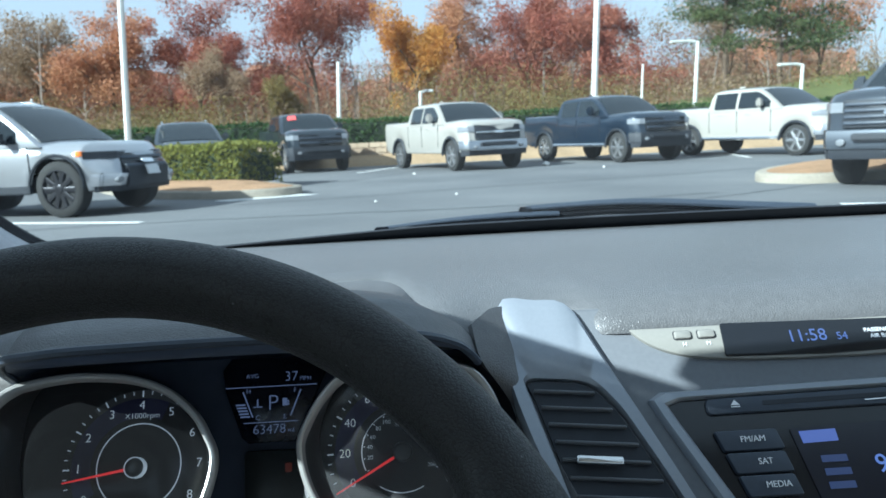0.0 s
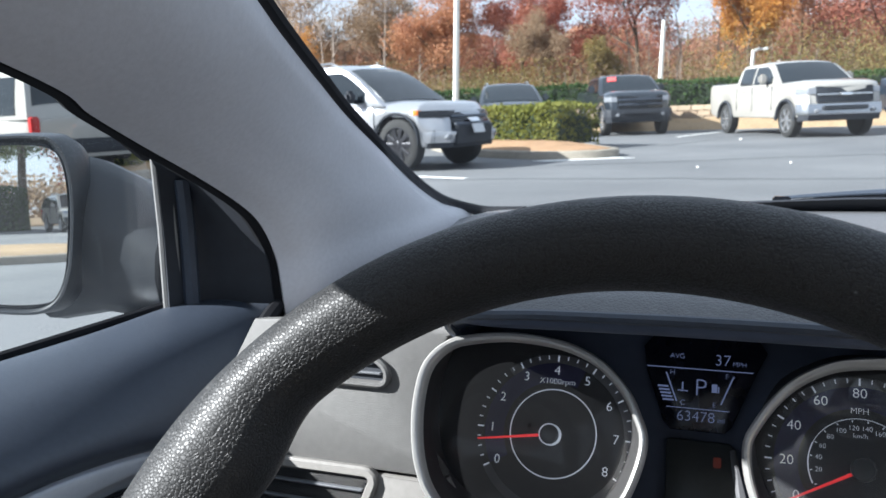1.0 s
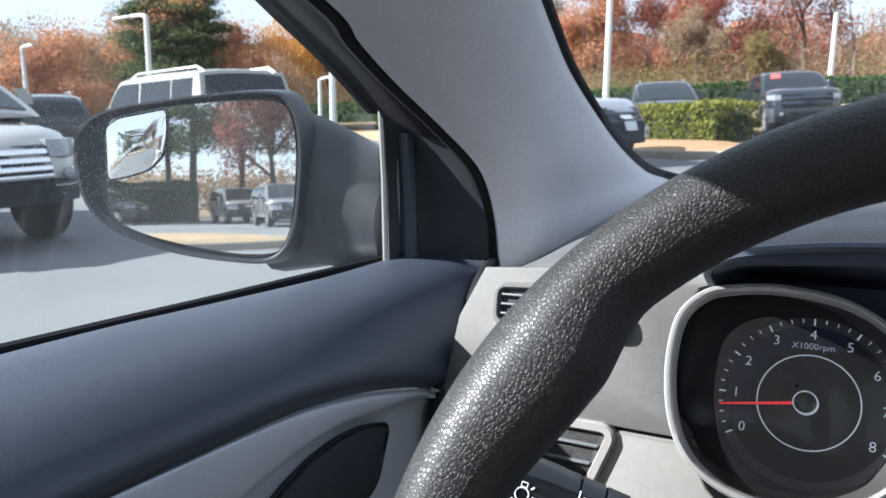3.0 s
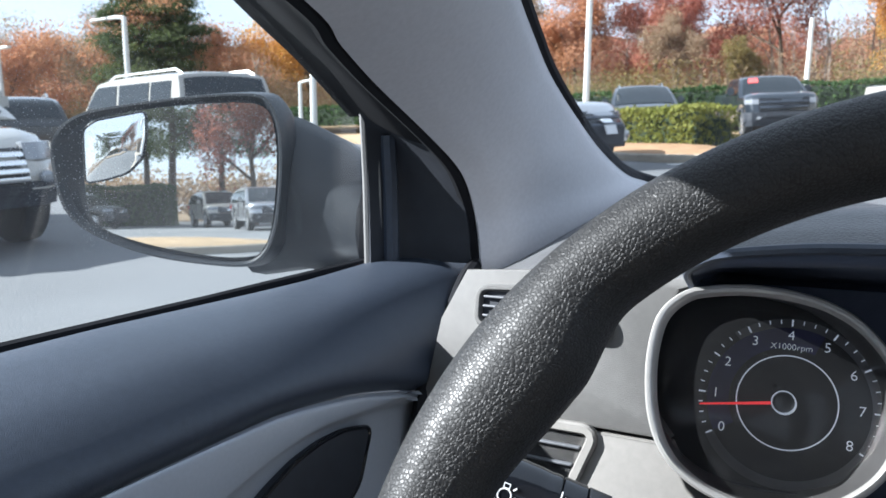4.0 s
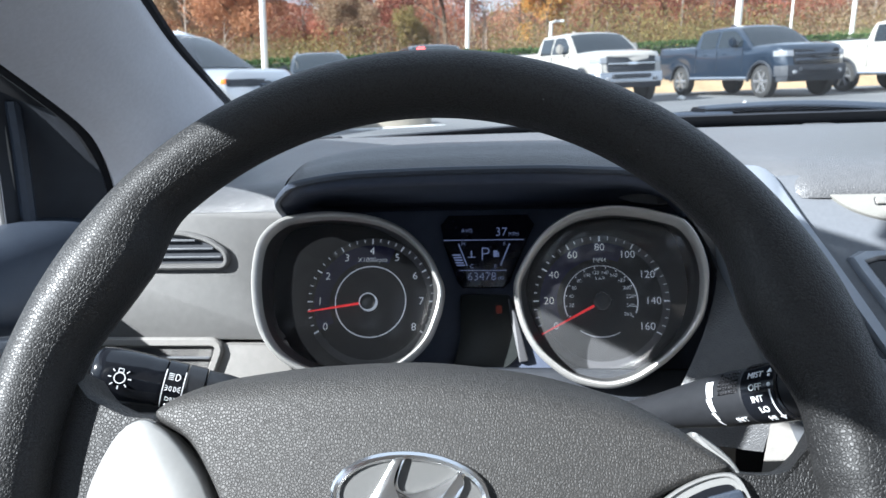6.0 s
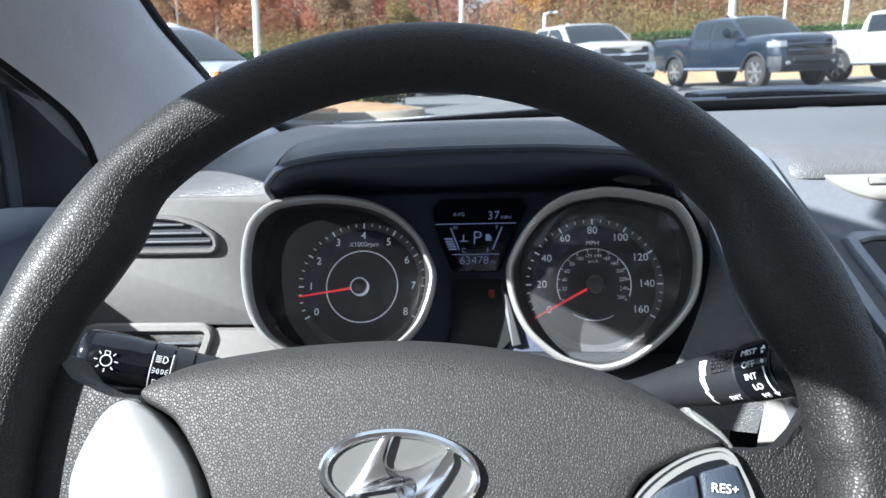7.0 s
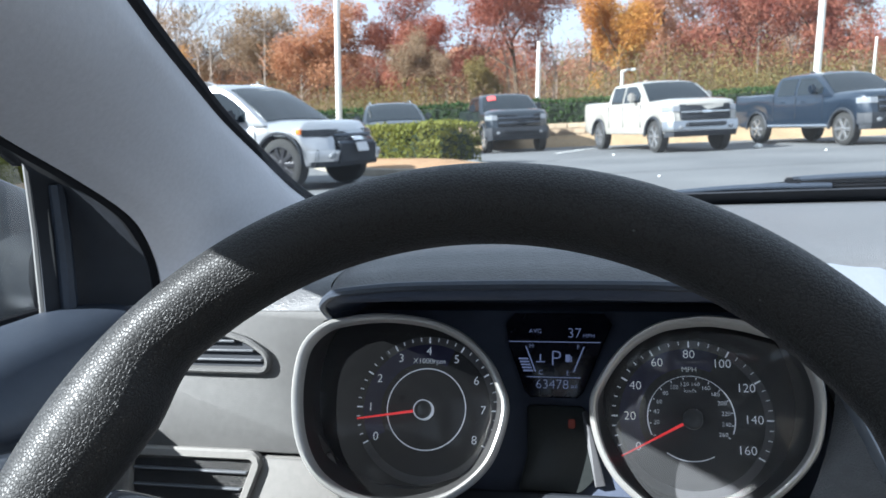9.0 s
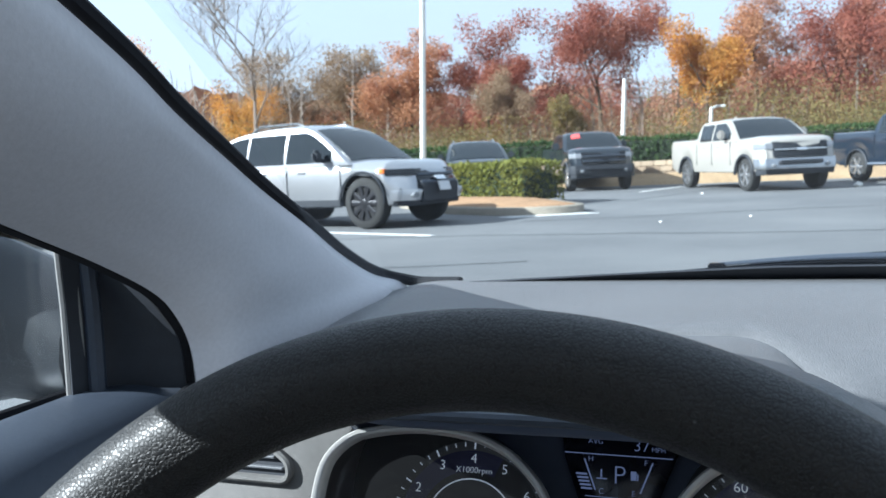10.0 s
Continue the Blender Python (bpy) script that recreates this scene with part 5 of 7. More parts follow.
part("window_frame", surf(fr, 5, 6, 0.003), BLACK_RUBBER, door, "black window frame")
part("door_seal", tube(smooth_line([(-0.730, 0.080, 0.800), (-0.732, 0.072, 0.865)] + [tuple(Vector(a) + Vector((-0.005, 0.0, 0.002))) for a in REAR_EDGE[3:]], 6), 0.007, 8), BLACK_RUBBER, door, "black rubber door seal")
part("glass_channel", tube([(-0.808, 0.022, 0.826), (-0.804, 0.020, 0.90), (-0.801, 0.016, 0.958)], 0.0034, 8), CHANNEL, door)
part("channel_strip", tube([(-0.800, 0.030, 0.829), (-0.797, 0.028, 0.89), (-0.796, 0.026, 0.935)], 0.0024, 6), DASH_LIGHT, door)
pane = [[Vector((-0.826, 0.03, 0.80)), Vector((-0.826, -0.4, 0.80)), Vector((-0.826, -0.9, 0.80))], [Vector((-0.815, 0.02, 0.96)), Vector((-0.80, -0.4, 1.04)), Vector((-0.80, -0.9, 1.04))], [Vector((-0.79, -0.14, 1.04)), Vector((-0.745, -0.42, 1.19)), Vector((-0.735, -0.9, 1.24))]]
glass = part("window_pane", surf(pane, 4, 4), DUSTY_GLASS, door, "dusty side window glass")
glass.visible_shadow = False
# the seam between dash and door
seam = part("trim_door_seam", tube(smooth_line([(-0.730, 0.075, 0.822), (-0.722, 0.035, 0.812), (-0.714, -0.01, 0.785), (-0.7095, -0.052, 0.752), (-0.709, -0.066, 0.70), (-0.709, -0.068, 0.55)], 6), 0.0065, 8), BLACK_RUBBER)
tagged(seam, "black gap between dash and door", "seal", kind="structure")

# ---- door mirror ----
mirror = thing("door_mirror", (-0.93, 0.04, 0.80), "black door mirror with dusty glass and spot mirror", "car mirror")
mn = Vector((0.34, -0.937, 0.056)).normalized()
mx = Vector((0, 0, 1)).cross(mn).normalized()
my = mn.cross(mx)
MM = Matrix.Translation((-0.985, -0.02, 0.90)) @ Matrix((mx, my, mn)).transposed().to_4x4()
house = smooth_loop([(-0.1306, 0.0265), (-0.1279, 0.0426), (-0.1161, 0.0582), (-0.0881, 0.0693), (-0.0289, 0.0758), (0.0281, 0.0795), (0.0722, 0.0791), (0.0909, 0.0734), (0.1006, 0.0530), (0.1023, 0.0227), (0.0989, -0.0128), (0.0930, -0.0436), (0.0819, -0.0670), (0.0635, -0.0780), (0.0296, -0.0775), (-0.0278, -0.0694), (-0.0802, -0.0529), (-0.1120, -0.0336), (-0.1264, -0.0088)], 4)
bm = dome(MM, house, [(0.92, 0.000), (0.965, 0.005), (0.99, 0.005), (1.0, 0.0), (1.03, -0.02), (0.97, -0.045), (0.80, -0.075), (0.5, -0.092), (0.2, -0.097)], (0.01, 0.0))
part("housing", bm, MIRROR_SHELL, mirror, "black mirror housing")
g_out = smooth_loop([(-0.0954, 0.0389), (-0.0918, 0.0536), (-0.0798, 0.0606), (-0.0294, 0.0681), (0.0276, 0.0709), (0.0663, 0.0704), (0.0851, 0.0661), (0.0936, 0.0532), (0.0958, 0.0229), (0.0924, -0.0127), (0.0870, -0.0435), (0.0783, -0.0617), (0.0668, -0.0685), (0.0301, -0.0684), (-0.0270, -0.0586), (-0.0735, -0.0448), (-0.0933, -0.0283), (-0.0968, 0.0015)], 4)
part("mirror_glass", slab(MM, g_out, 0.001, 0.0035), MIRROR, mirror, "slightly dusty mirror glass")
spot = rounded([(-0.0940, 0.0520), (-0.0798, 0.0600), (-0.0530, 0.0635), (-0.0290, 0.0668), (-0.0300, 0.0421), (-0.0350, 0.0239), (-0.0513, 0.0101), (-0.0755, 0.0042), (-0.0955, 0.0015)], 0.006)
bm = dome(MM, spot, [(1.0, 0.0032), (1.0, 0.0042), (0.9, 0.0050), (0.7, 0.0061), (0.4, 0.0071), (0.15, 0.0075)])
part("spot_mirror", bm, MIRROR, mirror, "convex wide-angle inset")
part("spot_edge", tube([MM @ Vector((a[0], a[1], 0.0042)) for a in spot], 0.0010, 6, True), BLACK_GLOSS, mirror)
bm = bmesh.new()
ring = lambda c, ry, rz: [Vector((c[0], c[1] + ry * math.cos(2 * math.pi * j / 16), c[2] + rz * math.sin(2 * math.pi * j / 16))) for j in range(16)]
loft([ring((-0.950, 0.045, 0.885), 0.050, 0.082), ring((-0.905, 0.062, 0.882), 0.045, 0.073), ring((-0.865, 0.072, 0.868), 0.045, 0.066), ring((-0.828, 0.082, 0.850), 0.050, 0.055)], True, True, bm)
part("foot", bm, MIRROR_SHELL, mirror, "black mirror foot")

# ---- windshield, cowl, wipers ----
def shield(x, s):
    """Inner surface of the windshield: s 0 at the cowl, 1 at the header."""
    lo = Vector((x, cowl_y(x) + 0.004, 0.858))
    hi = Vector((x * 0.81, -0.385 - 0.12 * x * x, 1.262 - 0.03 * x * x))
    return lo.lerp(hi, s) + Vector((0, 0.02, 0.035)) * math.sin(math.pi * s)


ws = part("windshield", loft([[shield(-0.70 + 1.4 * i / 20, j / 10) for i in range(21)] for j in range(11)]), GLASS)
tagged(ws, "clear raked windshield glass", "windshield", kind="structure")
ws.visible_shadow = False
frit = part("trim_cowl_band", surf([[shield(-0.562 + 1.262 * i / 20, s * (0.6 + 0.4 * min(1.0, i / 5))) + Vector((0, -0.003, -0.002)) for i in range(21)] for s in (0.0, 0.025, 0.055)], 1, 2, 0.002), BLACK_MATT)
tagged(frit, "black band at the foot of the windshield", "trim", kind="structure")


def wiper(path, width, name_label):
    w = thing("wiper", path[0], name_label, "windshield wiper")
    p = smooth_line(path, 5)
    part("blade", tube([a + Vector((0, 0.004, -0.009)) for a in p], 0.0050, 6), BLACK_RUBBER, w)
    part("spine", tube([a + Vector((0, 0.001, -0.002)) for a in p[2:-2]], 0.0034, 6), BLACK_GLOSS, w, "glossy spine of the blade")
    k0 = len(p) // 3
    q = p[k0:]
    part("arm", tube([a + Vector((0.0, 0, 0.004)) for a in q], [width * (0.5 + 0.5 * i / max(1, len(q) - 1)) for i in range(len(q))], 8, flat=0.6), DARK_PLASTIC, w, "dusty black arm")
    part("joint", box(q[0] + Vector((-0.010, -0.004, -0.004)), q[0] + Vector((0.010, 0.004, 0.006)), 0.002), BLACK_GLOSS, w, "arm joint")
    return w


wiper([(-0.31, 0.50, 0.864), (-0.19, 0.50, 0.877), (-0.05, 0.50, 0.884), (0.06, 0.505, 0.883), (0.20, 0.51, 0.871), (0.30, 0.51, 0.862)], 0.0075, "black windshield wiper lying at the cowl")
wiper([(-0.40, 0.47, 0.858), (-0.30, 0.48, 0.867), (-0.18, 0.49, 0.874), (-0.06, 0.50, 0.874)], 0.005, "black wiper blade lying low at the cowl")
tab = part("sensor_tab", slab(Matrix.Translation((0.002, 0.345, 0.8668)), rounded([(-0.020, -0.006), (0.020, -0.006), (0.016, 0.008), (-0.016, 0.008)], 0.004), -0.003, 0.006, 0.003), DASH_TOP)
tagged(tab, "small grey sensor cover on the dash top", "sensor")

# ---- plain shell that closes the cabin ----
def shell(name, bm, mat, label):
    return tagged(part(name, bm, mat), label, "car body", kind="structure")


shell("ceiling", surf([[Vector((x, y, 1.262 + 0.05 * step(-0.40, -0.9, y) - 0.06 * x * x)) for x in (-0.62, -0.4, 0, 0.4, 0.62)] for y in (-0.38, -0.6, -1.0, -1.5, -2.0)], 3, 3, 0.02), HEADLINER, "pale cloth headliner over the seats")
for s in (-1, 1):
    shell("trim_roof_rail", tube(smooth_line([(s * 0.580, -0.42, 1.235), (s * 0.605, -0.65, 1.265), (s * 0.625, -1.0, 1.28), (s * 0.61, -1.5, 1.24), (s * 0.59, -2.0, 1.18)], 5), 0.032, 8), HEADLINER, "pale roof rail over the side windows")
    shell("trim_middle_pillar", tube([(s * 0.74, -0.95, 0.50), (s * 0.74, -0.92, 0.83), (s * 0.70, -0.90, 1.08), (s * 0.63, -0.88, 1.28)], 0.06, 8), PILLAR_CLOTH, "pale middle pillar between the doors")
# unseen walls and floor, coloured to bounce warm light onto the dash
shell("wall_right", box((0.72, -2.0, 0.28), (0.80, 0.45, 0.82)), BOUNCE_CLOTH, "unseen beige door side that bounces light")
shell("wall_left", box((-0.80, -2.0, 0.28), (-0.72, -0.88, 0.82)), BOUNCE_CLOTH, "unseen beige rear door side that bounces light")
shell("wall_rear", box((-0.72, -2.0, 0.28), (0.72, -1.9, 0.95)), BOUNCE_CLOTH, "unseen beige rear wall that bounces light")
shell("wall_front", box((-0.76, 0.10, 0.28), (0.76, 0.16, 0.80)), BLACK_MATT, "black bulkhead behind the dash")
shell("floor", box((-0.80, -2.0, 0.22), (0.80, 0.45, 0.28)), BOUNCE_CLOTH, "unseen beige cabin floor that bounces light")

# ---- outdoors: ground and paving ----
ASPHALT = material("asphalt", (0.053, 0.054, 0.055), 0.85, spec=0.3)
_b = ASPHALT.node_tree.nodes["Principled BSDF"]
_c = coords(ASPHALT)
_n1 = node(ASPHALT, "ShaderNodeTexNoise", Scale=0.25, Detail=5.0)
_n2 = node(ASPHALT, "ShaderNodeTexNoise", Scale=60.0, Detail=3.0)
_n3 = node(ASPHALT, "ShaderNodeTexVoronoi", Scale=0.6)
for _n in (_n1, _n2, _n3):
    link(ASPHALT, _c, _n.inputs["Vector"])
_mx = node(ASPHALT, "ShaderNodeMath")
_mx.operation = "MULTIPLY_ADD"
_mx.inputs[1].default_value = 0.5
link(ASPHALT, _n2.outputs["Fac"], _mx.inputs[0])
link(ASPHALT, _n1.outputs["Fac"], _mx.inputs[2])
_rp = node(ASPHALT, "ShaderNodeValToRGB")
_rp.color_ramp.elements[0].position, _rp.color_ramp.elements[0].color = 0.45, (0.075, 0.078, 0.085, 1)
_rp.color_ramp.elements[1].position, _rp.color_ramp.elements[1].color = 1.0, (0.165, 0.168, 0.172, 1)
link(ASPHALT, _mx.outputs[0], _rp.inputs["Fac"])
link(ASPHALT, _rp.outputs["Color"], _b.inputs["Base Color"])
_bp = node(ASPHALT, "ShaderNodeBump", Strength=0.5, Distance=0.01)
link(ASPHALT, _n2.outputs["Fac"], _bp.inputs["Height"])
link(ASPHALT, _bp.outputs["Normal"], _b.inputs["Normal"])
CONCRETE = grain(mottle(material("kerb_concrete", (0.28, 0.25, 0.20), 0.85), 3, 0.75, 1.15, 40), 60, 0.4, 0.004, cells=False)
LINE = grain(mottle(material("line_paint", (0.72, 0.72, 0.70), 0.7), 5, 0.7, 1.1, 60), 80, 0.3, 0.003, cells=False)
MULCH = grain(mottle(material("mulch", (0.30, 0.19, 0.11), 0.95, spec=0.1), 2, 0.6, 1.4, 25), 30, 0.8, 0.03, cells=False)
TAN = grain(mottle(material("dry_grass", (0.31, 0.225, 0.135), 0.95, spec=0.1), 1.0, 0.7, 1.3, 12), 25, 0.8, 0.03, cells=False)
STONE = grain(mottle(material("wall_block", (0.44, 0.34, 0.24), 0.9), 2, 0.75, 1.2, 30), 40, 0.6, 0.01, cells=False)
FIELD = grain(mottle(material("leaf_litter", (0.17, 0.12, 0.07), 0.95, spec=0.1), 0.4, 0.6, 1.4, 6), 12, 0.8, 0.05, cells=False)

# one sheet of ground, rising gently beyond the lot
xs = [-900, -300, -120, -60, -36, -20, -10, 0, 10, 20, 36, 60, 120, 300, 900]
ys = [-900, -300, -120, -60, -30, -10, 0, 10, 20, 24, 27.6, 29, 34, 45, 70, 120, 300, 900]


def ground_z(x, y):
    return 1.1 * step(28.0, 32.0, y) * step(60, 40, abs(x)) + 1.6 * step(34, 70, y)


bm = bmesh.new()
loft([[Vector((x, y, ground_z(x, y))) for x in xs] for y in ys], bm=bm)
ground = part("ground", bm, FIELD)
tagged(ground, "leaf-strewn ground behind the car lot", "ground", kind="structure")
lot = part("pavement", box((-60, -60, -0.30), (60, 27.2, 0.0)), ASPHALT, smooth=False)
ground.location.z = -0.03
tagged(lot, "grey weathered asphalt car lot with faint cracks", "pavement", kind="structure")


def painted(a, b, wide, label="worn white parking line"):
    a, b = Vector((*a, 0.0)), Vector((*b, 0.0))
    d = (b - a).normalized()
    n = Vector((-d.y, d.x, 0)) * wide / 2
    bm = bmesh.new()
    q = [a - n, b - n, b + n, a + n]
    vs = [bm.verts.new(p + Vector((0, 0, h))) for h in (-0.01, 0.004) for p in q]
    bm.faces.new(vs[4:])
    bm.faces.new(vs[3::-1])
    for i in range(4):
        bm.faces.new((vs[i - 1], vs[i], vs[4 + i], vs[3 + i]))
    ob = part("line_marking", bm, LINE, smooth=False)
    return tagged(ob, label, "road marking", "parking lines", kind="structure")


painted((-4.02, 10.12), (-9.2, 12.2), 0.13)
painted((-0.9, 25.2), (-1.95, 22.3), 0.12)
painted((9.3, 22.9), (8.75, 20.2), 0.12)
painted((4.55, 8.1), (9.6, 6.0), 0.13)
painted((2.6, 25.4), (3.0, 24.2), 0.12)


SEAL = mottle(material("crack_sealer", (0.030, 0.031, 0.034), 0.7), 2, 0.7, 1.3, 20)
rnd = random.Random(21)
for a, b in (((-7, 9.6), (4, 10.3)), ((-3.2, 12.4), (7, 15.6)), ((-2.0, 17.8), (1.5, 26)), ((1.5, 8.2), (9.5, 13.2)), ((-12, 3.4), (-2, 7.2))):
    a, b = Vector((*a, 0.002)), Vector((*b, 0.002))
    n = Vector((-(b - a).y, (b - a).x, 0)).normalized()
    path = [a.lerp(b, k / 40) + n * (0.10 * noise.noise(Vector((k * 0.4, a.x, 0))) + 0.5 * noise.noise(Vector((k * 0.05, a.x, 4)))) for k in range(41)]
    w = [0.025 + 0.03 * abs(noise.noise(Vector((k * 0.7, a.y, 2)))) for k in range(41)]
    seam = part("line_seal", loft([[p - n * h, p + n * h] for p, h in zip(path, w)]), SEAL)
    tagged(seam, "dark tar line sealing an asphalt crack", "crack", kind="structure")
LITTER = mottle(material("paper_litter", (0.72, 0.71, 0.68), 0.8), 12, 0.8, 1.1, 80)
for x, y, r in ((3.35, 21.0, 0.10), (4.4, 18.6, 0.035), (-0.9, 11.6, 0.022), (0.4, 12.3, 0.02), (-0.3, 19.8, 0.035)):
    bm = bmesh.new()
    bmesh.ops.create_icosphere(bm, subdivisions=2, radius=r)
    for q in bm.verts:
        q.co *= 1 + 0.5 * noise.noise(q.co * 14 + Vector((x, y, 0)))
        q.co.z = max(0.0, q.co.z * 0.8 + r * 0.55)
        q.co += Vector((x, y, 0))
    tagged(part("litter", bm, LITTER, smooth=False), "crumpled scrap of white paper on the asphalt", "litter", "scraps of litter")


def island(outline, label, fill):
    isl = thing("kerb_island", (outline[0][0], outline[0][1], 0), label, "kerb island")
    loop = smooth_loop(outline, 4)
    ident = Matrix.Identity(4)
    part("kerb", slab(ident, loop, -0.05, 0.15, 0.03), CONCRETE, isl, "pale concrete kerb")
    part("bed", dome(ident, inset(loop, 0.17), [(1.0, 0.10), (1.0, 0.155), (0.8, 0.20), (0.4, 0.24)]), fill, isl, "brown mulch bed")
    return isl


island([(-2.45, 14.5), (-2.9, 15.6), (-3.9, 17.6), (-5.2, 19.6), (-7.0, 21.2), (-8.6, 20.4), (-7.4, 17.6), (-5.6, 15.1), (-3.9, 13.9), (-2.9, 13.9)], "concrete kerb island with a hedge", MULCH)
island([(5.25, 11.9), (5.9, 13.0), (7.0, 14.0), (9.0, 15.2), (11.0, 14.8), (10.2, 12.6), (7.6, 11.3), (6.1, 10.9), (5.4, 11.2)], "pale kerb island with brown mulch", MULCH)
island([(-12.0, 7.8), (-10.5, 9.6), (-9.2, 12.0), (-9.8, 14.0), (-12.5, 14.8), (-15.5, 12.0), (-15.0, 8.6)], "kerb island with clipped green shrubs", TAN)
island([(-3.0, -15.0), (-1.4, -17.0), (-4.0, -20.5), (-8.0, -20.0), (-7.5, -16.5)], "kerb island behind the car", TAN)
apron = part("line_marking", slab(Matrix.Identity(4), [(-2.1, 14.0), (-3.6, 13.35), (-3.9, 13.55), (-2.5, 14.25)], -0.01, 0.005), LINE, smooth=False)
tagged(apron, "worn white stripe before the kerb", "road marking", "parking lines", kind="structure")

# dry bank and block wall behind the row of trucks
bank = part("bank", loft([[Vector((x, y, z + 0.12 * noise.noise(Vector((x * 0.4, y, 0))))) for x in [-30 + 1.5 * i for i in range(45)]] for y, z in ((27.15, -0.05), (27.4, 0.10), (28.1, 0.32), (28.6, 0.42))]), TAN)
tagged(bank, "dry tan grass bank at the lot's edge", "bank", kind="structure")
wall = part("wall_retaining", box((-20, 28.75, 0.0), (36, 29.4, 0.80)), STONE, smooth=False)
tagged(wall, "low tan block retaining wall", "retaining wall", kind="structure")
brick_mesh = bpy.data.meshes.new("brick")
bb = box((-0.215, -0.06, -0.095), (0.215, 0.06, 0.095), 0.018)
bb.to_mesh(brick_mesh)
bb.free()
BRICK = material("wall_brick", (0.46, 0.36, 0.25), 0.9)
_b = BRICK.node_tree.nodes["Principled BSDF"]
_o = node(BRICK, "ShaderNodeObjectInfo")
_r = node(BRICK, "ShaderNodeValToRGB")
_r.color_ramp.elements[0].color = (0.30, 0.22, 0.15, 1)
_r.color_ramp.elements[1].color = (0.56, 0.45, 0.32, 1)
link(BRICK, _o.outputs["Random"], _r.inputs["Fac"])
link(BRICK, _r.outputs["Color"], _b.inputs["Base Color"])
brick_mesh.materials.append(BRICK)

LAWN = grain(mottle(material("lawn_grass", (0.105, 0.115, 0.042), 0.95, spec=0.1), 0.8, 0.7, 1.3, 14), 30, 0.7, 0.03, cells=False)
rows = []
for j in range(9):
    y = 31.4 + 2.2 * j
    rows.append([Vector((x, y, 1.2 + (0.9 + 0.16 * j) * step(9, 36, x) + 0.10 * j * step(6, 14, x) + 0.10 * noise.noise(Vector((x * 0.3, y * 0.3, 1))) - 0.5 * step(12, 6, x))) for x in [6 + 1.6 * i for i in range(28)]])
lawn = part("bank", loft(rows), LAWN)
tagged(lawn, "green lawn rising behind the hedge", "lawn", kind="structure")

# ---- plants ----
BARK = grain(mottle(material("bark", (0.10, 0.075, 0.055), 0.95, spec=0.1), 1.5, 0.6, 1.4, 20), 14, 0.8, 0.03, cells=False)
PALE_BARK = grain(mottle(material("pale_bark", (0.24, 0.20, 0.17), 0.95, spec=0.1), 1.5, 0.7, 1.3, 20), 14, 0.8, 0.03, cells=False)
RED = leaves_material("red_leaves", [(0.18, 0.062, 0.048), (0.29, 0.100, 0.070), (0.37, 0.160, 0.105), (0.25, 0.125, 0.09)])
RUST = leaves_material("rust_leaves", [(0.295, 0.138, 0.084), (0.424, 0.206, 0.113), (0.492, 0.276, 0.148), (0.354, 0.206, 0.133)])
GOLD = leaves_material("gold_leaves", [(0.40, 0.17, 0.045), (0.50, 0.24, 0.055), (0.56, 0.33, 0.085), (0.36, 0.20, 0.075)])
BROWN = leaves_material("brown_leaves", [(0.20, 0.145, 0.095), (0.27, 0.19, 0.125), (0.33, 0.245, 0.155), (0.22, 0.185, 0.115)])
OLIVE = leaves_material("olive_leaves", [(0.090, 0.094, 0.041), (0.172, 0.152, 0.061), (0.279, 0.205, 0.074), (0.131, 0.127, 0.053)])
PINE = leaves_material("pine_needles", [(0.045, 0.066, 0.028), (0.085, 0.108, 0.042), (0.15, 0.155, 0.06)])
HEDGE = leaves_material("hedge_leaves", [(0.030, 0.055, 0.020), (0.055, 0.095, 0.030), (0.095, 0.13, 0.045)])
SHRUB = leaves_material("shrub_leaves", [(0.09, 0.11, 0.02), (0.18, 0.19, 0.04), (0.28, 0.26, 0.07)])
rng = np.random.default_rng(7)


def leaf_mesh(name, centres, size, mat, aspect=1.5, upright=0.0):
    """Many small leaves as one mesh, a kinked pair of triangles each."""
    n = len(centres)
    a = rng.normal(size=(n, 3))
    a[:, 2] *= 1 - upright * 0.5
    a /= np.linalg.norm(a, axis=1)[:, None]
    b = rng.normal(size=(n, 3))
    b -= (b * a).sum(1)[:, None] * a
    b /= np.linalg.norm(b, axis=1)[:, None]
    s = size * rng.uniform(0.6, 1.35, n)[:, None]
    nrm = np.cross(a, b)
    p = np.stack([centres - a * s * aspect / 2, centres + b * s * 0.42 + nrm * s * 0.12, centres + a * s * aspect / 2, centres - b * s * 0.42 + nrm * s * 0.12], 1).reshape(-1, 3)
    me = bpy.data.meshes.new(name)
    me.vertices.add(4 * n)
    me.vertices.foreach_set("co", p.astype(np.float32).ravel())
    me.loops.add(4 * n)
    me.loops.foreach_set("vertex_index", np.arange(4 * n, dtype=np.int32))
    me.polygons.add(n)
    me.polygons.foreach_set("loop_start", np.arange(0, 4 * n, 4, dtype=np.int32))
    me.update(calc_edges=True)
    me.materials.append(mat)
    return new(name, me)


def under(ob, parent):
    ob.parent = parent
    ob.matrix_parent_inverse = Matrix.Translation(-Vector(parent.location))
    return ob


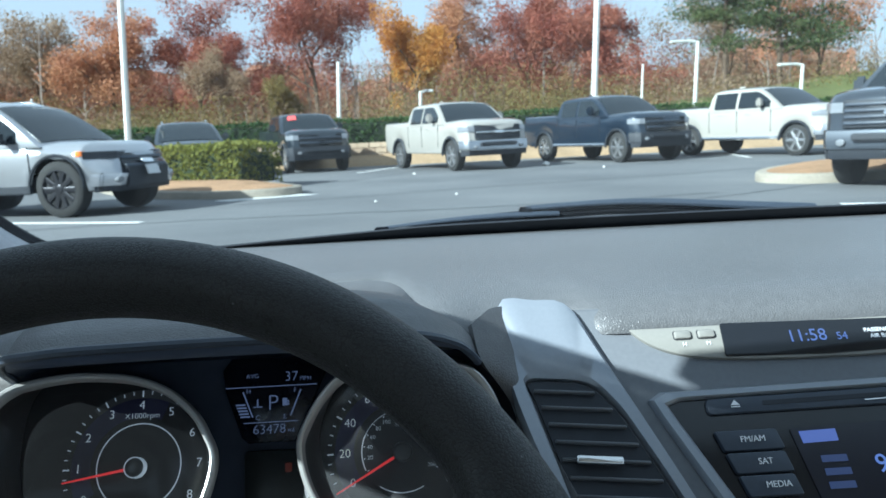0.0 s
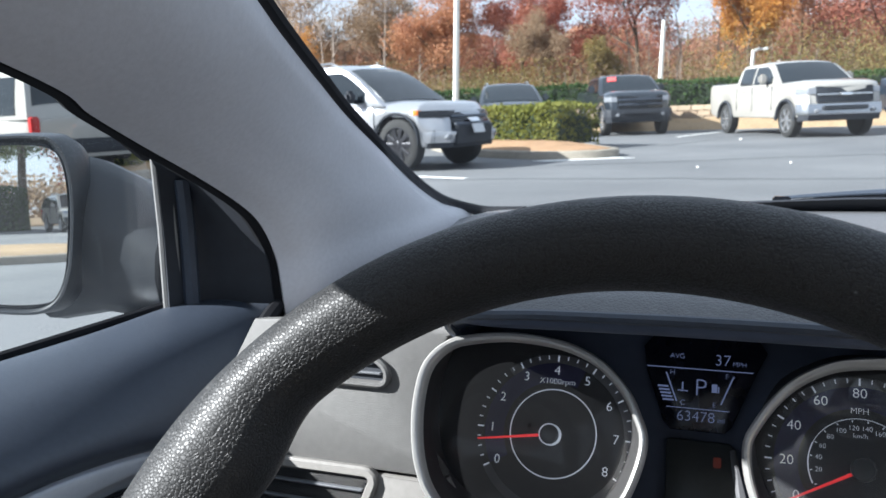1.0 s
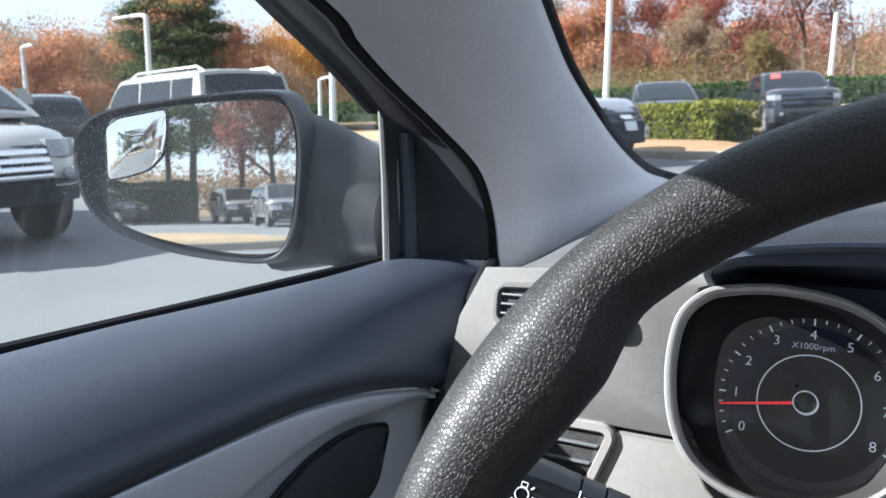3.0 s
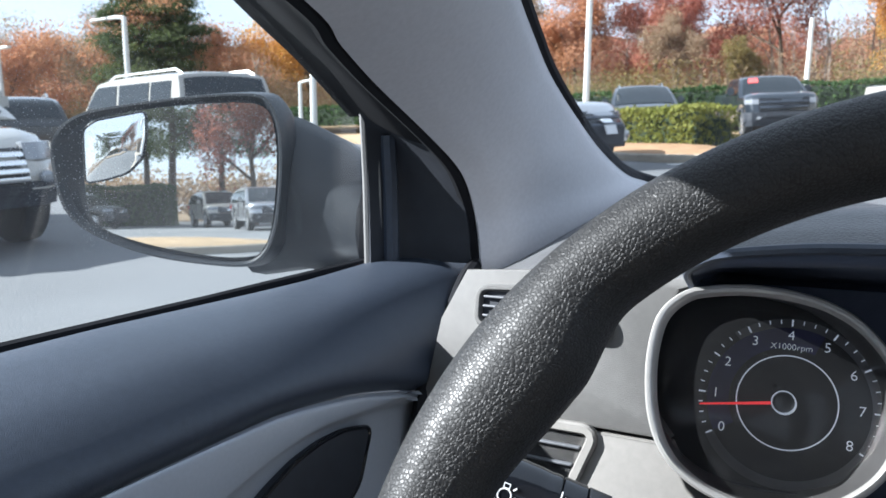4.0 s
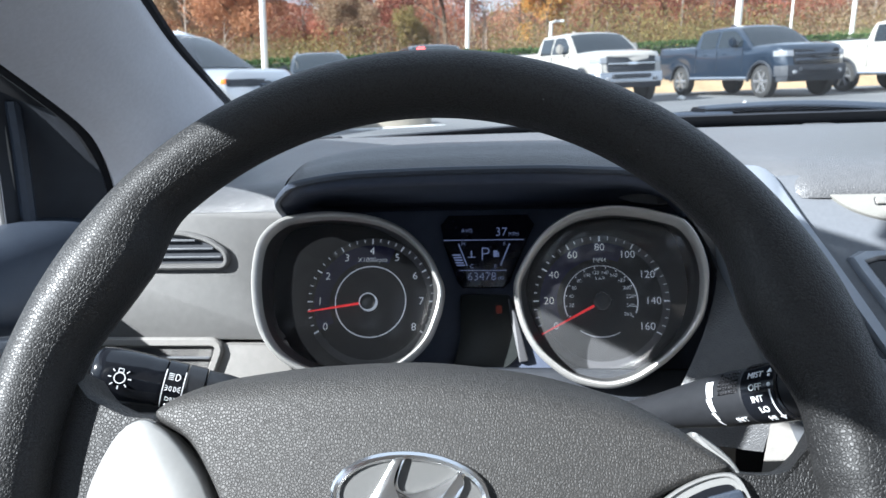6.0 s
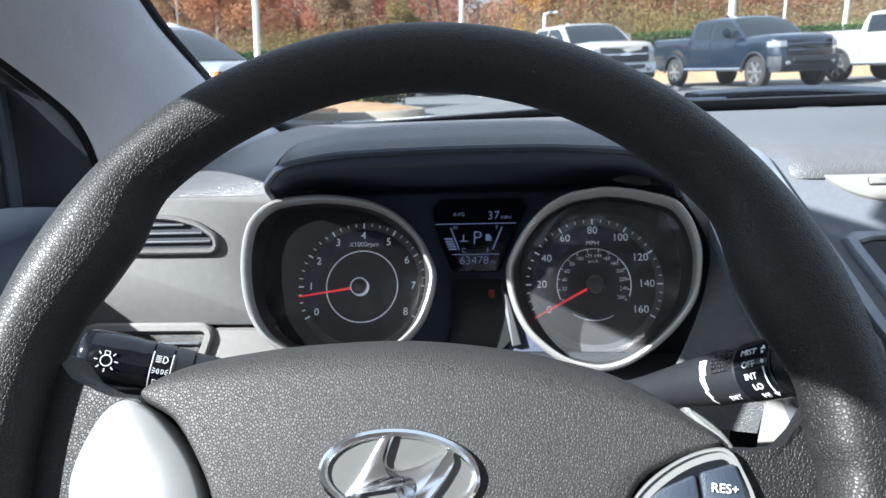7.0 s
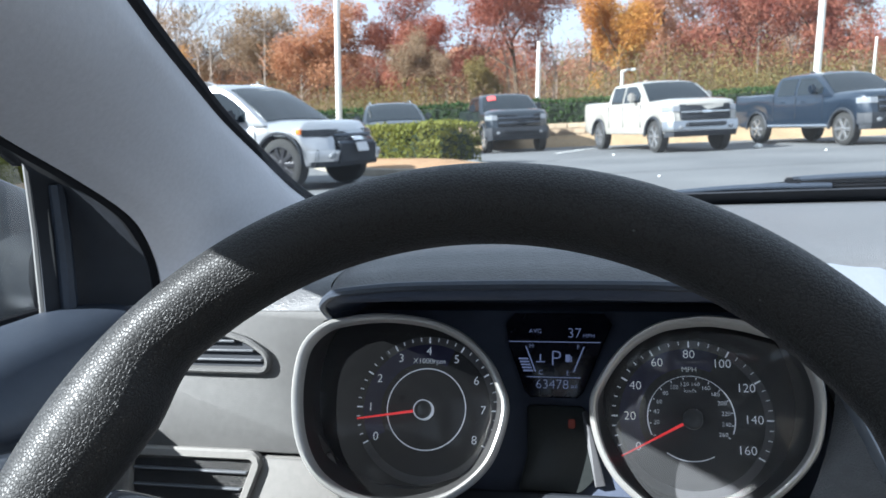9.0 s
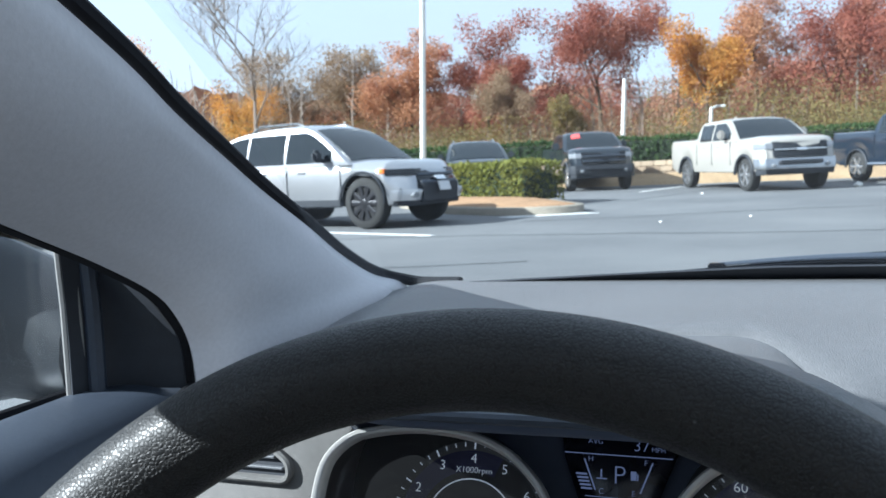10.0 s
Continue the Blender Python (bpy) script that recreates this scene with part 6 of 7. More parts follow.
def branches(base, height, spread, girth, levels, forks, rnd, lean=0.25):
    """A tapered trunk with limbs: the bmesh and the tips."""
    bm, tips = bmesh.new(), []

    def grow(p, d, length, r, lev):
        pts, q = [p], p
        for k in range(4):
            d = (d + Vector((rnd.uniform(-1, 1), rnd.uniform(-1, 1), rnd.uniform(-0.2, 0.5))) * (0.06 if lev == 0 else 0.16)).normalized()
            q = q + d * length / 4
            pts.append(q)
        tube(pts, [r * (1 - 0.55 * i / 4) for i in range(5)], 7 if lev == 0 else 5, bm=bm)
        if lev >= levels:
            tips.append((q, d))
            tips.append((pts[3], d))
            return
        for k in range(forks):
            at = pts[-1] if k == 0 else pts[2 + (k % 3)]
            side = Vector((rnd.uniform(-1, 1), rnd.uniform(-1, 1), rnd.uniform(0.1, 0.7))).normalized()
            nd = (d * (1 - spread) + side * spread).normalized()
            grow(at, nd, length * rnd.uniform(0.55, 0.75), r * 0.5, lev + 1)

    grow(Vector(base), Vector((0, 0, 1)), height, girth, 0)
    return bm, tips


def tree(name, x, y, height, width, mat, leaves, size, label, seed, bark=BARK, bare=0.0, levels=2, group="trees"):
    rnd = random.Random(seed)
    z0 = ground_z(x, y) - 0.1
    t = thing(name, (x, y, z0), label, "tree", group)
    bm, tips = branches((x, y, z0), height * 0.42, 0.60, height * (0.011 if "bare" in name else 0.018), levels, 5, rnd)
    part("trunk", bm, bark, t)
    if leaves:
        c = np.array([p for p, d in tips])
        mid = np.array([x, y, z0 + height * 0.62])
        c = mid + (c - mid) * np.array([width / max(1e-3, np.ptp(c[:, 0])), width / max(1e-3, np.ptp(c[:, 1])), height * 0.66 / max(1e-3, np.ptp(c[:, 2]))])
        core = leaves * 2 // 5
        k = rng.integers(0, len(c), leaves - core)
        r = np.clip(rng.normal(size=(leaves - core, 3)), -1.6, 1.6) * np.array([width * 0.085, width * 0.085, height * 0.06])
        clumps = mid + rng.normal(size=(26, 3)) * np.array([width * 0.20, width * 0.20, height * 0.15])
        r2 = clumps[rng.integers(0, 26, core)] + np.clip(rng.normal(size=(core, 3)), -1.6, 1.6) * np.array([width * 0.06, width * 0.06, height * 0.045])
        under(leaf_mesh("crown", np.concatenate([c[k] + r, r2]), size, mat), t)
    return t


def pine(x, y, height, seed, low=0.35, label="tall green pine with a bare lower trunk"):
    rnd = random.Random(seed)
    z0 = ground_z(x, y) - 0.1
    t = thing("pine_tree", (x, y, z0), label, "pine tree", "pines")
    bm = bmesh.new()
    top = Vector((x + rnd.uniform(-0.4, 0.4), y, z0 + height))
    base = Vector((x, y, z0))
    tube([base.lerp(top, k / 6) + Vector((rnd.uniform(-0.1, 0.1), 0, 0)) for k in range(7)], [height * 0.016 * (1 - 0.13 * k) for k in range(7)], 7, bm=bm)
    cs = []
    for k in range(36):
        f = low + (1 - low) * rnd.random()
        a = rnd.uniform(0, 2 * math.pi)
        ln = height * 0.30 * (1.12 - f) * rnd.uniform(0.5, 1.2) + 0.5
        p = base.lerp(top, f)
        e = p + Vector((math.cos(a) * ln, math.sin(a) * ln, ln * rnd.uniform(-0.05, 0.3)))
        tube([p, p.lerp(e, 0.5) + Vector((0, 0, 0.1)), e], [height * 0.004, height * 0.003, 0.01], 5, bm=bm)
        for q in (0.55, 0.75, 0.95):
            cs.append((p.lerp(e, q), 0.25 + ln * 0.16))
    part("trunk", bm, BARK, t)
    pts = np.concatenate([np.array(c) + rng.normal(size=(120, 3)) * np.array([s * 1.15, s * 1.15, s * 0.30]) for c, s in cs])
    under(leaf_mesh("crown", pts, 0.105, PINE, 3.0), t)
    return t


# distinct trees along the wood's edge
tree("maple_tree", -7.6, 61, 11.5, 9.5, RED, 28402, 0.127, "dark red maple standing before the wood", 3)
tree("maple_tree", 0.2, 57, 7.8, 4.6, GOLD, 22942, 0.112, "bright orange-gold tree before the wood", 4)
tree("oak_tree", 3.6, 63, 10.6, 6.5, RUST, 16385, 0.120, "russet oak with thin leaves", 5)
tree("oak_tree", 9.0, 62, 10.2, 9.0, RED, 25127, 0.127, "wide dull red oak", 6)
tree("oak_tree", 33.0, 63, 11.5, 9.0, RUST, 14000, 0.13, "tall rusty oak beyond the pines", 31)
tree("oak_tree", 27.0, 67, 10.0, 8.0, BROWN, 9000, 0.13, "thin brown oak beyond the pines", 32)
tree("oak_tree", -38.0, 66, 9.8, 9.0, BROWN, 14000, 0.13, "brown half-bare oak before the wood", 33)
tree("bare_tree", 19.0, 70, 10.5, 7.0, BROWN, 900, 0.09, "hazy bare tree in the wood's edge", 34, PALE_BARK, levels=3)
tree("bare_tree", 14.5, 72, 9.5, 6.0, BROWN, 900, 0.09, "hazy bare tree in the wood's edge", 35, PALE_BARK, levels=3)
tree("oak_tree", 14.0, 58, 8.2, 6.5, RED, 19665, 0.120, "dull red oak at the wood's edge", 12)
tree("oak_tree", -16.8, 62, 9.6, 7.0, RED, 21850, 0.127, "rusty red oak before the wood", 8)
tree("oak_tree", -23.5, 62, 9.0, 6.5, RUST, 20757, 0.127, "orange-brown oak before the wood", 9)
tree("oak_tree", -31.0, 66, 9.4, 9.0, BROWN, 20757, 0.127, "brown oak before the wood", 10)
tree("young_tree", -7.8, 46, 3.4, 1.9, OLIVE, 8191, 0.075, "small olive-gold young tree", 11)
tree("young_tree", -13.5, 55, 5.4, 4.0, BROWN, 10925, 0.090, "small brown tree by the wood", 13)
tree("bare_tree", -24.5, 39, 13.0, 7.0, BROWN, 655, 0.056, "tall bare grey tree with fine twigs", 14, PALE_BARK, levels=4)
tree("young_tree", -30.0, 46, 5.6, 4.0, GOLD, 8191, 0.082, "orange young tree beside the bare tree", 15)
tree("oak_tree", -44.0, 40, 9.0, 7.5, RUST, 19665, 0.120, "orange oak beyond the parked cars", 16)
tree("oak_tree", -38.5, 46, 8.4, 5.5, GOLD, 13000, 0.112, "golden oak beyond the parked cars", 17)
tree("oak_tree", -58.0, 33, 9.8, 9.0, BROWN, 20000, 0.120, "tan oak beyond the parked cars", 19)
tree("oak_tree", -57.0, 42, 10.0, 9.0, BROWN, 20000, 0.120, "tan oak beyond the parked cars", 36)
tree("oak_tree", -51.5, 31, 7.4, 7.5, RUST, 14000, 0.120, "red-orange tree beyond the parked cars", 18)
pine(21.5, 54, 15.0, 20, 0.36)
pine(23.6, 50, 13.5, 21, 0.22)
pine(-46.5, 38.5, 9.6, 22, 0.3)
pine(-44.5, 35, 8.8, 23, 0.3)
pine(-42, 36.5, 9.2, 24, 0.3)
# trees behind the car, for the mirrors
for k, (x, y, h) in enumerate(((-6.2, -52, 15), (-9.0, -50, 17), (-11.5, -55, 15), (-14.5, -47, 14), (-18.5, -52, 15), (-21.5, -50, 13))):
    pine(x, y, h, 40 + k, 0.30, "tall pine behind the lot")
tree("oak_tree", -3.6, -42, 11.5, 5.5, RED, 19665, 0.105, "dull red oak behind the lot", 50)
tree("oak_tree", 0.5, -45, 10.0, 6.0, RUST, 16385, 0.105, "rusty oak behind the lot", 51)

# the wood: trunks and leaves nobody could count
def wood(name, spots, mat, size, label):
    pts = np.concatenate([np.array([x, y, z]) + np.clip(rng.normal(size=(n, 3)), -1.7, 1.7) * np.array([rx, 1.6, rz]) for x, y, z, rx, rz, n in spots])
    pts[:, 2] = np.maximum(pts[:, 2], 0.6)
    ob = leaf_mesh(name, pts, size, mat)
    return tagged(ob, label, "wood", kind="stuff")


def belt(n, x0, x1, y0, y1, z0, z1, rx, rz, leaves, curve=0.0):
    res = []
    for k in range(n):
        x = rng.uniform(x0, x1)
        res.append((x, rng.uniform(y0, y1) - curve * max(0.0, -x - 25), rng.uniform(z0, z1), rx * rng.uniform(0.6, 1.4), rz * rng.uniform(0.6, 1.4), leaves))
    return res


wood("wood_red", belt(26, -34, 30, 68, 82, 3.0, 6.0, 2.0, 1.7, 3400), RED, 0.125, "hazy red wood behind the lot")
wood("wood_rust", belt(40, -75, 40, 70, 86, 2.6, 6.0, 2.4, 1.7, 3400, 0.75), RUST, 0.125, "orange-brown wood behind the lot")
wood("wood_brown", belt(64, -80, 45, 72, 90, 2.4, 6.2, 2.6, 1.9, 3000, 0.75), BROWN, 0.125, "brown half-bare wood behind the lot")
wood("wood_green", belt(16, -80, 40, 84, 96, 2.5, 5.5, 3.0, 1.6, 700, 0.8), PINE, 0.34, "dark green pines deep in the wood")
wood("underbrush_brown", belt(54, -80, 45, 46, 64, 1.4, 3.0, 2.4, 0.8, 1800, 0.45), BROWN, 0.095, "brown underbrush below the wood")
wood("underbrush_olive", belt(84, -70, 40, 42, 60, 1.2, 3.2, 2.2, 0.8, 1700, 0.4), OLIVE, 0.09, "olive underbrush below the wood")
wood("wood_rear", [(rng.uniform(-45, 20), rng.uniform(-75, -60), rng.uniform(1.2, 3.0), 2.5, 0.8, 900) for k in range(36)], BROWN, 0.22, "brown wood behind the car")
bm = bmesh.new()
rnd = random.Random(5)
for k in range(170):
    x = rnd.uniform(-80, 45)
    y = rnd.uniform(60, 84) - 0.7 * max(0.0, -x - 25)
    h = rnd.uniform(6, 10.5)
    tube([(x, y, 0.4), (x + rnd.uniform(-0.3, 0.3), y, h * 0.5), (x + rnd.uniform(-0.8, 0.8), y, h)], [0.14, 0.09, 0.02], 4, bm=bm)
    for j in range(5):
        z = h * rnd.uniform(0.4, 0.9)
        e = Vector((rnd.uniform(-1.6, 1.6), rnd.uniform(-0.8, 0.8), rnd.uniform(0.6, 1.8)))
        tube([Vector((x, y, z)), Vector((x, y, z)) + e * 0.5 + Vector((0, 0, 0.1)), Vector((x, y, z)) + e], [0.05, 0.035, 0.012], 4, bm=bm)
tagged(part("wood_trunks", bm, PALE_BARK), "thin grey trunks and branches in the wood", "wood", kind="stuff")

# the far wood as one uneven mass behind the single trees
FAR_WOOD = material("far_wood", (0.2, 0.14, 0.1), 0.95, spec=0.05)
_b = FAR_WOOD.node_tree.nodes["Principled BSDF"]
_c = coords(FAR_WOOD)
_n1 = node(FAR_WOOD, "ShaderNodeTexNoise", Scale=0.11, Detail=3.0)
_n2 = node(FAR_WOOD, "ShaderNodeTexNoise", Scale=1.6, Detail=6.0)
link(FAR_WOOD, _c, _n1.inputs["Vector"])
link(FAR_WOOD, _c, _n2.inputs["Vector"])
_a = node(FAR_WOOD, "ShaderNodeMath")
_a.operation = "MULTIPLY_ADD"
_a.inputs[1].default_value = 0.55
link(FAR_WOOD, _n2.outputs["Fac"], _a.inputs[0])
link(FAR_WOOD, _n1.outputs["Fac"], _a.inputs[2])
_r = node(FAR_WOOD, "ShaderNodeValToRGB")
for _i, (_p, _k) in enumerate(((0.45, (0.10, 0.075, 0.055)), (0.65, (0.25, 0.17, 0.12)), (0.80, (0.30, 0.14, 0.09)), (1.0, (0.34, 0.25, 0.16)))):
    _e = _r.color_ramp.elements[_i] if _i < 2 else _r.color_ramp.elements.new(_p)
    _e.position, _e.color = _p, (*_k, 1)
link(FAR_WOOD, _a.outputs[0], _r.inputs["Fac"])
link(FAR_WOOD, _r.outputs["Color"], _b.inputs["Base Color"])
rows = []
for j in range(13):
    row = []
    for i in range(361):
        x = -125 + 0.5 * i
        y0 = 95 - 0.8 * max(0.0, -x - 25)
        top = 9.6 - 2.6 * math.exp(-(((x + 9) / 5.0) ** 2)) - 2.4 * step(14, 20, x) * step(40, 34, x) + 1.8 * noise.noise(Vector((x * 0.10, 3.1, 0))) + 1.1 * noise.noise(Vector((x * 0.5, 7.7, 0))) + 0.5 * noise.noise(Vector((x * 1.6, 1.7, 0)))
        z = top * j / 12
        row.append(Vector((x, y0 + 1.2 * noise.noise(Vector((x * 0.5, z * 0.6, 5))) + 2.2 * (j / 12) ** 2, z + 0.3)))
    rows.append(row)
tagged(part("backdrop", loft(rows), FAR_WOOD), "hazy brown and russet far wood", "wood", kind="structure")

# hedges
def hedge(name, a, b, wide, h, z0, leaves, size, mat, label, seed=1):
    """A clipped hedge from a to b: a lumpy core, dark as inner shade, under a skin of leaves."""
    a, b = Vector((*a, z0)), Vector((*b, z0))
    d = (b - a)
    n = Vector((-d.y, d.x, 0)).normalized()
    t = thing(name, a.lerp(b, 0.5), label, "hedge")
    rows = []
    steps = max(8, int(d.length / 0.6))
    for i in range(steps + 1):
        p = a + d * i / steps
        e = 0.82 + 0.06 * noise.noise(p * 0.9) - (0.18 if i in (0, steps) else 0.0)
        rows.append([p + n * wide * 0.5 * e * u + Vector((0, 0, h * v * e)) for u, v in ((-1, 0), (-1.02, 0.45), (-0.9, 0.92), (-0.5, 1.0), (0.5, 1.0), (0.9, 0.92), (1.02, 0.45), (1, 0))])
    # near-black core colour stands in for the shade between the leaves
    part("core", loft(rows, True, True), material(name + "_shaded_core", (0.012, 0.022, 0.008), 0.95), t)
    u = rng.uniform(0, 1, leaves)
    v = rng.uniform(-1.15, 1.15, leaves)
    out = []
    for uu, vv in zip(u, v):
        p = a + d * uu
        k = 0.92 + 0.10 * noise.noise(p * 0.9 + Vector((0, 0, vv)))
        if abs(vv) < 0.55:
            q = p + n * wide * 0.5 * (vv / 0.55) * 0.95 * k + Vector((0, 0, h * k))
        else:
            s = 1 if vv > 0 else -1
            q = p + n * wide * 0.5 * s * k + Vector((0, 0, h * (1.15 - abs(vv)) / 0.6 * k))
        out.append(q)
    for s in (0, 1):
        for k in range(leaves // 14):
            out.append(a + d * (s + (0.0 if s else 0.0)) + n * wide * 0.48 * rng.uniform(-1, 1) + Vector((0, 0, h * rng.uniform(0, 0.95))))
    c = np.array([tuple(q) for q in out]) + rng.normal(size=(len(out), 3)) * 0.035
    under(leaf_mesh("leaves", c, size, mat), t)
    return t


hedge("long_hedge", (-34, 30.6), (36, 30.6), 1.3, 0.98, 0.80, 26000, 0.10, HEDGE, "long clipped dark green hedge above the wall")
hedge("clipped_hedge", (-3.75, 17.0), (-7.6, 19.4), 1.5, 0.88, 0.14, 6500, 0.075, SHRUB, "clipped olive-green hedge on the island")
hedge("rear_hedge", (-14.0, -47.0), (-8.5, -46.0), 2.0, 2.4, 0.0, 5000, 0.14, HEDGE, "tall dark hedge behind the lot")
hedge("clipped_shrub", (-11.2, 10.4), (-12.6, 13.0), 1.6, 0.75, 0.12, 4000, 0.075, SHRUB, "clipped bright green shrubs on the island")

# ---- lamp posts (the ground leans a little, the posts do not) ----
POLE = grain(mottle(material("pole_paint", (0.62, 0.62, 0.60), 0.5, 0.2), 2, 0.85, 1.08, 20), 60, 0.2, 0.002, cells=False)
LEAN = math.tan(radians(2.8))


def post(x, y, height, thick, arm=0.0, z0=0.0, label="tall white steel lamp post"):
    p = thing("lamp_post", (x, y, z0), label, "lamp post", "lamp posts")
    top = Vector((x + LEAN * height, y, z0 + height))
    part("shaft", tube([Vector((x, y, z0)), Vector((x, y, z0)).lerp(top, 0.5), top], [thick, thick * 0.9, thick * 0.75], 8), POLE, p)
    part("footing", lathe(Matrix.Translation((x, y, z0)), [(thick * 2.4, -0.3), (thick * 2.4, 0.45), (thick * 2.2, 0.5), (0.01, 0.5)], 16), CONCRETE, p)
    if arm:
        part("bracket", tube([top + Vector((0, 0, -0.05)), top + Vector((arm * 0.5, 0, 0.02)), top + Vector((arm, 0, 0.02))], thick * 0.6, 6), POLE, p)
        part("lamp_head", box(top + Vector((min(arm, arm * 2), -0.15, -0.04)) - Vector((0.1, 0, 0)), top + Vector((max(arm, arm * 1.3), 0.15, 0.08)), 0.03), POLE, p)
    return p


post(-10.93, 29, 12.0, 0.13)
post(6.72, 30, 12.0, 0.13)
post(-3.95, 38, 4.7, 0.12, z0=0.0)
post(0.0, 36, 3.0, 0.10, 0.45, 0.0, "short white lamp post with a side lamp")
post(12.8, 35.8, 4.7, 0.11, -0.6, 0.0, "white lamp post with a side lamp")
post(16.7, 33.6, 3.3, 0.10, -0.5, 0.0, "short white lamp post with a side lamp")
post(11.5, 40, 4.1, 0.07, 0.0, 0.0, "thin white post beyond the hedge")
post(-34.7, 26.8, 6.6, 0.16, -1.2, 0.0, "white lamp post with twin lamps")
post(-49.9, 29.3, 6.3, 0.18, 1.0, 0.0, "distant white lamp post by the wood")
post(-19.9, 23.4, 3.3, 0.14, 0.0, 0.0, "short white post by the lot")
post(-22.3, 25.5, 2.7, 0.09, 0.7, 0.0, "short white lamp post with a side lamp")
post(-17.2, 35, 3.4, 0.06, 0.0, 0.0, "thin white post beyond the hedge")

# ---- parked vehicles ----
def paint(name, color, metal=0.0):
    return mottle(material(name, color, 0.28, metal, 1.0), 1.5, 0.93, 1.05, 60)


WHITE_PAINT = paint("white_paint", (0.335, 0.318, 0.288))
SILVER_PAINT = paint("silver_paint", (0.40, 0.405, 0.425), 0.6)
NAVY_PAINT = paint("navy_paint", (0.009, 0.018, 0.034), 0.2)
SLATE_PAINT = paint("slate_paint", (0.016, 0.022, 0.031), 0.2)
GREY_PAINT = paint("grey_paint", (0.048, 0.056, 0.070), 0.5)
CHROME_BUMPER = mottle(material("chrome_bumper", (0.42, 0.43, 0.45), 0.22, 0.9), 4, 0.85, 1.1)
BLACK_PAINT = paint("black_paint", (0.012, 0.013, 0.015), 0.1)
TYRE = grain(mottle(material("tyre", (0.018, 0.018, 0.018), 0.85), 6, 0.8, 1.3, 60), 90, 0.4, 0.004, cells=False)
ALLOY = mottle(material("alloy", (0.62, 0.62, 0.63), 0.25, 0.9), 6, 0.9, 1.05)
DARK_ALLOY = mottle(material("dark_alloy", (0.04, 0.04, 0.045), 0.3, 0.7), 6, 0.9, 1.1)
TINT = mottle(material("tinted_glass", (0.012, 0.016, 0.020), 0.03, spec=0.5), 2, 0.9, 1.1)
LAMP = mottle(material("headlamp_lens", (0.26, 0.27, 0.29), 0.08, 0.3), 6, 0.8, 1.1)
TAIL = mottle(material("tail_lens", (0.40, 0.02, 0.02), 0.15), 6, 0.8, 1.1)
ORANGE = mottle(material("marker_lens", (0.75, 0.20, 0.03), 0.2), 6, 0.9, 1.1)
PLATE = mottle(material("plate_face", (0.55, 0.55, 0.56), 0.5), 6, 0.9, 1.1)
STICKER = mottle(material("sticker_red", (0.75, 0.10, 0.09), 0.5), 6, 0.9, 1.1)
UNDER = mottle(material("underbody", (0.008, 0.008, 0.009), 0.9), 3, 0.8, 1.2)


def car_wheel(parent, x, y, r, wide, rim_mat, spokes, side):
    m = Matrix.Translation((x, y, r)) @ Matrix.Rotation(radians(-90 * side), 4, "X")
    w = wide / 2
    tyre = part("wheel", lathe(m, [(r * 0.66, -w), (r * 0.90, -w), (r * 0.98, -w * 0.8), (r, -w * 0.4), (r, w * 0.4), (r * 0.98, w * 0.8), (r * 0.90, w), (r * 0.70, w), (r * 0.66, w * 0.7)], 32), TYRE, parent, "black tyre on an alloy rim")
    part("rim", lathe(m, [(r * 0.68, w * 0.2), (r * 0.70, w * 0.92), (r * 0.655, w * 0.96), (r * 0.62, w * 0.55), (r * 0.2, w * 0.35), (0.01, w * 0.35)], 32), UNDER if rim_mat is ALLOY else DARK_ALLOY, tyre)
    bm = bmesh.new()
    for k in range(spokes):
        a = 2 * math.pi * k / spokes
        c, s = math.cos(a), math.sin(a)
        q = [(rr * c - e * s, rr * s + e * c) for rr, e in ((r * 0.10, -r * 0.09), (r * 0.64, -r * 0.10), (r * 0.64, r * 0.10), (r * 0.10, r * 0.09))]
        slab(m, q, w * 0.5, w * 0.93, 0.01, bm=bm)
    slab(m, circle(0, 0, r * 0.17, 18), w * 0.4, w * 0.98, 0.01, bm=bm)
    part("spokes", bm, rim_mat, tyre)
    bm = bmesh.new()
    loft([[m @ Vector((q * math.cos(t), q * math.sin(t), h)) for t in [2 * math.pi * j / 32 for j in range(32)]] for q, h in ((r * 0.705, w * 0.7), (r * 0.715, w * 0.98), (r * 0.66, w * 1.0), (r * 0.64, w * 0.8))], True, False, bm)
    part("rim_lip", bm, rim_mat, tyre)


def rake_nose(v, nose, z1, rake, W):
    """Leans the upper front back and rounds it in plan, body and fittings alike."""
    for ob in v.children_recursive:
        if ob.type != "MESH" or ob.name.startswith(("tyre", "rim", "wheel")):
            continue
        for a in ob.data.vertices:
            w = step(nose - 0.62, nose, a.co.x)
            if w > 0:
                f = min(1.0, abs(a.co.y) / W)
                a.co.x -= w * (rake * step(0.62, z1, a.co.z) + 0.06 * step(0.62, 0.38, a.co.z) + 1.1 * rake * f * f)


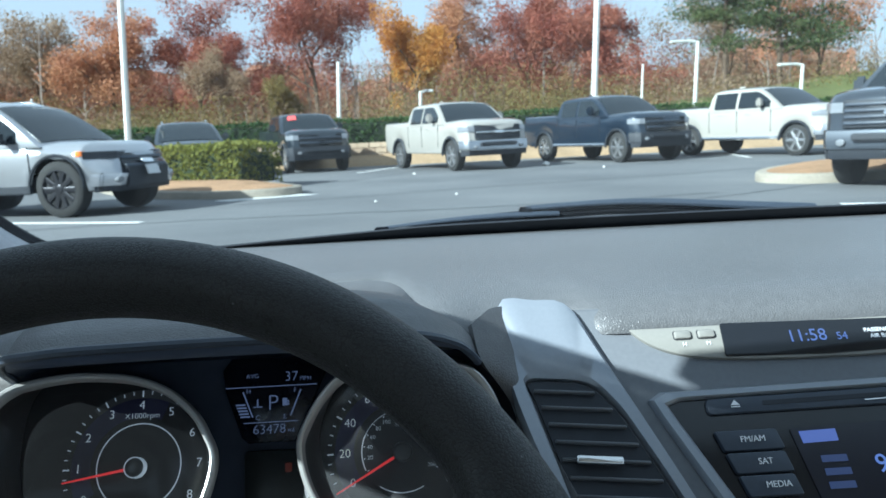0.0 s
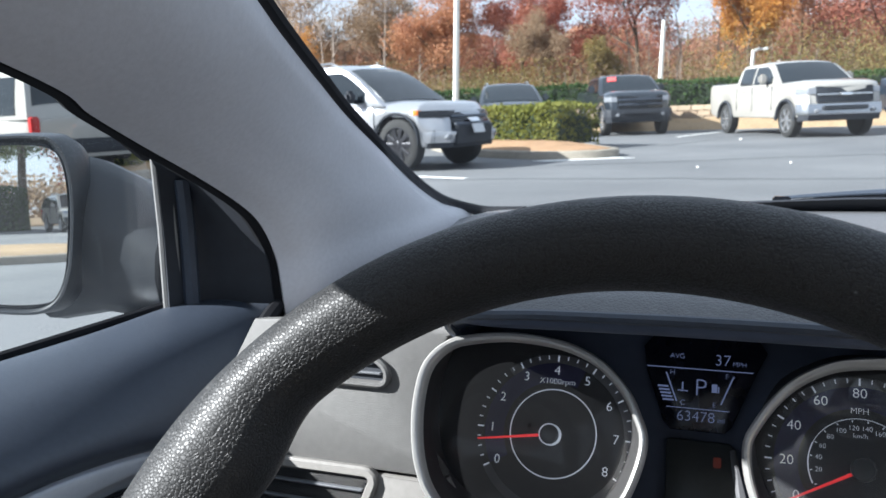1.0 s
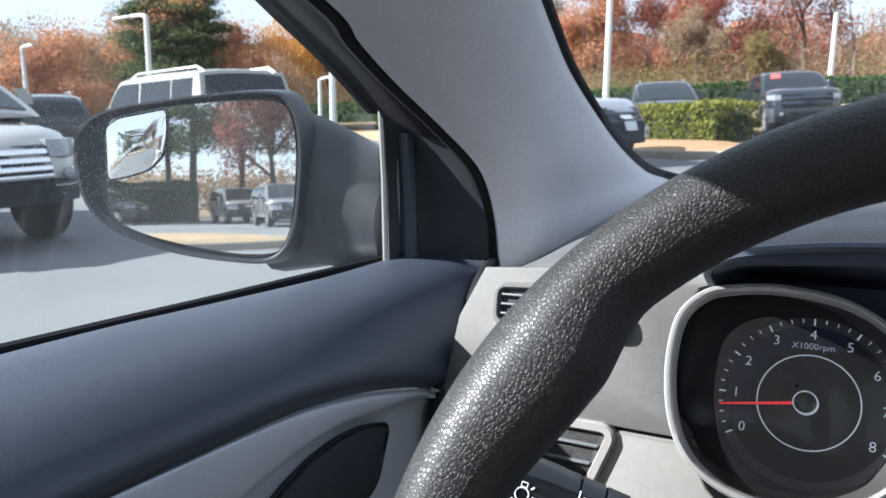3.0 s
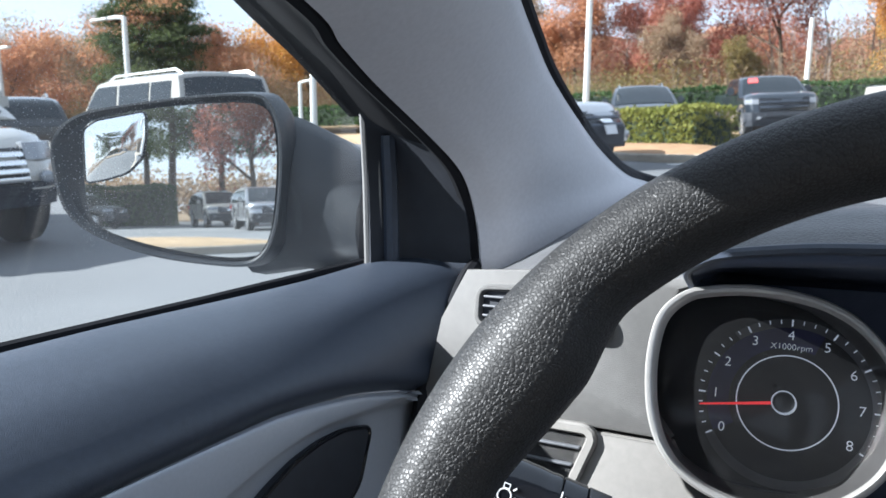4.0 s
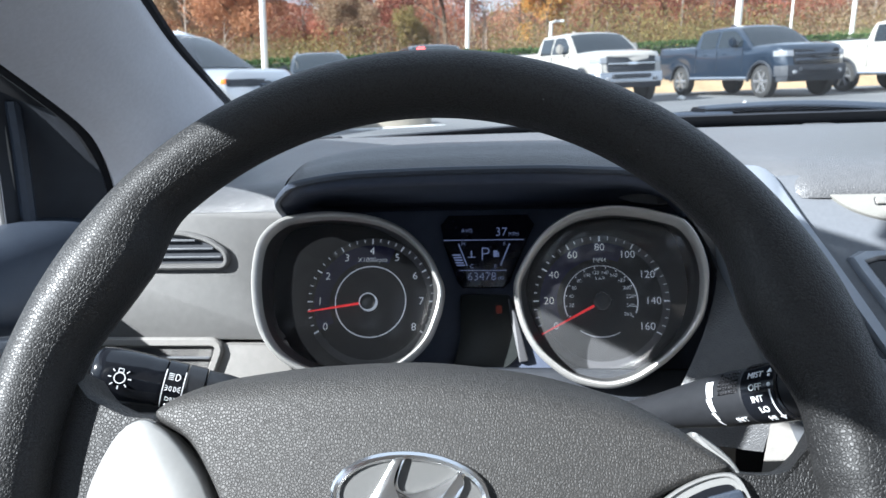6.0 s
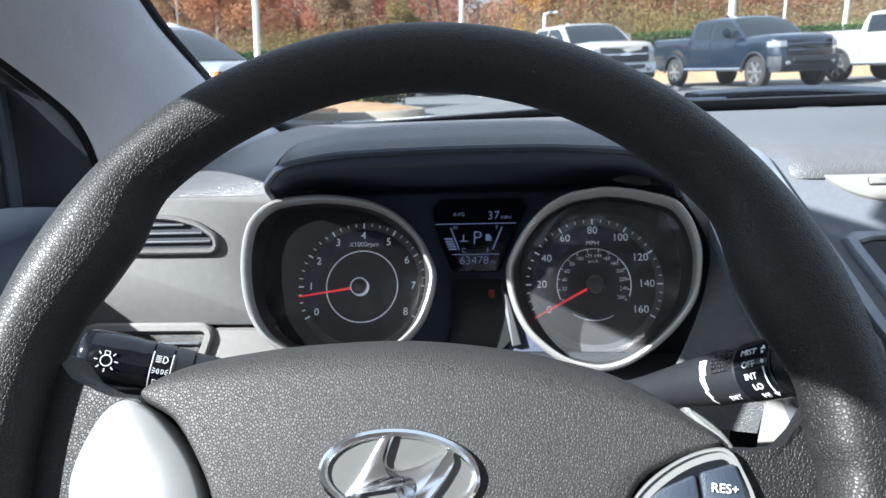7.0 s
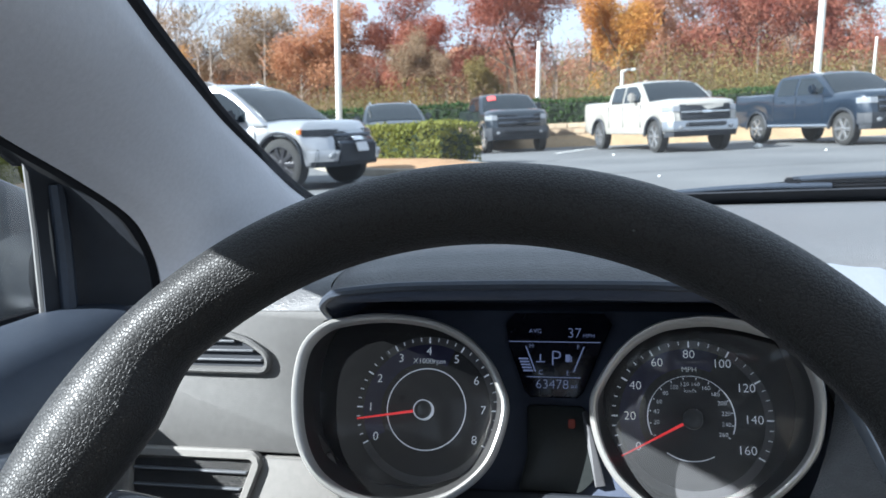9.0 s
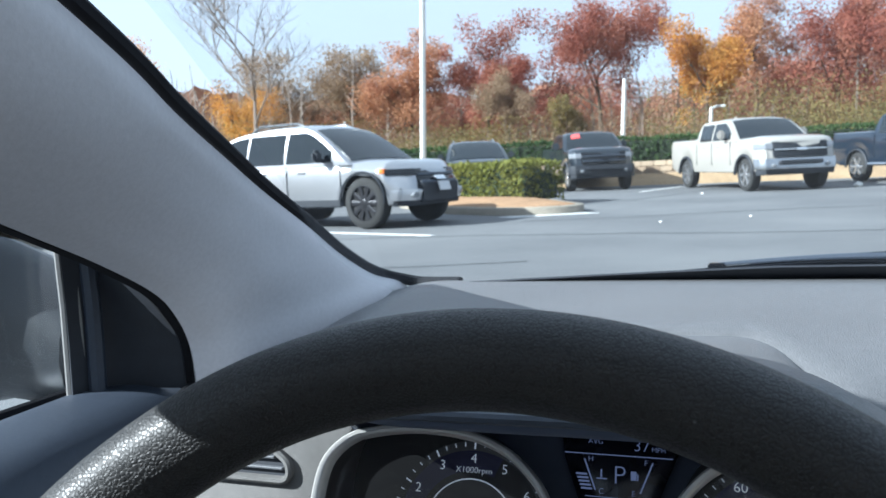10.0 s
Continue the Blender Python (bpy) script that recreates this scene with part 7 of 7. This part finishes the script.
def vehicle(name, label, category, m, body, P, group="parked vehicles"):
    """A car in its own frame (x ahead, z up), moved to m. P holds its measures."""
    v = new(name)
    tagged(v, label, category, group)
    L, W, wb, r = P["L"], P["W"] / 2, P["wb"], P["r"]
    xf, xr = P.get("xf", wb / 2), P.get("xf", wb / 2) - wb
    nose, tail = P["nose"], P["nose"] - L
    z0 = P["z0"]
    stations = sorted({nose, nose - 0.05, nose - 0.16, tail, tail + 0.05, tail + 0.14, *np.linspace(tail + 0.2, nose - 0.2, 40).tolist(), *[c + r * 1.16 * k / 8 for c in (xf, xr) for k in range(-8, 9)]})
    rows = []
    for x in stations:
        sill = z0
        for c in (xf, xr):
            e = (r * 1.18) ** 2 - (x - c) ** 2
            if e > 0:
                sill = max(sill, r + math.sqrt(e) * 1.0)
        top = float(np.interp(x, P["top"][0], P["top"][1]))
        wid = W * float(np.interp(x, P["plan"][0], P["plan"][1]))
        sh = top - float(np.interp(x, P["soft"][0], P["soft"][1]))
        sill = min(sill, sh - 0.12)
        if x > nose - 0.3 or x < tail + 0.3:
            sill = max(sill, z0 + 0.06)
        mid = (sill + sh) / 2
        half = [(wid * 0.955, sill), (wid * 0.985, sill + (sh - sill) * 0.12), (wid, mid), (wid * 0.995, sill + (sh - sill) * 0.82), (wid * 0.965, sh), (wid * 0.90, (sh + top) / 2 + 0.015), (wid * 0.72, top), (wid * 0.35, top + 0.012)]
        rows.append([Vector((x, y, z)) for y, z in half] + [Vector((x, -y, z)) for y, z in half[::-1]])
    bm = loft(rows, False, True)
    part("body", bm, body, v)
    part("underbody", box((tail + 0.12, -W * 0.86, z0 - 0.02), (nose - 0.12, W * 0.86, P["belly"]), 0.03), UNDER, v)
    # cabin: sections along the car under a curved roofline
    zb, zr = P["belt"], P["roof"]
    wb_, wt = W * P.get("cab_w", 0.955), W * P.get("roof_w", 0.76)
    line = smooth_line([(a, zb + (zr - zb) * h, 0) for a, h in P["roofline"]], 5)
    lx, lz = [a.x for a in line], [a.y for a in line]
    for i in range(1, len(lx)):
        lx[i] = max(lx[i], lx[i - 1] + 1e-4)

    def roof(x):
        return float(np.interp(x, lx, lz))

    def side(z):
        k = min(1.0, max(0.0, (z - zb) / (zr - zb)))
        return wb_ + (wt - wb_) * k**1.4

    def crown(x, f):
        t = roof(x)
        return t + float(np.interp(abs(f), [0.0, 0.5, 0.88, 1.0], [0.022, 0.014, -0.014, -0.05]))

    rows = []
    for x in lx:
        t = roof(x)
        half = [(side(zb - 0.04 + (t - 0.05 - zb + 0.04) * f), zb - 0.04 + (t - 0.05 - zb + 0.04) * f) for f in (0.0, 0.3, 0.6, 0.85, 1.0)]
        half += [(side(t) * f, crown(x, f)) for f in (0.88, 0.5, 0.0)]
        rows.append([Vector((x, y, z)) for y, z in half] + [Vector((x, -y, z)) for y, z in half[-2::-1]])
    cab = part("cabin", loft(rows, False, True), body, v)

    def sheet(name, grid, parent, mat=TINT):
        bm = loft(grid)
        bmesh.ops.recalc_face_normals(bm, faces=bm.faces[:])
        bmesh.ops.solidify(bm, geom=bm.faces[:], thickness=0.012)
        return part(name, bm, mat, parent)

    zlo, zhi = zb + 0.035, zr - P.get("head", 0.13)
    for s in (-1, 1):
        for a, b in P["windows"]:
            grid = []
            for i in range(11):
                x = a + (b - a) * i / 10
                zt = min(zhi, roof(x) - 0.105)
                if zt < zlo + 0.03:
                    continue
                grid.append([Vector((x, s * (side(z) + 0.010), z)) for z in [zlo + (zt - zlo) * j / 4 for j in range(5)]])
            if len(grid) > 2:
                sheet("side_window", grid, cab)
    front_x = [x for x, z in zip(lx, lz) if x > 0.2 and zb + 0.05 * (zr - zb) < z < zr - 0.05]
    rear_x = [x for x, z in zip(lx, lz) if x < 0 and zb + 0.16 * (zr - zb) < z < zr - 0.10]
    for xs, nm, dx in ((front_x, "windscreen", 0.012), (rear_x, "rear_window", -0.012)):
        if len(xs) > 2:
            sheet(nm, [[Vector((x + dx, f * side(roof(x)), crown(x, f) + 0.008)) for f in [-0.90 + 0.18 * k for k in range(11)]] for x in xs], cab)
    c0 = (lx[0], lx[-1])
    top_front = max(x for x, z in zip(lx, lz) if z > zr - 0.05)
    top_rear = min(x for x, z in zip(lx, lz) if z > zr - 0.06)

    def outer(x):
        return W * float(np.interp(x, P["plan"][0], P["plan"][1]))

    def wrap(name, back, z_lo, z_hi, out, mat, parent, label="", lead=0.0, y_in=0.0, only=0, bevel=0.015):
        """A band round the nose that follows the plan of the body."""
        xs = [nose - back + back * k / 8 for k in range(9)]
        right = [(x + (out if k == 8 else 0), outer(x) + out) for k, x in enumerate(xs)]
        if only:
            pts = [(a, only * b) for a, b in right] + [(nose + out, only * y_in), (nose - 0.10, only * y_in), (nose - back, only * (outer(nose - back) - 0.10))]
        else:
            pts = [(a, b) for a, b in right] + [(a, -b) for a, b in right[::-1]]
        return part(name, slab(Matrix.Translation((lead, 0, 0)), pts, z_lo, z_hi, bevel), mat, parent, label)

    if P.get("sticker"):
        xs = [front_x[0] + (front_x[-1] - front_x[0]) * k for k in (0.10, 0.2, 0.3, 0.4)]
        sheet("price_sticker", [[Vector((x + 0.016, f * side(roof(x)), crown(x, f) + 0.022)) for f in (-0.72, -0.62, -0.50, -0.40)] for x in xs], cab, STICKER)["label"] = "red and white sticker on the windscreen"
    # wheels
    for x in (xf, xr):
        for s in (-1, 1):
            car_wheel(v, x, s * (W * 0.965 - 0.12), r, 0.25, P["rim"], P.get("spokes", 6), s)
            # black tube: cladding on the silver suv, stand-in for arch shade on pickups
            if P.get("arch"):
                pts = [Vector((x + r * 1.19 * math.cos(t), s * (W * 0.985), r + r * 1.19 * math.sin(t))) for t in [math.pi * k / 14 for k in range(15)]]
                part("arch_trim", tube(pts, P.get("arch_r", 0.040), 6), P["arch"], v)
    # front
    zh, zg0, zg1 = P["light_z"], P["grille"][0], P["grille"][1]
    gw = W * P.get("grille_w", 0.62)
    FR = Matrix.Translation((nose - 0.02, 0, 0)) @ Matrix((Vector((0, 1, 0)), Vector((0, 0, 1)), Vector((1, 0, 0)))).transposed().to_4x4()
    gr = part("grille", slab(FR, rounded([(-gw, zg0), (gw, zg0), (gw * 1.03, zg1), (-gw * 1.03, zg1)], 0.04), -0.05, 0.035, 0.015), P.get("grille_mat", BLACK_GLOSS), v, "dark barred grille")
    for k in range(P.get("bars", 3)):
        z = zg0 + (zg1 - zg0) * (k + 0.8) / (P.get("bars", 3) + 0.6)
        part("grille_bar", slab(FR, rounded([(-gw * 0.97, z - 0.022), (gw * 0.97, z - 0.022), (gw * 0.97, z + 0.022), (-gw * 0.97, z + 0.022)], 0.02), 0.03, 0.065, 0.012), P.get("bar_mat", DARK_PLASTIC), gr)
    part("maker_badge", slab(FR, rounded([(i * P.get("badge_w", 0.14), (zg0 + zg1) / 2 + j * 0.035) for i, j in ((-1, -1), (1, -1), (1, 1), (-1, 1))], 0.03), 0.06, 0.08, 0.01), P.get("badge", CHROME), gr)
    wrap("front_bumper", 0.34, z0 + 0.06, zg0 - 0.02, 0.035, P.get("bumper", BLACK_MATT), v, "front bumper")
    wrap("lower_intake", 0.26, z0 - P.get("chin", 0.08), z0 + 0.12, 0.012, BLACK_MATT, v)
    part("intake_slot", box((nose - 0.1, -W * 0.52, z0 + P.get("slot", (0.17, 0.27))[0]), (nose + 0.05, W * 0.52, z0 + P.get("slot", (0.17, 0.27))[1]), 0.02), BLACK_MATT, v)
    for s in (-1, 1):
        wrap("headlight", 0.40, zh - P.get("lamp_h", 0.07), zh + P.get("lamp_h", 0.07), 0.014, P.get("lamp", LAMP), v, "clear headlight", y_in=gw * 1.0, only=s)
        if P.get("marker"):
            q = [(nose - 0.40 - 0.20 * k / 3, outer(nose - 0.40 - 0.20 * k / 3) + 0.016) for k in range(4)]
            q = [(a, s * b) for a, b in q] + [(a, s * (b - 0.08)) for a, b in q[::-1]]
            part("side_lamp", slab(Matrix.Identity(4), q, zh - 0.01, zh + 0.065, 0.01), P["marker"], v, "orange side marker")
        part("fog_lamp", slab(FR, circle(s * W * 0.66, z0 + 0.15, 0.06, 14, 0.05), -0.04, P.get("fog", 0.05), 0.01), LAMP, v)
        part("taillight", box((tail - 0.02, s * W * 0.88 - 0.07, P["tail_z"][0]), (tail + 0.10, s * W * 0.88 + 0.07, P["tail_z"][1]), 0.02), TAIL, v, "red taillight")
        xm = c0[1] - P.get("mirror_back", 0.45)
        mir = part("wing_mirror", box((xm - 0.08, s * (W + 0.10) - 0.11, zb + 0.04), (xm + 0.06, s * (W + 0.10) + 0.10, zb + 0.04 + P.get("mirror_h", 0.20)), 0.05), P.get("mirror_mat", body), v, "wing mirror")
        part("mirror_stem", box((xm - 0.04, s * (W - 0.04) - 0.06, zb + 0.02), (xm + 0.04, s * (W - 0.04) + 0.06, zb + 0.09), 0.02), BLACK_MATT, mir)
        for f in P["handles"]:
            part("door_handle", box((f - 0.10, s * W * 0.985 - 0.01, zb - 0.16), (f + 0.10, s * W * 0.985 + 0.035, zb - 0.12), 0.012), P.get("handle_mat", body), v)
        for f in P["seams"]:
            part("door_gap", box((f - 0.006, s * W * 0.96 - 0.02, z0 + 0.18), (f + 0.006, s * W * 0.997 + 0.004, zb - 0.03)), BLACK_MATT, v)
        if P.get("sill"):
            part("sill_trim", box((xr + r * 1.1, s * W * 0.965 - 0.03, z0 - 0.03), (xf - r * 1.1, s * W * 0.965 + 0.03, z0 + 0.10), 0.02), P["sill"], v)
        if P.get("step"):
            part("side_step", tube([(xr + r * 1.3, s * W * 0.96, z0 + 0.02), (xf - r * 1.3, s * W * 0.96, z0 + 0.02)], 0.05, 8), P["step"], v)
        if P.get("rails"):
            part("roof_rail", tube([(top_rear + 0.05, s * wt * 0.86, zr - 0.06), (top_rear + 0.25, s * wt * 0.86, zr + 0.035), (top_front - 0.35, s * wt * 0.86, zr + 0.035), (top_front - 0.1, s * wt * 0.86, zr - 0.05)], 0.022, 6), P["rails"], v)
    part("rear_bumper", box((tail - 0.05, -W * 0.92, z0 + 0.12), (tail + 0.12, W * 0.92, z0 + 0.36), 0.04), P.get("bumper", BLACK_MATT), v)
    if P.get("plate"):
        part("number_plate", box((nose + 0.045, -0.15, z0 + 0.20), (nose + 0.075, 0.15, z0 + 0.35), 0.005), PLATE, v, "blank pale number plate")
    if P.get("bed"):
        part("bed_cover", box((tail + 0.10, -W * 0.80, P["bed"] - 0.03), (c0[0] - 0.06, W * 0.80, P["bed"] + 0.012), 0.01), BLACK_MATT, v)
        part("tailgate_cap", box((tail + 0.0, -W * 0.9, P["bed"] - 0.02), (tail + 0.07, W * 0.9, P["bed"] + 0.025), 0.01), DARK_PLASTIC, v)
    if P.get("fin"):
        part("aerial_fin", box((top_rear + 0.15, -0.02, zr - 0.01), (top_rear + 0.35, 0.02, zr + 0.08), 0.012), body, cab)
    rake_nose(v, nose, P.get('hood_z', P['top'][1][-1] + 0.06), P.get('rake', 0.10), W)
    v.matrix_world = m
    return v


def pickup(**more):
    nose = 2.86
    P = dict(L=5.85, W=2.05, wb=3.70, xf=1.92, r=0.415, nose=nose, z0=0.48, belly=0.84,
             top=([-3.0, -1.0, -0.96, 1.1, 1.50, 2.2, 2.70, 2.82, 2.86], [1.41, 1.40, 1.30, 1.30, 1.35, 1.36, 1.31, 1.25, 1.18]),
             plan=([-3.0, -2.9, 2.2, 2.55, 2.78, 2.86], [0.95, 0.985, 0.99, 0.975, 0.90, 0.82]), soft=([-3.0, -1.0, -0.9, 1.1, 1.5, 2.86], [0.03, 0.03, 0.05, 0.05, 0.11, 0.10]),
             roofline=[(-1.03, 0.0), (-0.99, 0.35), (-0.93, 0.75), (-0.84, 0.94), (-0.55, 0.99), (0.0, 1.0), (0.40, 0.985), (0.68, 0.92), (0.95, 0.69), (1.22, 0.38), (1.52, 0.0)],
             belt=1.29, roof=1.90, cab_w=0.965, roof_w=0.78, windows=[(-0.80, -0.04), (0.06, 1.12)], rim=ALLOY, spokes=6, light_z=1.10, grille=(0.82, 1.20),
             grille_w=0.66, tail_z=(0.90, 1.28), handles=[-0.55, 0.36], seams=[-0.98, 0.02, 1.16], bed=1.40, mirror_back=0.62, mirror_h=0.25, fin=True, bars=2, arch=BLACK_MATT)
    P.update(more)
    return P


def suv(**more):
    P = dict(L=4.85, W=1.98, wb=2.82, xf=1.46, r=0.385, nose=2.42, z0=0.40, belly=0.66,
             top=([-2.45, -2.2, 1.0, 1.35, 1.9, 2.2, 2.36, 2.42], [1.08, 1.14, 1.13, 1.15, 1.13, 1.08, 1.01, 0.94]),
             plan=([-2.45, -2.3, -1.8, 1.5, 1.95, 2.25, 2.38, 2.42], [0.80, 0.93, 0.98, 0.985, 0.955, 0.84, 0.70, 0.62]), soft=([-2.45, 0.9, 1.4, 2.42], [0.06, 0.06, 0.14, 0.14]),
             roofline=[(-2.36, 0.0), (-2.26, 0.35), (-2.06, 0.72), (-1.75, 0.88), (-1.2, 0.965), (-0.5, 1.0), (0.05, 0.985), (0.38, 0.90), (0.72, 0.66), (1.08, 0.34), (1.45, 0.0)],
             belt=1.12, roof=1.80, cab_w=0.955, roof_w=0.74, head=0.15, windows=[(-2.05, -1.42), (-1.36, -0.36), (-0.28, 0.98)],
             rim=DARK_ALLOY, spokes=10, light_z=0.93, grille=(0.72, 0.99), grille_w=0.52, tail_z=(0.85, 1.12), handles=[-0.95, 0.05], seams=[-1.39, -0.32, 0.98], rails=SATIN_CHROME, mirror_back=0.62, bumper=BLACK_MATT, bars=2)
    P.update(more)
    return P


def spot_at(x, y, heading):
    return pose(x, y, 0, 0, 0, heading)


def by_front_wheel(x, y, heading, xf, W):
    """Pose from the ground spot of the right-hand front wheel."""
    h = radians(heading)
    c, s = math.cos(h), math.sin(h)
    yy = -(W / 2 * 0.965 - 0.02)
    return pose(x - (xf * c - yy * s), y - (xf * s + yy * c), 0, 0, 0, heading)


ROW = -67
vehicle("pickup_truck", "white crew-cab pickup with a dark bumper, parked by the wall", "pickup truck", by_front_wheel(0.75, 20.6, ROW, 1.92, 2.03), WHITE_PAINT, pickup(bumper=CHROME_BUMPER, bars=1, bar_mat=SATIN_CHROME, grille_mat=BLACK_MATT))
vehicle("pickup_truck", "navy blue crew-cab pickup, parked by the wall", "pickup truck", by_front_wheel(5.35, 20.9, ROW, 1.92, 2.03), NAVY_PAINT, pickup(step=CHROME, bumper=BLACK_MATT, badge=BLACK_GLOSS))
vehicle("pickup_truck", "white crew-cab pickup with chrome wheels and steps", "pickup truck", by_front_wheel(9.85, 19.9, -63, 1.92, 2.03), WHITE_PAINT, pickup(step=CHROME, rim=ALLOY, bumper=CHROME_BUMPER, bars=1, bar_mat=SATIN_CHROME, grille_mat=BLACK_MATT))
vehicle("pickup_truck", "dark slate pickup with a red sticker on its windscreen", "pickup truck", by_front_wheel(-4.35, 24.4, -70, 1.92, 2.03), SLATE_PAINT, pickup(badge=BLACK_GLOSS, sticker=True, bumper=BLACK_MATT))
vehicle("pickup_truck", "grey pickup with a black grille beside the kerb island", "pickup truck", spot_at(8.12, 11.2, -140), GREY_PAINT, pickup(bumper=GREY_PAINT, bars=4, grille_mat=BLACK_MATT))
vehicle("suv", "silver suv with black wheels, parked across the lane", "suv", by_front_wheel(-5.66, 11.45, -17, 1.46, 1.98), SILVER_PAINT, suv(roof=1.84, r=0.435, rake=0.18, roofline=[(-2.36, 0.0), (-2.26, 0.35), (-2.06, 0.72), (-1.75, 0.88), (-1.2, 0.965), (-0.6, 1.0), (-0.15, 0.985), (0.18, 0.90), (0.52, 0.66), (0.86, 0.34), (1.20, 0.0)], windows=[(-2.05, -1.42), (-1.36, -0.42), (-0.34, 0.76)], grille=(0.66, 0.98), arch_r=0.026, lamp_h=0.055, plate=True, chin=0.03, bumper=SILVER_PAINT, slot=(0.02, 0.34), sill=BLACK_MATT, marker=ORANGE, lamp=BLACK_GLOSS, grille_mat=BLACK_GLOSS, mirror_mat=BLACK_MATT, handle_mat=SILVER_PAINT, arch=BLACK_MATT))
vehicle("suv", "dark suv parked behind the clipped hedge", "suv", spot_at(-7.2, 23.6, -70), SLATE_PAINT, suv(roof=1.72))
vehicle("suv", "white suv with a dark barred grille, next to the car", "suv", spot_at(-8.70, 2.86, -5), WHITE_PAINT, suv(rim=ALLOY, spokes=6, top=([-2.45, -2.2, 1.0, 1.35, 1.9, 2.2, 2.36, 2.42], [1.08, 1.14, 1.12, 1.05, 1.0, 0.94, 0.88, 0.82]), grille=(0.55, 0.85), light_z=0.82, bars=4, bar_mat=CHROME, badge=CHROME, bumper=WHITE_PAINT, roof=1.75, z0=0.46, badge_w=0.09, slot=(0.02, 0.10)))
vehicle("suv", "white boxy suv with a dark rear window", "suv", spot_at(-12.55, 9.75, 170), WHITE_PAINT, suv(roof=1.88, roofline=[(-2.36, 0.0), (-2.33, 0.4), (-2.25, 0.85), (-2.1, 0.97), (-1.2, 1.0), (-0.3, 1.0), (0.3, 0.96), (0.5, 0.85), (0.75, 0.5), (1.0, 0.0)], roof_w=0.84, rim=ALLOY))
vehicle("suv", "black suv parked among white ones", "suv", spot_at(-18.4, 10.6, 150), BLACK_PAINT, suv(roof=1.78, rim=ALLOY))
vehicle("suv", "small silver car parked beyond the shrubs", "car", spot_at(-22, 20, 20), SILVER_PAINT, suv(roof=1.5, rim=ALLOY))
# vehicles behind, seen in the mirrors
vehicle("suv", "white suv parked behind", "suv", spot_at(-5.4, -40.5, 70), WHITE_PAINT, suv(rim=ALLOY))
vehicle("suv", "dark suv parked behind", "suv", spot_at(-12.2, -41.0, 20), BLACK_PAINT, suv(rim=ALLOY))
vehicle("suv", "silver suv parked behind", "suv", spot_at(-2.7, -33.0, 75), SILVER_PAINT, suv(rim=ALLOY))

# ---- blocks of the retaining wall ----
rnd = random.Random(9)
count = 0
for row in range(4):
    for i in range(70):
        x = -12.5 + 0.44 * i + (0.22 if row % 2 else 0)
        if count >= 290 or x > 17:
            continue
        ob = new("brick", brick_mesh)
        ob.location = (x, 28.73 + rnd.uniform(-0.012, 0.012), 0.13 + 0.2 * row)
        ob.rotation_euler = (0, 0, rnd.uniform(-0.03, 0.03))
        ob.parent = wall
        count += 1
